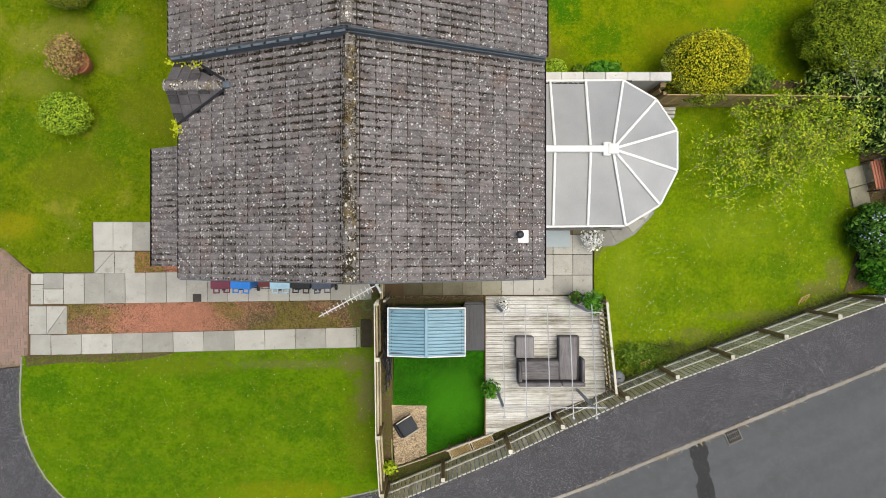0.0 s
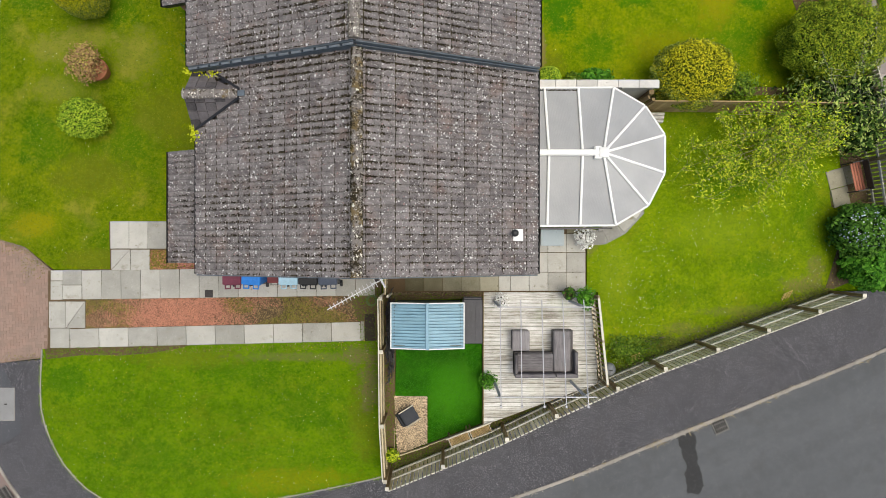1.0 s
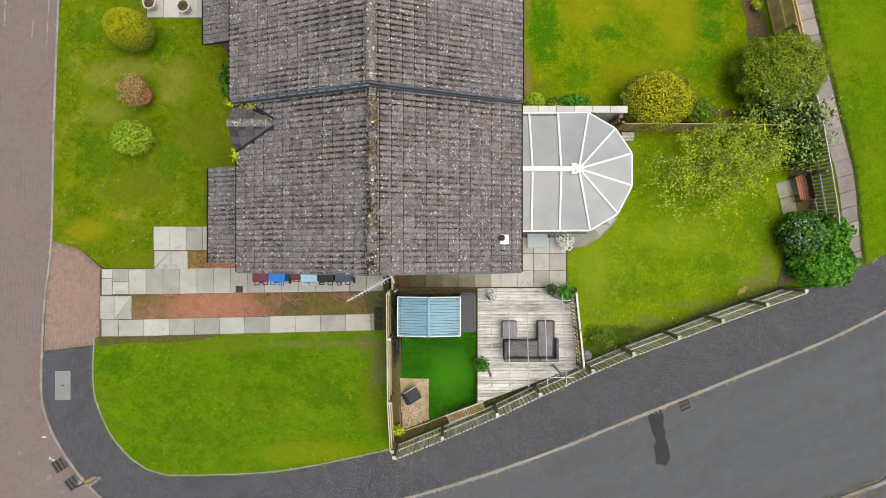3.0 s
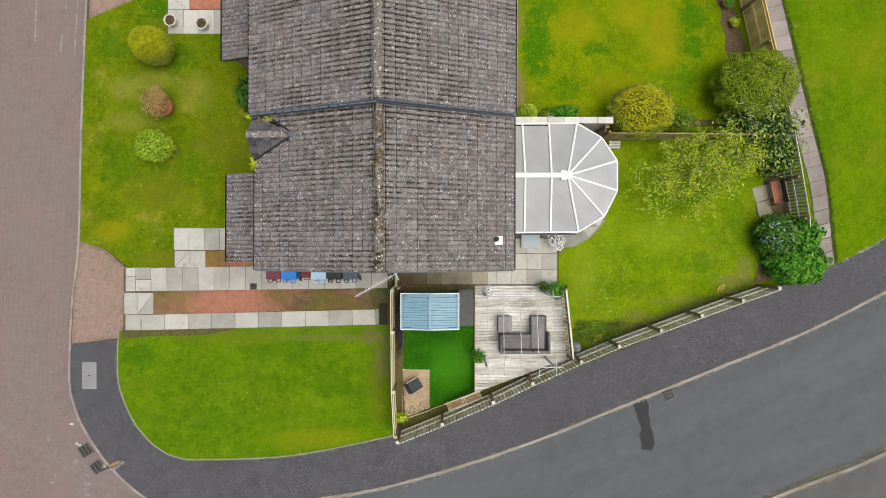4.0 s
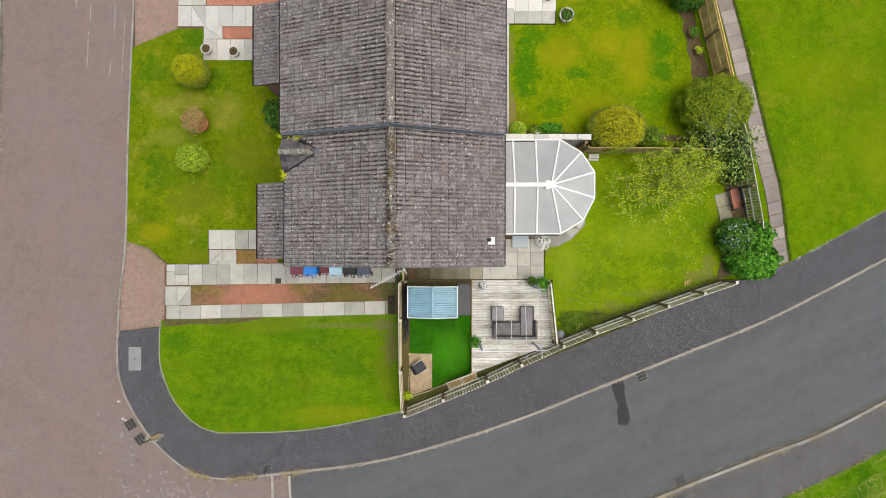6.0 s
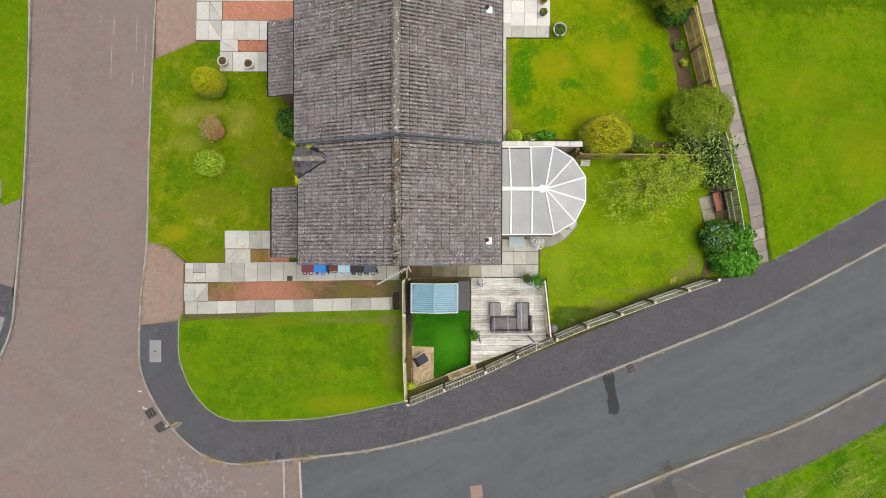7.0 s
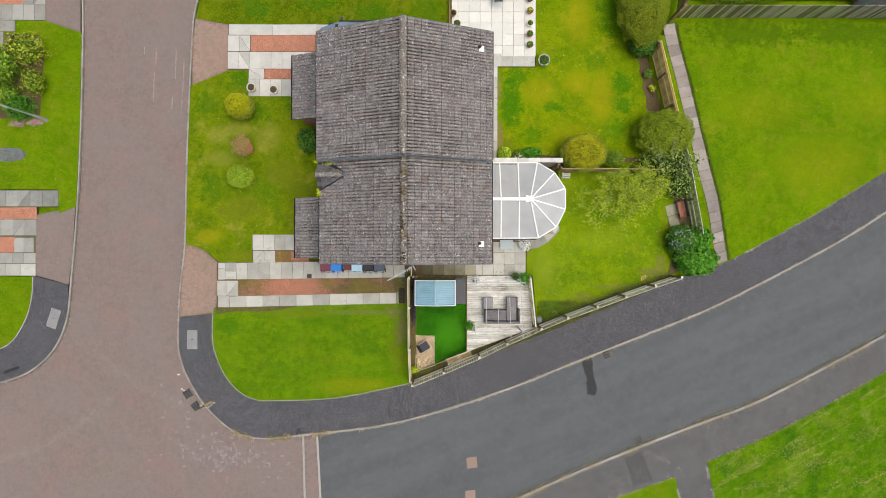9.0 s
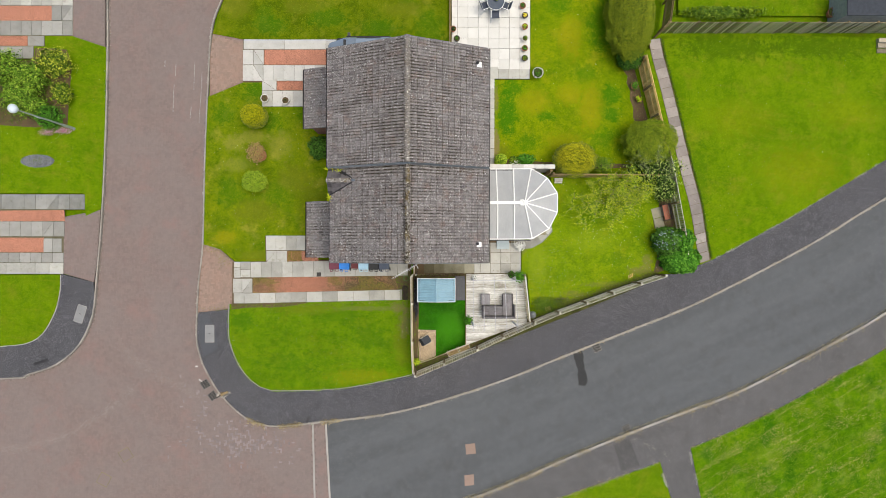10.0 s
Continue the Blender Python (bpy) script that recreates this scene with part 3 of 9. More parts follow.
def blades(name, pts, length, width, mat, parent, rng, lean=0.6, rise=0.6):
    """Grass blades: slim triangles that lean every way."""
    n = len(pts)
    a = rng.uniform(0, 6.28, n)
    b = rng.uniform(0, 6.28, n)
    h = rng.uniform(length * 0.5, length, n)
    w = width / 2
    tip = np.stack([np.cos(a) * h * lean, np.sin(a) * h * lean, h * rise], -1)
    side = np.stack([np.cos(b) * w, np.sin(b) * w, np.zeros(n)], -1)
    v = np.stack([pts + side, pts - side, pts + tip], 1)
    return tagged(mesh_ob(name, v.reshape(-1, 3), np.arange(3 * n).reshape(-1, 3), mat, parent), kind="stuff")


def on_ground(p2, lift=0.0):
    return np.column_stack([p2, ground_z(p2[:, 0], p2[:, 1]) + lift])


def leaves(name, pts, normals, size, mat, parent, rng, long=1.7):
    """Leaves: folded four-cornered blades at pts, facing roughly along normals."""
    n = len(pts)
    nn = normals + rng.normal(0, 0.55, (n, 3))
    nn /= np.linalg.norm(nn, axis=1)[:, None]
    t = np.cross(nn, rng.normal(0, 1, (n, 3)))
    t /= np.linalg.norm(t, axis=1)[:, None]
    b = np.cross(nn, t)
    s = rng.uniform(size * 0.6, size * 1.3, (n, 1))
    v = np.stack([pts - t * s * long / 2, pts + b * s / 2 - nn * s * 0.12, pts + t * s * long / 2, pts - b * s / 2 - nn * s * 0.12], 1)
    f = np.array([(0, 1, 2), (0, 2, 3)])[None] + 4 * np.arange(n)[:, None, None]
    return mesh_ob(name, v.reshape(-1, 3), f.reshape(-1, 3), mat, parent)


def crown_points(c, r, n, rng, lump=0.16, depth=0.3, freq=2.2, low=-0.6):
    """Points and outward directions in the outer shell of an uneven rounded crown."""
    d = rng.normal(0, 1, (n, 3))
    d /= np.linalg.norm(d, axis=1)[:, None]
    d = d[d[:, 2] > low]
    k = np.array([1 + lump * 1.6 * noise.noise(Vector(q * freq) + Vector(c)) + lump * 0.8 * noise.noise(Vector(q * freq * 2.7) + Vector(c)) for q in d])
    rr = k * (1 - depth * rng.random(len(d)) ** 2)
    return np.array(c) + d * rr[:, None] * np.array(r), d


def bush(name, label, c, r, n, size, mat, seed, lump=0.16, freq=2.2, category="bush", depth=0.3, stems=5, core=None, long=1.7):
    """A leafy shrub on short stems. c: its middle; r: its half sizes."""
    rng = np.random.default_rng(seed)
    base = gz(c[0], c[1])
    ob = thing(name, label, category, pose(c[0], c[1], base))
    mid = np.array((0, 0, c[2] - base))
    bm = bmesh.new()
    for i in range(stems):
        a = 6.28 * i / stems + rng.random()
        foot = Vector((0.08 * math.cos(a), 0.08 * math.sin(a), -0.03))
        top = Vector((r[0] * 0.55 * math.cos(a), r[1] * 0.55 * math.sin(a), mid[2] + r[2] * 0.2))
        tube(bm, foot, foot.lerp(top, 0.5) + Vector((0, 0, 0.05)), 0.03, 0.02, 6)
        tube(bm, foot.lerp(top, 0.5) + Vector((0, 0, 0.05)), top, 0.02, 0.006, 6)
    part("stem", bm, M["bark"], ob)
    p, d = crown_points(mid, r, n, rng, lump, depth, freq)
    p[:, 2] = np.maximum(p[:, 2], 0.02)
    leaves("crown", p, d + np.array((0, 0, 0.35)), size, mat, ob, rng, long)
    # inner leaves; the dark core materials hold the crown's inner shade in their colour
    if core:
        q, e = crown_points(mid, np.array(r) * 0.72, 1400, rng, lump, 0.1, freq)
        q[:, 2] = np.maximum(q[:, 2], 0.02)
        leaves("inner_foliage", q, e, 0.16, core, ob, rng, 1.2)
    return ob


M["bark"] = wood("bark", (0.09, 0.075, 0.055), (0.24, 0.2, 0.16), "z")


# ---- ground, roads and paving ----
rng = np.random.default_rng(3)
xs = np.concatenate([[-900, -400, -180, -90, -60], np.arange(-45, 46, 1.5), [60, 90, 180, 400, 900]])
gx, gy = np.meshgrid(xs, xs, indexing="ij")
gv = np.column_stack([gx.ravel(), gy.ravel(), (ground_z(gx, gy) - 0.24).ravel()])
k = len(xs)
gf = [(i * k + j, (i + 1) * k + j, (i + 1) * k + j + 1, i * k + j + 1) for i in range(k - 1) for j in range(k - 1)]
tagged(mesh_ob("ground", gv, gf, M["field"]), "open grassy ground reaching the horizon", "ground", kind="structure")

# kerb lines
EAST_KERB = smooth_line([(-12.4, 17.5), (-13.45, 15.03), (-14.03, 13.33), (-14.26, 9.9), (-14.46, 4.8), (-14.56, 0.3), (-14.8, -1.9), (-14.9, -3.68), (-14.93, -5.3), (-14.83, -6.15), (-14.58, -7.09), (-14.2, -7.98), (-13.85, -8.68), (-13.37, -9.36), (-12.8, -9.98), (-12.1, -10.52), (-11.3, -10.82), (-10.2, -10.95), (-8.4, -10.77)], 0.45)
NORTH_KERB = smooth_line([(-8.4, -10.77), (-3.7, -10.2), (-0.05, -9.3), (4.0, -7.95), (7.5, -6.55), (11.0, -5.2), (15.0, -3.68), (18.1, -2.25), (23.5, 0.5), (28.3, 3.35), (40, 10)], 0.9)
WEST_KERB = smooth_line([(-20.3, 18), (-20.33, 15), (-20.32, 12.3), (-20.42, 7.2), (-20.64, 2.1), (-20.98, -2.0), (-21.2, -4.0), (-22.0, -5.75), (-23.47, -6.98), (-25.3, -7.62), (-27.0, -7.91), (-40, -8.2)], 0.6)
SOUTH_KERB = smooth_line([(-4, -17.6), (1.7, -15.4), (4.0, -14.53), (7.8, -12.85), (11.4, -11.45), (15.2, -10.1), (18.4, -9.0), (22.0, -7.3), (25.8, -5.4), (28.4, -3.97), (40, 3)], 0.9)
SOUTH_VERGE = smooth_line([(-2, -18.8), (7.0, -15.4), (13.48, -13.22)], 0.9)
SOUTH_VERGE2 = smooth_line([(15.44, -12.38), (18.3, -11.3), (22.0, -9.6), (25.75, -7.63), (28.3, -6.3), (40, 0.5)], 0.9)
LAWN_EDGE = smooth_line([(-12.95, -3.3), (-13.0, -4.7), (-12.88, -5.74), (-12.38, -7.14), (-11.75, -8.02), (-11.25, -8.42), (-10.6, -8.65), (-6.45, -8.54), (-3.0, -7.91), (-2.0, -7.67)], 0.5)
FENCE_LINE = [(-1.72, -7.42), (0.0, -6.7), (1.95, -5.85), (3.45, -5.12), (5.3, -4.28), (6.74, -3.68), (8.34, -3.1), (9.92, -2.53), (11.6, -1.97), (13.1, -1.5)]
WEST_CORNER = smooth_line([(-23.1, -1.55), (-23.13, -2.45), (-23.43, -3.77), (-24.2, -5.12), (-25.2, -5.7), (-26.76, -5.88)], 0.35)
FIELD_EDGE = [(17.0, -0.5), (18.2, 0.1), (21.9, 2.1), (25.5, 4.25), (28.0, 5.75), (40, 12.6)]

WEST_ROAD = EAST_KERB + [(-8.1, -11.0), (-8.05, -15.4), (-8.0, -19.5), (-40, -19.5)] + WEST_KERB[::-1] + [(-20.3, 21), (-11.5, 21)]
west_road = sheet("road_west", WEST_ROAD, M["blocks"], -0.15, skirt=0)
tagged(west_road, "brown herringbone block-paved residential road", "road", kind="structure")
band = sheet("road_band", [(-8.1, -10.8), (-7.33, -10.7), (-7.05, -15.4), (-6.95, -19.5), (-8.0, -19.5), (-8.05, -15.4)], M["blocks"], -0.116, skirt=0)
tagged(band, "soldier course of blocks across the road mouth", "road", kind="structure")
for x0, x1 in ((-8.14, -8.02), (-7.33, -7.08)):
    tagged(sheet("road_joint", [(x0 - 0.06, -10.85), (x0 + 0.06, -10.85), (x1 + 0.06, -15.4), (x1 + 0.1, -19.5), (x1 - 0.05, -19.5), (x1 - 0.06, -15.4)], M["kerb"], -0.108, skirt=0), "flush concrete edging across the road", "road", kind="structure")
main_road = sheet("road_south", [(-7.33, -10.75)] + NORTH_KERB[1:] + SOUTH_KERB[::-1] + [(-6.95, -19.5), (-7.05, -15.4)], M["road"], -0.12, skirt=0)
tagged(main_road, "smooth grey asphalt road", "road", kind="structure")

# footways
NORTH_IN = shifted(NORTH_KERB, 0.045)
footway = sheet("pavement_north", [(-12.9, -3.62)] + LAWN_EDGE[1:] + FENCE_LINE + [(14.4, -1.5), (16.0, -0.9)] + FIELD_EDGE + NORTH_IN[::-1] + [p for p in shifted(EAST_KERB, 0.045)[::-1][1:] if p[1] < -3.9] + [(-14.8, -3.8)], M["asphalt"], 0.0)
tagged(footway, "dark asphalt footway with pale chippings", "pavement", kind="structure")
south_foot = sheet("pavement_south", shifted(SOUTH_KERB, -0.06) + SOUTH_VERGE2[::-1] + [(16.1, -15.5), (17.2, -20), (15.6, -20), (14.2, -15.5), (13.48, -13.22)] + SOUTH_VERGE[::-1][1:], M["asphalt_old"], 0.0)
tagged(south_foot, "grey asphalt footway beside the verge", "pavement", kind="structure")
tagged(sheet("pavement_strip", [(10.55, -12.12), (11.5, -11.65), (12.2, -13.4), (11.02, -13.75)], M["asphalt_strip"], 0.006, skirt=0), "darker tarmac crossing strip", "pavement", kind="structure")
west_foot = sheet("pavement_west", [(-23.1, -1.5), (-21.15, -2.0)] + [p for p in shifted(WEST_KERB, -0.045) if p[1] < -2.0] + [(-40, -6.2)] + WEST_CORNER[::-1], M["asphalt"], 0.0)
tagged(west_foot, "dark asphalt footway round a corner", "pavement", kind="structure")
CROSS_E = [(-14.85, -3.82), (-12.82, -3.57), (-12.68, -2.0), (-12.67, -0.75), (-13.5, -0.02), (-14.4, 0.29), (-14.52, 0.29), (-14.74, -1.5)]
cross_e = sheet("crossover_south", CROSS_E, M["blocks_red"], -0.004)
CROSS_N = [(-13.98, 12.98), (-11.95, 12.6), (-12.1, 10.06), (-14.15, 9.2), (-14.15, 11.5)]
cross_n = sheet("crossover_north", CROSS_N, M["blocks_red"], 0.003)
CROSS_W = [(-20.72, 2.42), (-21.5, 2.2), (-22.7, 1.98), (-22.95, 1.9), (-22.98, -1.47), (-21.1, -2.0), (-20.9, -0.5)]
cross_w = sheet("crossover_west", CROSS_W, M["blocks"], 0.003)
CROSS_W2 = [(-20.45, 12.15), (-22.45, 12.75), (-22.45, 18), (-20.45, 18)]
cross_w2 = sheet("crossover_northwest", CROSS_W2, M["blocks"], 0.003)
for ob in (cross_e, cross_n, cross_w, cross_w2):
    tagged(ob, "reddish block-paved driveway crossover", "pavement", kind="structure")

# lawns
front_lawn = LAWN_EDGE + [(-1.95, -7.3), (-2.0, -3.02), (-2.55, -3.02), (-12.7, -3.3)]
LAWNS = {
    "lawn_front": (front_lawn, "lush", "bright green corner lawn dotted with daisies"),
    "lawn_west": ([(-14.32, 9.15), (-12.15, 10.05), (-11.0, 10.05), (-10.95, 8.6), (-5.6, 8.58), (-5.6, 0.86), (-10.8, 0.82), (-10.75, -0.72), (-12.6, -0.72), (-13.5, 0.0), (-14.5, 0.3), (-14.41, 4.8)], "grass", "patchy green and yellow front lawn with shrubs"),
    "lawn_north": ([(-14.0, 12.99), (-13.8, 13.4), (-13.3, 15.1), (-12.3, 17.4), (-11.4, 21), (0.3, 21), (0.3, 11.0), (-5.8, 11.0), (-5.8, 12.66), (-11.95, 12.62)], "grass_north", "mown lawn beyond a driveway"),
    "lawn_east": ([(4.65, 0.12), (4.65, -1.42), (5.0, -1.45), (5.28, -4.2), (6.74, -3.6), (9.9, -2.45), (13.1, -1.42), (14.9, -0.7), (14.0, 2.2), (13.3, 4.4), (13.0, 4.4), (6.4, 4.5), (6.55, 3.4), (6.55, 2.0), (6.0, 0.95), (5.2, 0.45)], "lush_east", "back lawn beside a conservatory"),
    "lawn_neighbour": ([(2.98, 10.25), (5.15, 10.25), (5.15, 21), (12.5, 21), (12.3, 13.0), (11.3, 11.4), (11.9, 9.0), (12.55, 6.75), (13.1, 4.7), (2.98, 4.86)], "grass_back", "patchy green and yellow back lawn"),
    "lawn_verge": (SOUTH_VERGE + [(14.17, -15.5), (15.6, -20), (-2, -20)], "field", "grass verge beside the footway"),
    "lawn_bank": (SOUTH_VERGE2 + [(40, -20), (17.2, -20), (16.1, -15.5)], "bank_grass", "rough grass bank beside the footway"),
    "lawn_field": (FIELD_EDGE + [(40, 13.4), (14.2, 13.2), (13.0, 12.6), (11.4, 11.5), (11.95, 9.0), (12.6, 6.75), (13.3, 4.4), (14.0, 2.2), (14.95, -0.65), (16.0, -0.9)], "field", "open mown grass area"),
    "lawn_ne": ([(14.2, 14.3), (40, 14.9), (40, 21), (14.2, 21)], "field", "fenced back lawn"),
    "lawn_opposite": ([(-20.38, 12.15), (-20.47, 7.2), (-20.68, 2.4), (-21.6, 2.0), (-21.75, 3.35), (-40, 3.35), (-40, 11.4), (-24.72, 11.4), (-24.72, 12.2), (-24.08, 12.2), (-24.08, 12.84), (-22.4, 12.82)], "field", "lawn with shrub bed across the road"),
    "lawn_opposite_corner": (WEST_CORNER + [(-40, -6.2), (-40, -1.55)], "field", "corner lawn across the road"),
}
BLADES = {"lush": "blade", "lush_east": "blade_fresh", "grass": "blade_olive", "grass_back": "blade_gold", "grass_north": "blade_olive"}
BLADE_P = {}
for nm, (poly, mt, lab) in LAWNS.items():
    near = nm in ("lawn_front", "lawn_west", "lawn_east", "lawn_neighbour")
    tagged(sheet(nm, poly, M[mt], 0.02 if nm != "lawn_bank" else 0.03), lab, "lawn", kind="structure")
    q = random_in(poly, 34000 if near else 26000, rng)
    q = q[(np.abs(q[:, 0]) < 29) & (np.abs(q[:, 1]) < 17)]
    BLADE_P.setdefault(BLADES.get(mt, "blade_fresh"), []).append(q)
for mt, q in BLADE_P.items():
    tagged(blades("grass", on_ground(np.concatenate(q), 0.02), 0.08, 0.02, M[mt], None, rng, 1.0, 0.28), "short mown grass blades", "grass", kind="stuff")

# tussocks and cut straw on the rough bank
bank = LAWNS["lawn_bank"][0]
q = random_in(bank, 60000, rng)
q = q[(q[:, 0] < 28) & (q[:, 1] > -17)]
clump = np.array([noise.noise(Vector((x * 1.1, y * 1.1, 2))) for x, y in q])
tagged(blades("bank_tussocks", on_ground(q[clump > 0.05], 0.03), 0.16, 0.03, M["blade"], None, rng, 1.0, 0.5), "rough tussocks of bank grass", "grass", kind="stuff")
lay_line = np.array([noise.noise(Vector(((x * 0.88 + y * 0.48) * 0.5, (y * 0.88 - x * 0.48) * 1.3, 7))) + 0.4 * noise.noise(Vector((x * 3, y * 3, 4))) for x, y in q])
tagged(blades("bank_straw", on_ground(q[lay_line > 0.2], 0.05), 0.17, 0.018, M["straw_green"], None, rng, 1.0, 0.25), "cut straw lying in streaks on the bank", "grass", kind="stuff")

# daisies
DAISY_PATCH = [(4.8, -0.2), (5.5, 0.3), (7.6, 0.2), (7.4, -1.5), (6.6, -2.8), (5.3, -2.6)]
for nm, cnt, col in (("lawn_front", 260, "petal"), ("lawn_front", 420, "petal_yellow"), ("lawn_east", 560, "petal"), ("lawn_east", 300, "petal_yellow"), ("daisy_patch", 110, "petal"), ("lawn_west", 130, "petal"), ("lawn_neighbour", 60, "petal"), ("lawn_opposite", 260, "petal_yellow"), ("lawn_opposite", 220, "petal"), ("lawn_field", 120, "petal")):
    q = random_in(DAISY_PATCH if nm == "daisy_patch" else LAWNS[nm][0], cnt * 2, rng)
    q = q[(np.abs(q[:, 0]) < 29) & (np.abs(q[:, 1]) < 17)]
    keep = np.array([noise.noise(Vector((x * 0.5, y * 0.5, 3))) + 0.5 * rng.random() > 0.12 for x, y in q])
    q = q[keep][:cnt]
    tagged(stones("daisies", on_ground(q, 0.05), (0.006, 0.014), M[col], None, rng, 0.4), "tiny wild flowers in the lawn", "flower", kind="stuff")

# beds of soil
BEDS = [
    [(-12.85, -3.29), (-8.2, -3.17), (-8.5, -3.26), (-9.4, -3.42), (-10.4, -3.5), (-11.6, -3.48), (-12.8, -3.62)],
    [(-3.0, -1.5), (-2.0, -1.3), (-1.9, -3.0), (-2.6, -3.0)],
    [(-1.9, -1.55), (1.3, -1.45), (1.3, -1.65), (-1.5, -1.7), (-1.6, -6.9), (-1.9, -7.3)],
    [(12.9, 4.4), (13.0, 2.9), (13.3, 1.2), (13.1, -0.2), (12.9, -1.35), (13.2, -1.4), (14.9, -0.75), (13.25, 4.5), (11.3, 11.6), (10.7, 11.4), (10.82, 10.85), (11.06, 10.5), (11.0, 10.1), (11.24, 9.6), (11.2, 9.15), (11.42, 8.6), (11.4, 8.05), (11.62, 7.5), (11.66, 6.9), (11.95, 6.4), (12.4, 5.0)],
    [(3.1, 4.8), (7.6, 4.8), (11.3, 5.0), (11.3, 5.2), (7, 5.25), (5.0, 5.35), (3.1, 5.5)],
    [(-1.6, -6.95), (-0.5, -6.58), (1.27, -5.87), (5.0, -4.36), (5.3, -4.28), (1.95, -5.85), (-1.72, -7.42)],
    [(-27.5, 7.5), (-24.6, 7.32), (-22.7, 7.5), (-22.6, 9.2), (-22.45, 11.0), (-22.75, 12.0), (-24.0, 12.1), (-24.65, 12.1), (-24.7, 11.35), (-27.5, 11.35)],
]
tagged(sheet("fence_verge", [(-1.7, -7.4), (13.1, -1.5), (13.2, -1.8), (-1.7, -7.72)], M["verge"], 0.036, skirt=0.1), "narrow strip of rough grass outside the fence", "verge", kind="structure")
for poly in BEDS:
    tagged(sheet("planting_bed", poly, M["soil"], 0.036, skirt=0.1), "brown soil bed with sparse weeds", "bed", kind="structure")
q = np.concatenate([random_in(p, 900, rng) for p in BEDS])
blades("weeds", on_ground(q, 0.02), 0.14, 0.035, M["blade"], None, rng)
tagged(bpy.data.objects["weeds"], "low weeds on the soil", "weeds", kind="stuff")
q = np.concatenate([random_in(p, 2600, rng) for p in BEDS] + [rng.normal((-2.35, -3.6), (0.2, 0.5), (260, 2)), np.column_stack([rng.uniform(-12.6, -2.2, 1000), rng.normal(0, 0.08, 1000)]) @ np.array(((1, 0.025), (0, 1))) + np.array((0, -3.1))])
q = q[~((q[:, 0] > -1.95) & (q[:, 0] < -1.6) & (q[:, 1] < -1.5)) | (q[:, 1] > -1.5)]
bedp = np.concatenate([random_in(BEDS[3], 1500, rng), random_in(BEDS[4], 250, rng)])
tagged(stones("bed_litter", on_ground(bedp, 0.034), (0.01, 0.03), M["litter"], None, rng, 0.4), "stones and leaf litter on the soil bed", "litter", kind="stuff")
tagged(stones("soil_lumps", on_ground(q, 0.02), (0.007, 0.018), M["crumb"], None, rng, 0.4), "crumbs of soil and bark", "soil", kind="stuff")


# kerb stones
def kerb_run(name, line, label, w=0.105, top=0.012, length=2, mat="kerb"):
    run = thing(name, label, "kerb", kind="structure")
    for i in range(0, len(line) - length, length):
        a, b = line[i], line[i + length]
        if max(abs(a[0]), abs(b[0])) > 31 or max(abs(a[1]), abs(b[1])) > 18.5:
            continue
        p, q2 = Vector((*a, gz(*a) - 0.06 + top)), Vector((*b, gz(*b) - 0.06 + top))
        d = (q2 - p).normalized() * 0.003
        bm = bar(bmesh.new(), p + d, q2 - d, w, 0.16, 0.012)
        part("kerb_stone", bm, M[mat], run)
    return run


kerb_run("kerb_east", EAST_KERB, "pale concrete kerb along the block-paved road", 0.085, length=1, mat="kerb_dirty")
kerb_run("kerb_north", NORTH_KERB, "pale concrete kerb along the asphalt road", length=1, mat="kerb_dirty")
kerb_run("kerb_west", WEST_KERB, "pale concrete kerb across the road", 0.085, length=1, mat="kerb_dirty")
kerb_run("kerb_south", SOUTH_KERB, "worn concrete kerb with dry weeds", 0.14, -0.005, length=1)
kerb_run("edging_west", WEST_CORNER, "thin concrete edging round the lawn across the road", 0.05, 0.02, 1)
kerb_run("edging_front", LAWN_EDGE, "thin concrete edging round the corner lawn", 0.04, 0.03, 1, "kerb_dirty")
# pale grit and crumbled mortar along the kerbs
pts = []
for line, n, sp in ((NORTH_KERB, 9000, 0.05), (SOUTH_KERB, 9000, 0.08), (SOUTH_VERGE2, 2600, 0.05), (FIELD_EDGE[:6], 1500, 0.04), (LAWN_EDGE, 900, 0.03), (SOUTH_VERGE, 1500, 0.05), ([(11.76, -11.7), (12.59, -12.12), (14.04, -12.86)], 260, 0.1), ([(15.4, -12.7), (15.71, -13.91), (16.03, -15.34)], 700, 0.05), ([(13.42, -13.35), (14.04, -15.08)], 700, 0.05), (EAST_KERB, 1400, 0.04), (WEST_KERB, 1600, 0.05)):
    la = np.array(line)
    i = rng.integers(0, len(la) - 1, n)
    p = la[i] + (la[i + 1] - la[i]) * rng.random((n, 1)) + rng.normal(0, sp, (n, 2)) * (0.6 + 0.8 * rng.random((n, 1)))
    keep = np.array([noise.noise(Vector((x * 1.3, y * 1.3, 5))) > -0.25 for x, y in p])
    pts.append(p[keep & (np.abs(p[:, 0]) < 30)])
pts = np.concatenate(pts)
tagged(stones("kerb_grit", on_ground(pts, 0.026), (0.006, 0.022), M["grit"], None, rng, 0.5), "pale grit and crumbs along the kerb joints", "grit", kind="stuff")
pts = []
for line, n, sp, off in ((NORTH_KERB, 5000, 0.035, -0.08), (SOUTH_KERB, 5000, 0.05, 0.1), (EAST_KERB, 900, 0.035, -0.08), (WEST_KERB, 1100, 0.035, 0.08)):
    la = np.array(shifted(line, off))
    i = rng.integers(0, len(la) - 1, n)
    p = la[i] + (la[i + 1] - la[i]) * rng.random((n, 1)) + rng.normal(0, sp, (n, 2))
    keep = np.array([noise.noise(Vector((x * 0.8, y * 0.8, 6))) > -0.2 for x, y in p])
    pts.append(p[keep & (np.abs(p[:, 0]) < 30)])
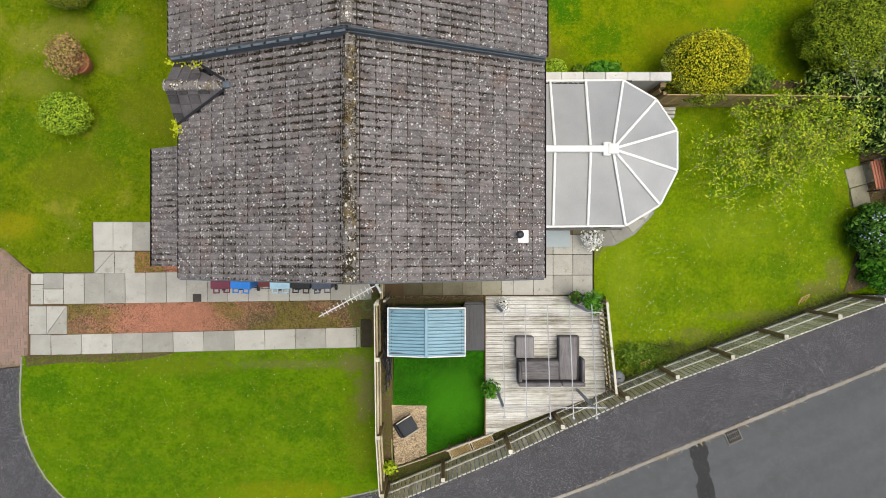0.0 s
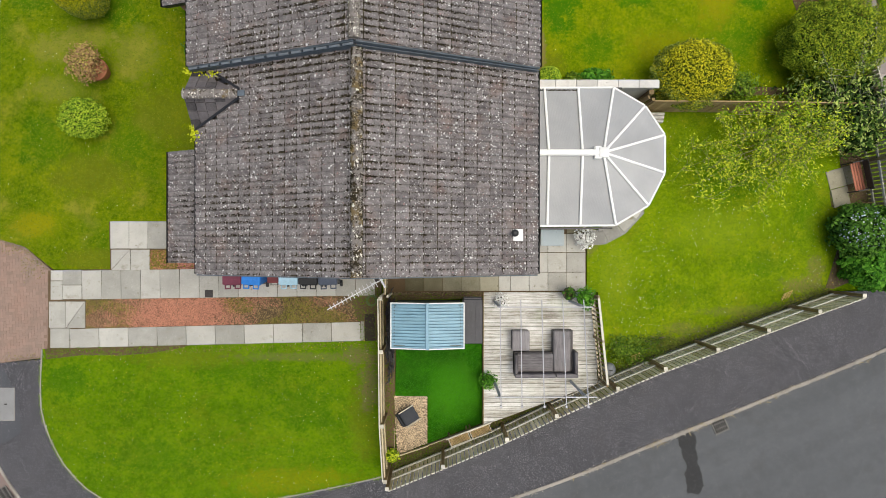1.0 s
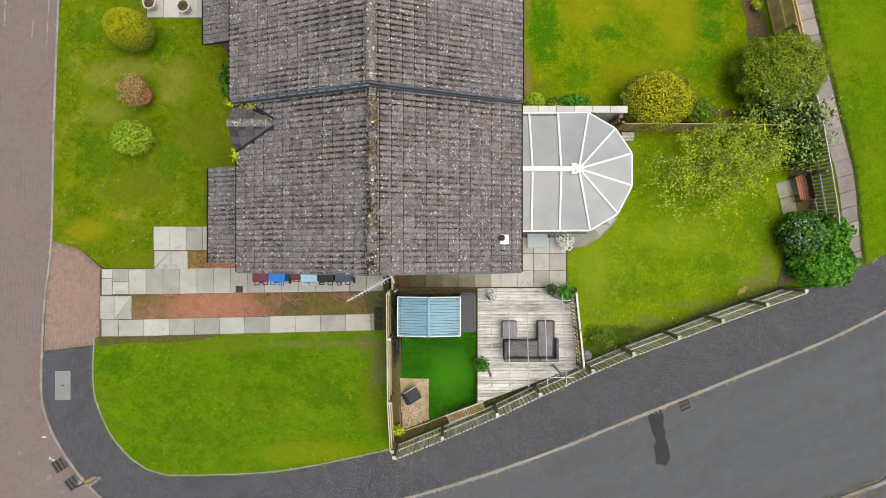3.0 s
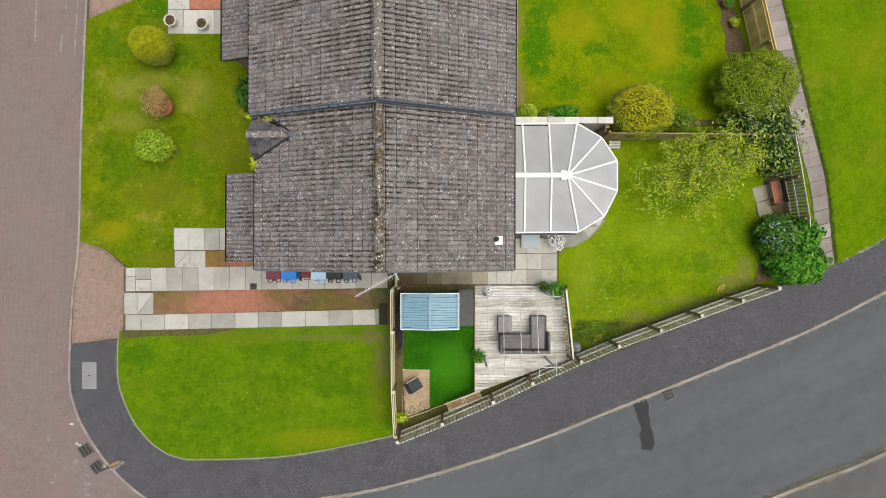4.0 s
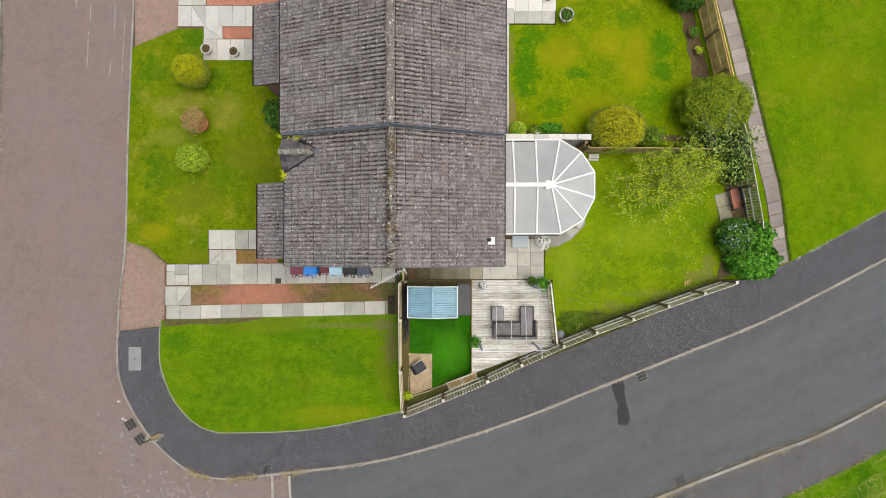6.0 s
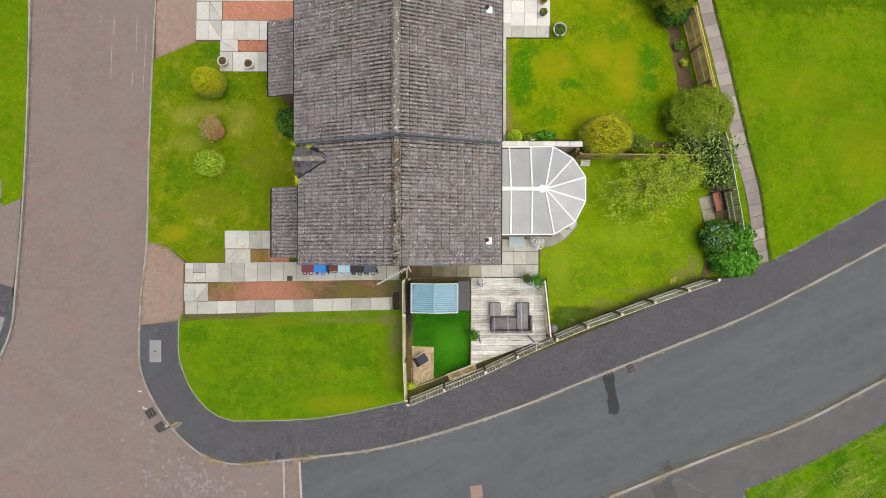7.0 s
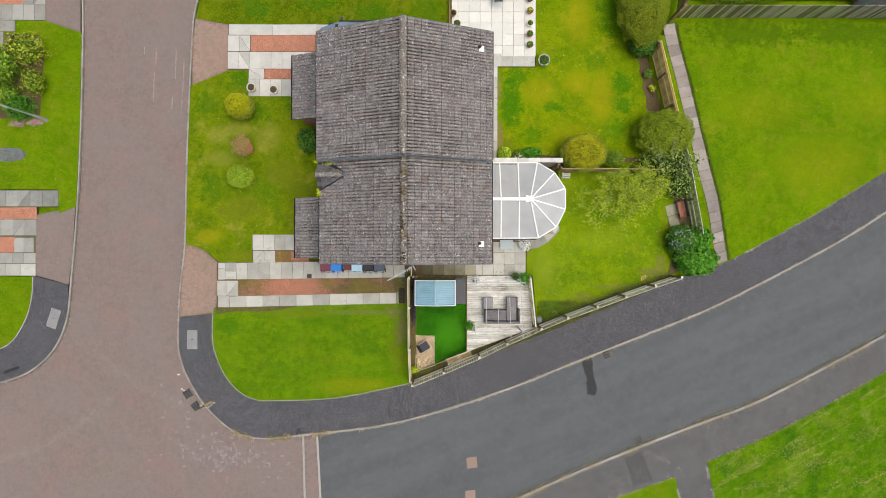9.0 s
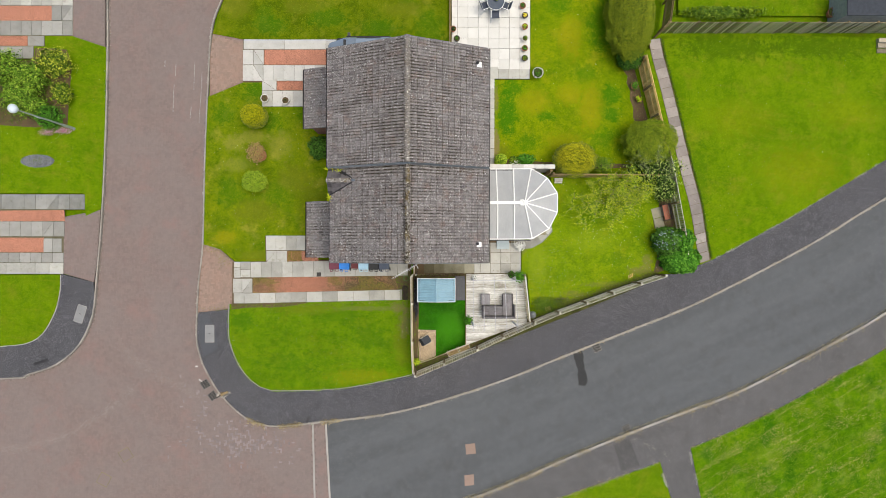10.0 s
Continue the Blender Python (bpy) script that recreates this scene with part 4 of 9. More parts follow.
tagged(stones("channel_grit", on_ground(np.concatenate(pts), -0.118), (0.006, 0.022), M["grit"], None, rng, 0.5), "pale grit washed along the road channel", "grit", kind="stuff")
# grass and moss at the foot of the roadside fence
la = np.array(FENCE_LINE)
i = rng.integers(0, len(la) - 1, 7000)
p = la[i] + (la[i + 1] - la[i]) * rng.random((7000, 1)) + np.array((-0.04, 0.1)) * rng.normal(0.7, 1.1, (7000, 1))
tagged(blades("foot_grass", on_ground(p, 0.03), 0.12, 0.026, M["blade_dull"], None, rng, 1.0, 0.3), "rough grass at the foot of the fence", "grass", kind="stuff")
# turf that creeps over the lawn edging
la = np.array(shifted(LAWN_EDGE, 0.0))
i = rng.integers(0, len(la) - 1, 5200)
p = la[i] + (la[i + 1] - la[i]) * rng.random((5200, 1)) + rng.normal(0, 0.028, (5200, 2))
p = p[np.array([noise.noise(Vector((x * 1.6, y * 1.6, 8))) > -0.18 for x, y in p])]
tagged(blades("edge_turf", on_ground(p, 0.03), 0.07, 0.02, M["blade"], None, rng, 1.0, 0.2), "turf creeping over the thin edging", "grass", kind="stuff")
# ragged growth in the road channel
la = np.array(shifted(SOUTH_KERB, 0.13))
i = rng.integers(0, len(la) - 1, 5200)
p = la[i] + (la[i + 1] - la[i]) * rng.random((5200, 1)) + rng.normal(0, 0.04, (5200, 2))
p = p[np.array([noise.noise(Vector((x * 1.9, y * 1.9, 9))) > -0.22 for x, y in p]) & (np.abs(p[:, 0]) < 30)]
tagged(blades("channel_weeds", on_ground(p, -0.11), 0.12, 0.03, M["weed_grey"], None, rng, 0.9), "grey-green weeds and dirt in the road channel", "weeds", kind="stuff")
# dry weeds along the kerbs
pts = []
for line, n, sp in ((SOUTH_KERB, 3200, 0.1), (SOUTH_VERGE2, 900, 0.08), (SOUTH_VERGE, 500, 0.08), (EAST_KERB[-9:], 700, 0.08), (NORTH_KERB[:3], 300, 0.08), (NORTH_KERB, 700, 0.05)):
    la = np.array(line)
    i = rng.integers(0, len(la) - 1, n)
    p = la[i] + (la[i + 1] - la[i]) * rng.random((n, 1)) + rng.normal(0, sp, (n, 2))
    keep = np.array([noise.noise(Vector((x * 0.9, y * 0.9, 1))) > -0.12 for x, y in p])
    pts.append(p[keep])
tagged(blades("dry_weeds", on_ground(np.concatenate(pts), 0.02), 0.17, 0.035, M["straw"], None, rng, 0.9), "dry straw-coloured weeds in the kerb joints", "weeds", kind="stuff")


# ---- the pair of houses ----
RIDGE_X, EAVE_W, EAVE_E = -1.84, -5.97, 2.27
SOUTH = dict(y0=-0.68, y1=4.3, eave=4.75, ridge=6.52, west=-5.97)
NORTH = dict(y0=4.27, y1=10.42, eave=5.05, ridge=6.93, west=-6.06)
COVER, COURSES = 0.31, 13.5
ROLL = ((0, -0.016), (0.013, -0.016), (0.019, 0.012), (0.038, 0.028), (0.064, 0.028), (0.094, 0.01), (0.125, 0.002), (0.152, 0.001))
PROFILE = ROLL + tuple((y + 0.155, max(h, -0.006)) for y, h in ROLL)


def tile_mesh(length):
    """One interlocking double-roll tile: v across, u down the slope, n outwards."""
    v, f = [], []
    m = len(PROFILE)
    for u, lift in ((-0.02, 0.0), (length + 0.015, 0.042)):
        v += [(u, y, h + lift) for y, h in PROFILE]
    v += [(length - 0.012, y, h * 0.6 + 0.002) for y, h in PROFILE]
    f += [(i, m + i, m + i + 1, i + 1) for i in range(m - 1)]
    f += [(m + i, 2 * m + i, 2 * m + i + 1, m + i + 1) for i in range(m - 1)]
    return np.array(v), f


def slope_axes(x_ridge, z_ridge, x_eave, z_eave):
    """Frame of a roof slope: origin at the ridge, u down the slope."""
    u = Vector((x_eave - x_ridge, 0, z_eave - z_ridge))
    n = Vector((0, 0, 1)) - u.normalized() * u.normalized().z
    n.normalize()
    length = u.length
    u.normalize()
    v = n.cross(u)
    return Matrix((u, v, n)).transposed().to_4x4(), length


def tiled_slope(roof, x_eave, y0, y1, z_eave, z_ridge, x_ridge, courses, own, skip=None):
    """Tiles of one slope; the first `own` courses from the ridge are separate pieces, the rest one mesh."""
    turn, length = slope_axes(x_ridge, z_ridge, x_eave, z_eave)
    gauge = length / courses
    short = courses % 1.0
    tv, tf = tile_mesh(gauge)
    me = bpy.data.meshes.new("roof_tile")
    me.from_pydata([tuple(p) for p in tv], [], tf)
    me.materials.append(M["tile"])
    cols = round((y1 - y0) / COVER)
    fit = (y1 - y0) / cols / COVER
    wob = np.random.default_rng(11)
    vdir = turn.to_3x3() @ Vector((0, 1, 0))
    start = y0 if vdir.y > 0 else y1
    rest_v, rest_f = [], []
    for c in range(math.ceil(courses)):
        down = c - (1 - short if short and c else 0)
        trim = short if short and not c else 1
        for k2 in range(cols):
            o = Vector((x_ridge, start, z_ridge)) + turn.to_3x3() @ Vector((down * gauge, k2 * COVER * fit, 0.0))
            mid = o + turn.to_3x3() @ Vector((gauge / 2, COVER * fit / 2, 0))
            if skip and skip(mid):
                continue
            m = Matrix.Translation(o + Vector((0, 0, wob.normal(0, 0.003)))) @ turn @ Matrix.Rotation(wob.normal(0, 0.006), 4, "Z") @ Matrix.Rotation(wob.normal(0, 0.008), 4, "Y") @ Matrix.Diagonal((trim, fit, 1, 1))
            if c < own:
                ob = new("roof_tile", me)
                ob.parent = roof
                ob.matrix_basis = m
            else:
                b0 = len(rest_v)
                rest_v += [m @ Vector(p) for p in tv]
                rest_f += [tuple(b0 + i for i in q) for q in tf]
    if rest_v:
        tagged(mesh_ob("lower_roof_tiles", rest_v, rest_f, M["tile"], roof), kind="stuff")


def deck_plane(bm, x0, z0, x1, z1, y0, y1, thick=0.06):
    """The boarding under a slope."""
    p = [(x0, y0, z0), (x1, y0, z1), (x1, y1, z1), (x0, y1, z0)]
    top = [bm.verts.new((x, y, z - 0.02)) for x, y, z in p]
    low = [bm.verts.new((x, y, z - 0.02 - thick)) for x, y, z in p]
    bm.faces.new(top)
    bm.faces.new(low[::-1])
    for i in range(4):
        bm.faces.new((top[i], low[i], low[(i + 1) % 4], top[(i + 1) % 4]))


def ridge_run(roof, p, q, size=0.45, r=0.135, mat="ridge"):
    """Half-round ridge tiles bedded in mortar, from p to q."""
    p, q = Vector(p), Vector(q)
    d = (q - p)
    n = max(1, round(d.length / size))
    wob = np.random.default_rng(5)
    side = d.normalized().cross(Vector((0, 0, 1)))
    bed = bmesh.new()
    for i in range(n):
        a, b = p.lerp(q, i / n), p.lerp(q, (i + 1) / n)
        bm = bmesh.new()
        rings = []
        for t, rr in ((0.0, r), (0.92, r * 0.97), (0.925, r * 1.12), (1.03, r * 1.12)):
            c = a.lerp(b, t) + Vector((0, 0, -0.035))
            ring = []
            for j in range(7):
                an = math.pi * (j / 6)
                ring.append(bm.verts.new(c + side * math.cos(an) * rr + Vector((0, 0, math.sin(an) * rr * 0.85 + wob.normal(0, 0.002)))))
            rings.append(ring)
        for s0, s1 in zip(rings, rings[1:]):
            for j in range(6):
                bm.faces.new((s0[j], s0[j + 1], s1[j + 1], s1[j]))
        bm.faces.new(rings[-1])
        bm.faces.new(rings[0][::-1])
        part("ridge_tile", bm, M[mat], roof)


def moss_on(roof, x_eave, x_ridge, z_eave, z_ridge, y0, y1, n, seed, skip=None, top=1.25, last=0):
    """Clumps of moss that sit in the pans, thickest near the ridge and along some courses."""
    r = np.random.default_rng(seed)
    t = r.random(n) ** top
    pitch = (y1 - y0) / round((y1 - y0) / COVER)
    rows = round((y1 - y0) / COVER) * 2
    row = np.floor(r.random(n) * rows) / 2 if not last else (rows - np.floor(r.random(n) ** 1.5 * last)) / 2
    y = y0 + row * pitch + 0.008 + r.normal(0.0, 0.016, n)
    y = np.clip(y, y0 + 0.03, y1 - 0.03)
    keep = np.array([noise.noise(Vector((a * 3.2, b * 1.4, seed))) + 0.5 - 0.45 * a > r.random() * 0.75 for a, b in zip(t, y)])
    x = x_ridge + (x_eave - x_ridge) * t
    z = z_ridge + (z_eave - z_ridge) * t + r.uniform(0.012, 0.045, n)
    p = np.column_stack([x, y, z])[keep]
    if skip:
        p = p[[not skip(Vector(q)) for q in p]]
    stones("moss", p, (0.006, 0.021), M["moss"], roof, r, 0.8)


def course_moss_shade(roof, x_eave, x_ridge, z_eave, z_ridge, y0, y1, share, seed, skip=None):
    """Thin dark lines along the lower edges of the tile courses: dirt and moss, and the shadow of each lap painted in.
    """
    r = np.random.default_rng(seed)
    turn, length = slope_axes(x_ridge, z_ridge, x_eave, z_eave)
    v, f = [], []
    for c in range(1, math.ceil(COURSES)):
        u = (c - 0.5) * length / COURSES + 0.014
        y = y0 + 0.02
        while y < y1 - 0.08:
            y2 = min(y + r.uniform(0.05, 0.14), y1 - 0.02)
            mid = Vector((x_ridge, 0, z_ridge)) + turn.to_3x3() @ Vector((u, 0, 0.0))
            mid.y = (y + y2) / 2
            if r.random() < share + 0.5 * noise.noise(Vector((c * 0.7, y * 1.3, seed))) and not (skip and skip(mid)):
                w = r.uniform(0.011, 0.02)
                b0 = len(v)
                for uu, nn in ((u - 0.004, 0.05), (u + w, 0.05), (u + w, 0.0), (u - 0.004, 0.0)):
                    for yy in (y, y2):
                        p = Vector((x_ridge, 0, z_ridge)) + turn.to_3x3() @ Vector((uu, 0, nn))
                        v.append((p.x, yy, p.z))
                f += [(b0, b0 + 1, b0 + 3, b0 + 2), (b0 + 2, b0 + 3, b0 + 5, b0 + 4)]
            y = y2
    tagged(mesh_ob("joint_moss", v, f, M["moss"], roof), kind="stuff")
    # dark clots where the rolls meet the tile ends: moss, and painted shade of the hollows
    pts, pitch = [], (y1 - y0) / round((y1 - y0) / COVER) / 2
    for c in range(1, math.ceil(COURSES)):
        for k2 in range(1, round((y1 - y0) / pitch)):
            p = Vector((x_ridge, 0, z_ridge)) + turn.to_3x3() @ Vector(((c - 0.5) * length / COURSES + r.normal(0.012, 0.02), 0, 0.03))
            p.y = y0 + k2 * pitch + r.normal(0.005, 0.012)
            if r.random() < 0.72 + 0.4 * noise.noise(Vector((c * 0.5, p.y * 1.1, seed + 5))) and not (skip and skip(p)):
                pts += [(p.x + r.normal(0, 0.009), p.y + r.normal(0, 0.022), p.z) for _ in range(3)]
    stones("moss_shade_clots", np.array(pts), (0.008, 0.018), M["moss"], roof, r, 0.6)


def gutter(parent, x, y0, y1, z, out):
    bm = bmesh.new()
    ring = [(math.cos(math.pi * i / 6) * 0.06, -math.sin(math.pi * i / 6) * 0.055) for i in range(7)]
    va = [bm.verts.new((x + a, y0, z + b)) for a, b in ring]
    vb = [bm.verts.new((x + a, y1, z + b)) for a, b in ring]
    for i in range(6):
        bm.faces.new((va[i], va[i + 1], vb[i + 1], vb[i]))
    r = bmesh.ops.solidify(bm, geom=bm.faces[:], thickness=0.006)
    part("gutter", bm, M["gutter"], parent, "black plastic gutter")


def gable_walls(parent, d, south=True, north=True):
    y0, y1 = d["y0"] + 0.12, d["y1"] - 0.12
    x0, x1 = d["west"] + 0.35, EAVE_E - 0.35
    t = 0.28
    k = (d["ridge"] - d["eave"]) / (EAVE_E - RIDGE_X)
    top = d["eave"] + 0.35 * k - 0.1
    for nm, a in (("wall_west", (x0, x0 + t, y0, y1)), ("wall_east", (x1 - t, x1, y0, y1))):
        part(nm, boxes((*a, -0.15, top)), M["render"], parent)
    for nm, ya, yb in (("wall_south", y0, y0 + t), ("wall_north", y1 - t, y1)):
        bm = bmesh.new()
        prof = [(x0 + t, -0.15), (x1 - t, -0.15), (x1 - t, top), (RIDGE_X, d["ridge"] - 0.12), (x0 + t, top)]
        fa = bm.faces.new([bm.verts.new((x, ya, z)) for x, z in prof])
        r = bmesh.ops.extrude_face_region(bm, geom=[fa])
        for v in r["geom"]:
            if isinstance(v, bmesh.types.BMVert):
                v.co.y = yb
        bmesh.ops.recalc_face_normals(bm, faces=bm.faces[:])
        part(nm, bm, M["render"], parent)


def bargeboard(parent, d, y, name="bargeboard", mat=None, w=0.05, h=0.16, lift=-0.03):
    for xe in (d["west"], EAVE_E):
        bm = bar(bmesh.new(), (xe, y, d["eave"] - 0.08 + lift), (RIDGE_X, y, d["ridge"] - 0.08 + lift), w, h)
        part(name, bm, mat or M["lead"], parent)


def vent_pipe(parent, x, y, z, slope):
    m = Matrix.Translation((x, y, z)) @ Matrix.Rotation(slope, 4, "Y")
    v = part("vent_pipe", lathe(bmesh.new(), [(0.055, -0.3), (0.055, 0.22), (0.085, 0.23), (0.09, 0.26), (0.075, 0.3), (0.03, 0.32)], 14, pose(x - 0.09, y + 0.02, z)), M["gutter"], parent, "black soil vent pipe")
    bm = box(bmesh.new(), -0.15, 0.12, -0.16, 0.12, 0.04, 0.058, 0.004, m)
    part("flashing", bm, M["upvc"], v, "white square pipe flashing")


def canopy(parent, x_out, x_in, y0, y1, z_out, z_in, brick=False):
    """A lean-to tiled canopy over the front door."""
    roof = thing("canopy_roof", "small lean-to tiled canopy", "")
    roof.parent = parent
    bm = bmesh.new()
    deck_plane(bm, x_in, z_in, x_out, z_out, y0, y1)
    part("boarding", bm, M["gutter"], roof)
    tiled_slope(roof, x_out, y0, y1, z_out, z_in, x_in, 6, 0)
    moss_on(roof, x_out, x_in, z_out, z_in, y0, y1, 7000, 31)
    gutter(roof, x_out - 0.05, y0, y1, z_out - 0.02, -1)
    for y in (y0 + 0.03, y1 - 0.03):
        part("verge_board", bar(bmesh.new(), (x_in, y, z_in - 0.1), (x_out, y, z_out - 0.1), 0.03, 0.14), M["gutter"], roof)
    t = 0.11
    part("porch_wall", boxes((x_out + 0.25, x_out + 0.25 + t, y0 + 0.2, y1 - 0.2, -0.1, z_out - 0.08)), M["brick"], parent)
    for ya in (y0 + 0.2, y1 - 0.2 - t):
        part("porch_wall", boxes((x_out + 0.25 + t, x_in + 0.1, ya, ya + t, -0.1, z_out - 0.08)), M["brick"], parent)


def ridge_material(name, moss=1.0):
    """Ridge tiles half hidden by moss, lichen and old mortar."""
    n = Nodes(name)
    big, med, fine = n.noise(2.3, 4), n.noise(9, 4, 0.7), n.noise(60, 3, 0.7)
    c = n.ramp(n.math("ADD", n.math("MULTIPLY", fine, 0.6), n.math("MULTIPLY", med, 0.4)), [(0.3, (0.09, 0.08, 0.075)), (0.7, (0.3, 0.27, 0.25))])
    c = n.mix(n.math("MULTIPLY", n.step(n.noise(3.1, 4, 0.65, n.mapped((1, 1, 1), 1.0)), 0.47, 0.6), 0.85 * moss), c, (0.15, 0.105, 0.035))
    c = n.mix(n.math("MULTIPLY", n.step(n.math("ADD", n.math("MULTIPLY", med, 0.5), n.math("MULTIPLY", big, 0.5)), 0.5, 0.57), moss), c, (0.035, 0.027, 0.014))
    c = spots(n, c, ((13, 0.4, (0.66, 0.64, 0.56), 0.9), (26, 0.45, (0.6, 0.58, 0.5), 0.85), (19, 0.2, (0.02, 0.016, 0.01), 0.9)))
    return n.done(c, 0.95, med, 0.02, spec=0.15)


M["ridge"] = ridge_material("mossy_ridge_tile")
M["ridge_clean"] = ridge_material("pale_ridge_tile", 0.3)


def ridge_moss(roof, p, q, n, seed):
    r = np.random.default_rng(seed)
    t = r.random((n, 1))
    pts = np.array(p) * (1 - t) + np.array(q) * t
    a = r.uniform(0.1, 3.04, n)
    pts[:, 0] += np.cos(a) * 0.14
    pts[:, 2] += np.sin(a) * 0.12 - 0.04
    keep = np.array([noise.noise(Vector((v[0] * 6, v[1] * 4, seed))) > -0.1 for v in pts])
    stones("ridge_moss", pts[keep], (0.004, 0.015), M["moss"], roof, r, 0.8)


M["slate"] = plain("dark_flat_roof_tile", (0.085, 0.077, 0.08), 0.85, 0.35, 5, local=False, pieces=0.4)
M["lead_pale"] = plain("pale_lead_clip", (0.14, 0.16, 0.18), 0.45, 0.3, 5)
house = thing("house", "end house with lichen-spotted brown concrete tile roof", "house")
neighbour = thing("house", "adjoining taller house with brown concrete tile roof", "house")

# gablet over the upper front window of the southern house
GAB = dict(y=3.56, half=0.7, top=5.32, x=-6.06)


def in_gablet(p):
    k = (SOUTH["ridge"] - SOUTH["eave"]) / (RIDGE_X - EAVE_W)
    xin = EAVE_W + (GAB["top"] - SOUTH["eave"]) / k
    return p.x < xin and abs(p.y - GAB["y"]) < GAB["half"] * (xin - p.x) / (xin - EAVE_W) * 1.02


for parent, d, sk, own in ((house, SOUTH, in_gablet, (14, 2)), (neighbour, NORTH, None, (13, 0))):
    roof = thing("roof", "brown concrete tiled roof with white lichen and moss", "")
    roof.parent = parent
    bm = bmesh.new()
    deck_plane(bm, RIDGE_X, d["ridge"], EAVE_E - 0.03, d["eave"], d["y0"] + 0.02, d["y1"] - 0.02)
    deck_plane(bm, RIDGE_X, d["ridge"], d["west"] + 0.03, d["eave"], d["y0"] + 0.02, d["y1"] - 0.02)
    part("boarding", bm, M["gutter"], roof)
    tiled_slope(roof, EAVE_E, d["y0"], d["y1"], d["eave"], d["ridge"], RIDGE_X, COURSES, own[0])
    tiled_slope(roof, d["west"], d["y0"], d["y1"], d["eave"], d["ridge"], RIDGE_X, COURSES, own[1], sk)
    ridge_run(roof, (RIDGE_X, d["y0"] + 0.01, d["ridge"] + 0.05), (RIDGE_X, d["y1"] - 0.02, d["ridge"] + 0.05), mat="ridge" if parent is house else "ridge_clean")
    ridge_moss(roof, (RIDGE_X, d["y0"], d["ridge"] + 0.05), (RIDGE_X, d["y1"], d["ridge"] + 0.05), 3200 if parent is house else 900, 9)
    moss_on(roof, EAVE_E, RIDGE_X, d["eave"], d["ridge"], d["y0"], d["y1"], 22000 if parent is house else 40000, 7, None, 2.6 if parent is house else 1.3)
    moss_on(roof, d["west"], RIDGE_X, d["eave"], d["ridge"], d["y0"], d["y1"], 20000 if parent is house else 50000, 8, sk)
    if parent is house:
        moss_on(roof, EAVE_E, RIDGE_X, d["eave"], d["ridge"], d["y0"], d["y1"], 6000, 17, None, 1.0, 4)
        moss_on(roof, d["west"], RIDGE_X, d["eave"], d["ridge"], d["y0"], d["y1"], 6000, 18, sk, 1.0, 4)
    course_moss_shade(roof, EAVE_E, RIDGE_X, d["eave"], d["ridge"], d["y0"], d["y1"], 0.9, 3)
    course_moss_shade(roof, d["west"], RIDGE_X, d["eave"], d["ridge"], d["y0"], d["y1"], 0.9, 4, sk)
    for xe, o in ((d["west"] - 0.02, -1), (EAVE_E + 0.02, 1)):
        gutter(parent, xe, d["y0"] + 0.02, d["y1"] - (0.02 if parent is house else 0.0), d["eave"] - 0.02, o)
    gable_walls(parent, d)
    bargeboard(parent, d, d["y0"] + 0.0)
bargeboard(neighbour, NORTH, NORTH["y1"])
# lead flashing where the taller roof steps down to the lower one
for xe in (NORTH["west"], EAVE_E):
    bm = bmesh.new()
    p, q = Vector((xe, NORTH["y0"] - 0.045, SOUTH["eave"] + 0.1)), Vector((RIDGE_X, NORTH["y0"] - 0.045, SOUTH["ridge"] + 0.12))
    bar(bm, p, q, 0.02, 0.2)
    part("step_flashing", bm, M["lead"], neighbour, "grey lead flashing")
    n = 14
    for i in range(n):
        a = p.lerp(q, (i + 0.1) / n) + Vector((0, 0.0, 0.16))
        b = p.lerp(q, (i + 0.9) / n) + Vector((0, 0.0, 0.16))
        if xe < RIDGE_X:
            part("verge_clip", bar(bmesh.new(), a + Vector((0, -0.01, 0.06)), b + Vector((0, -0.01, 0.06)), 0.05, 0.03, 0.008), M["lead_pale"], neighbour)
part("ridge_end", boxes((RIDGE_X - 0.09, RIDGE_X + 0.09, 4.0, 4.05, SOUTH["ridge"] + 0.05, SOUTH["ridge"] + 0.15), bevel=0.02), M["kerb"], house, "pale mortar at the ridge end")
vent_pipe(house, 1.78, 0.3, 4.98, 0.4)
vent_pipe(neighbour, 1.75, 9.5, 5.32, 0.4)
canopy(house, -7.7, -5.7, -0.45, 2.68, 2.45, 3.25)
canopy(neighbour, -7.85, -5.7, 6.75, 10.1, 2.5, 3.3, True)

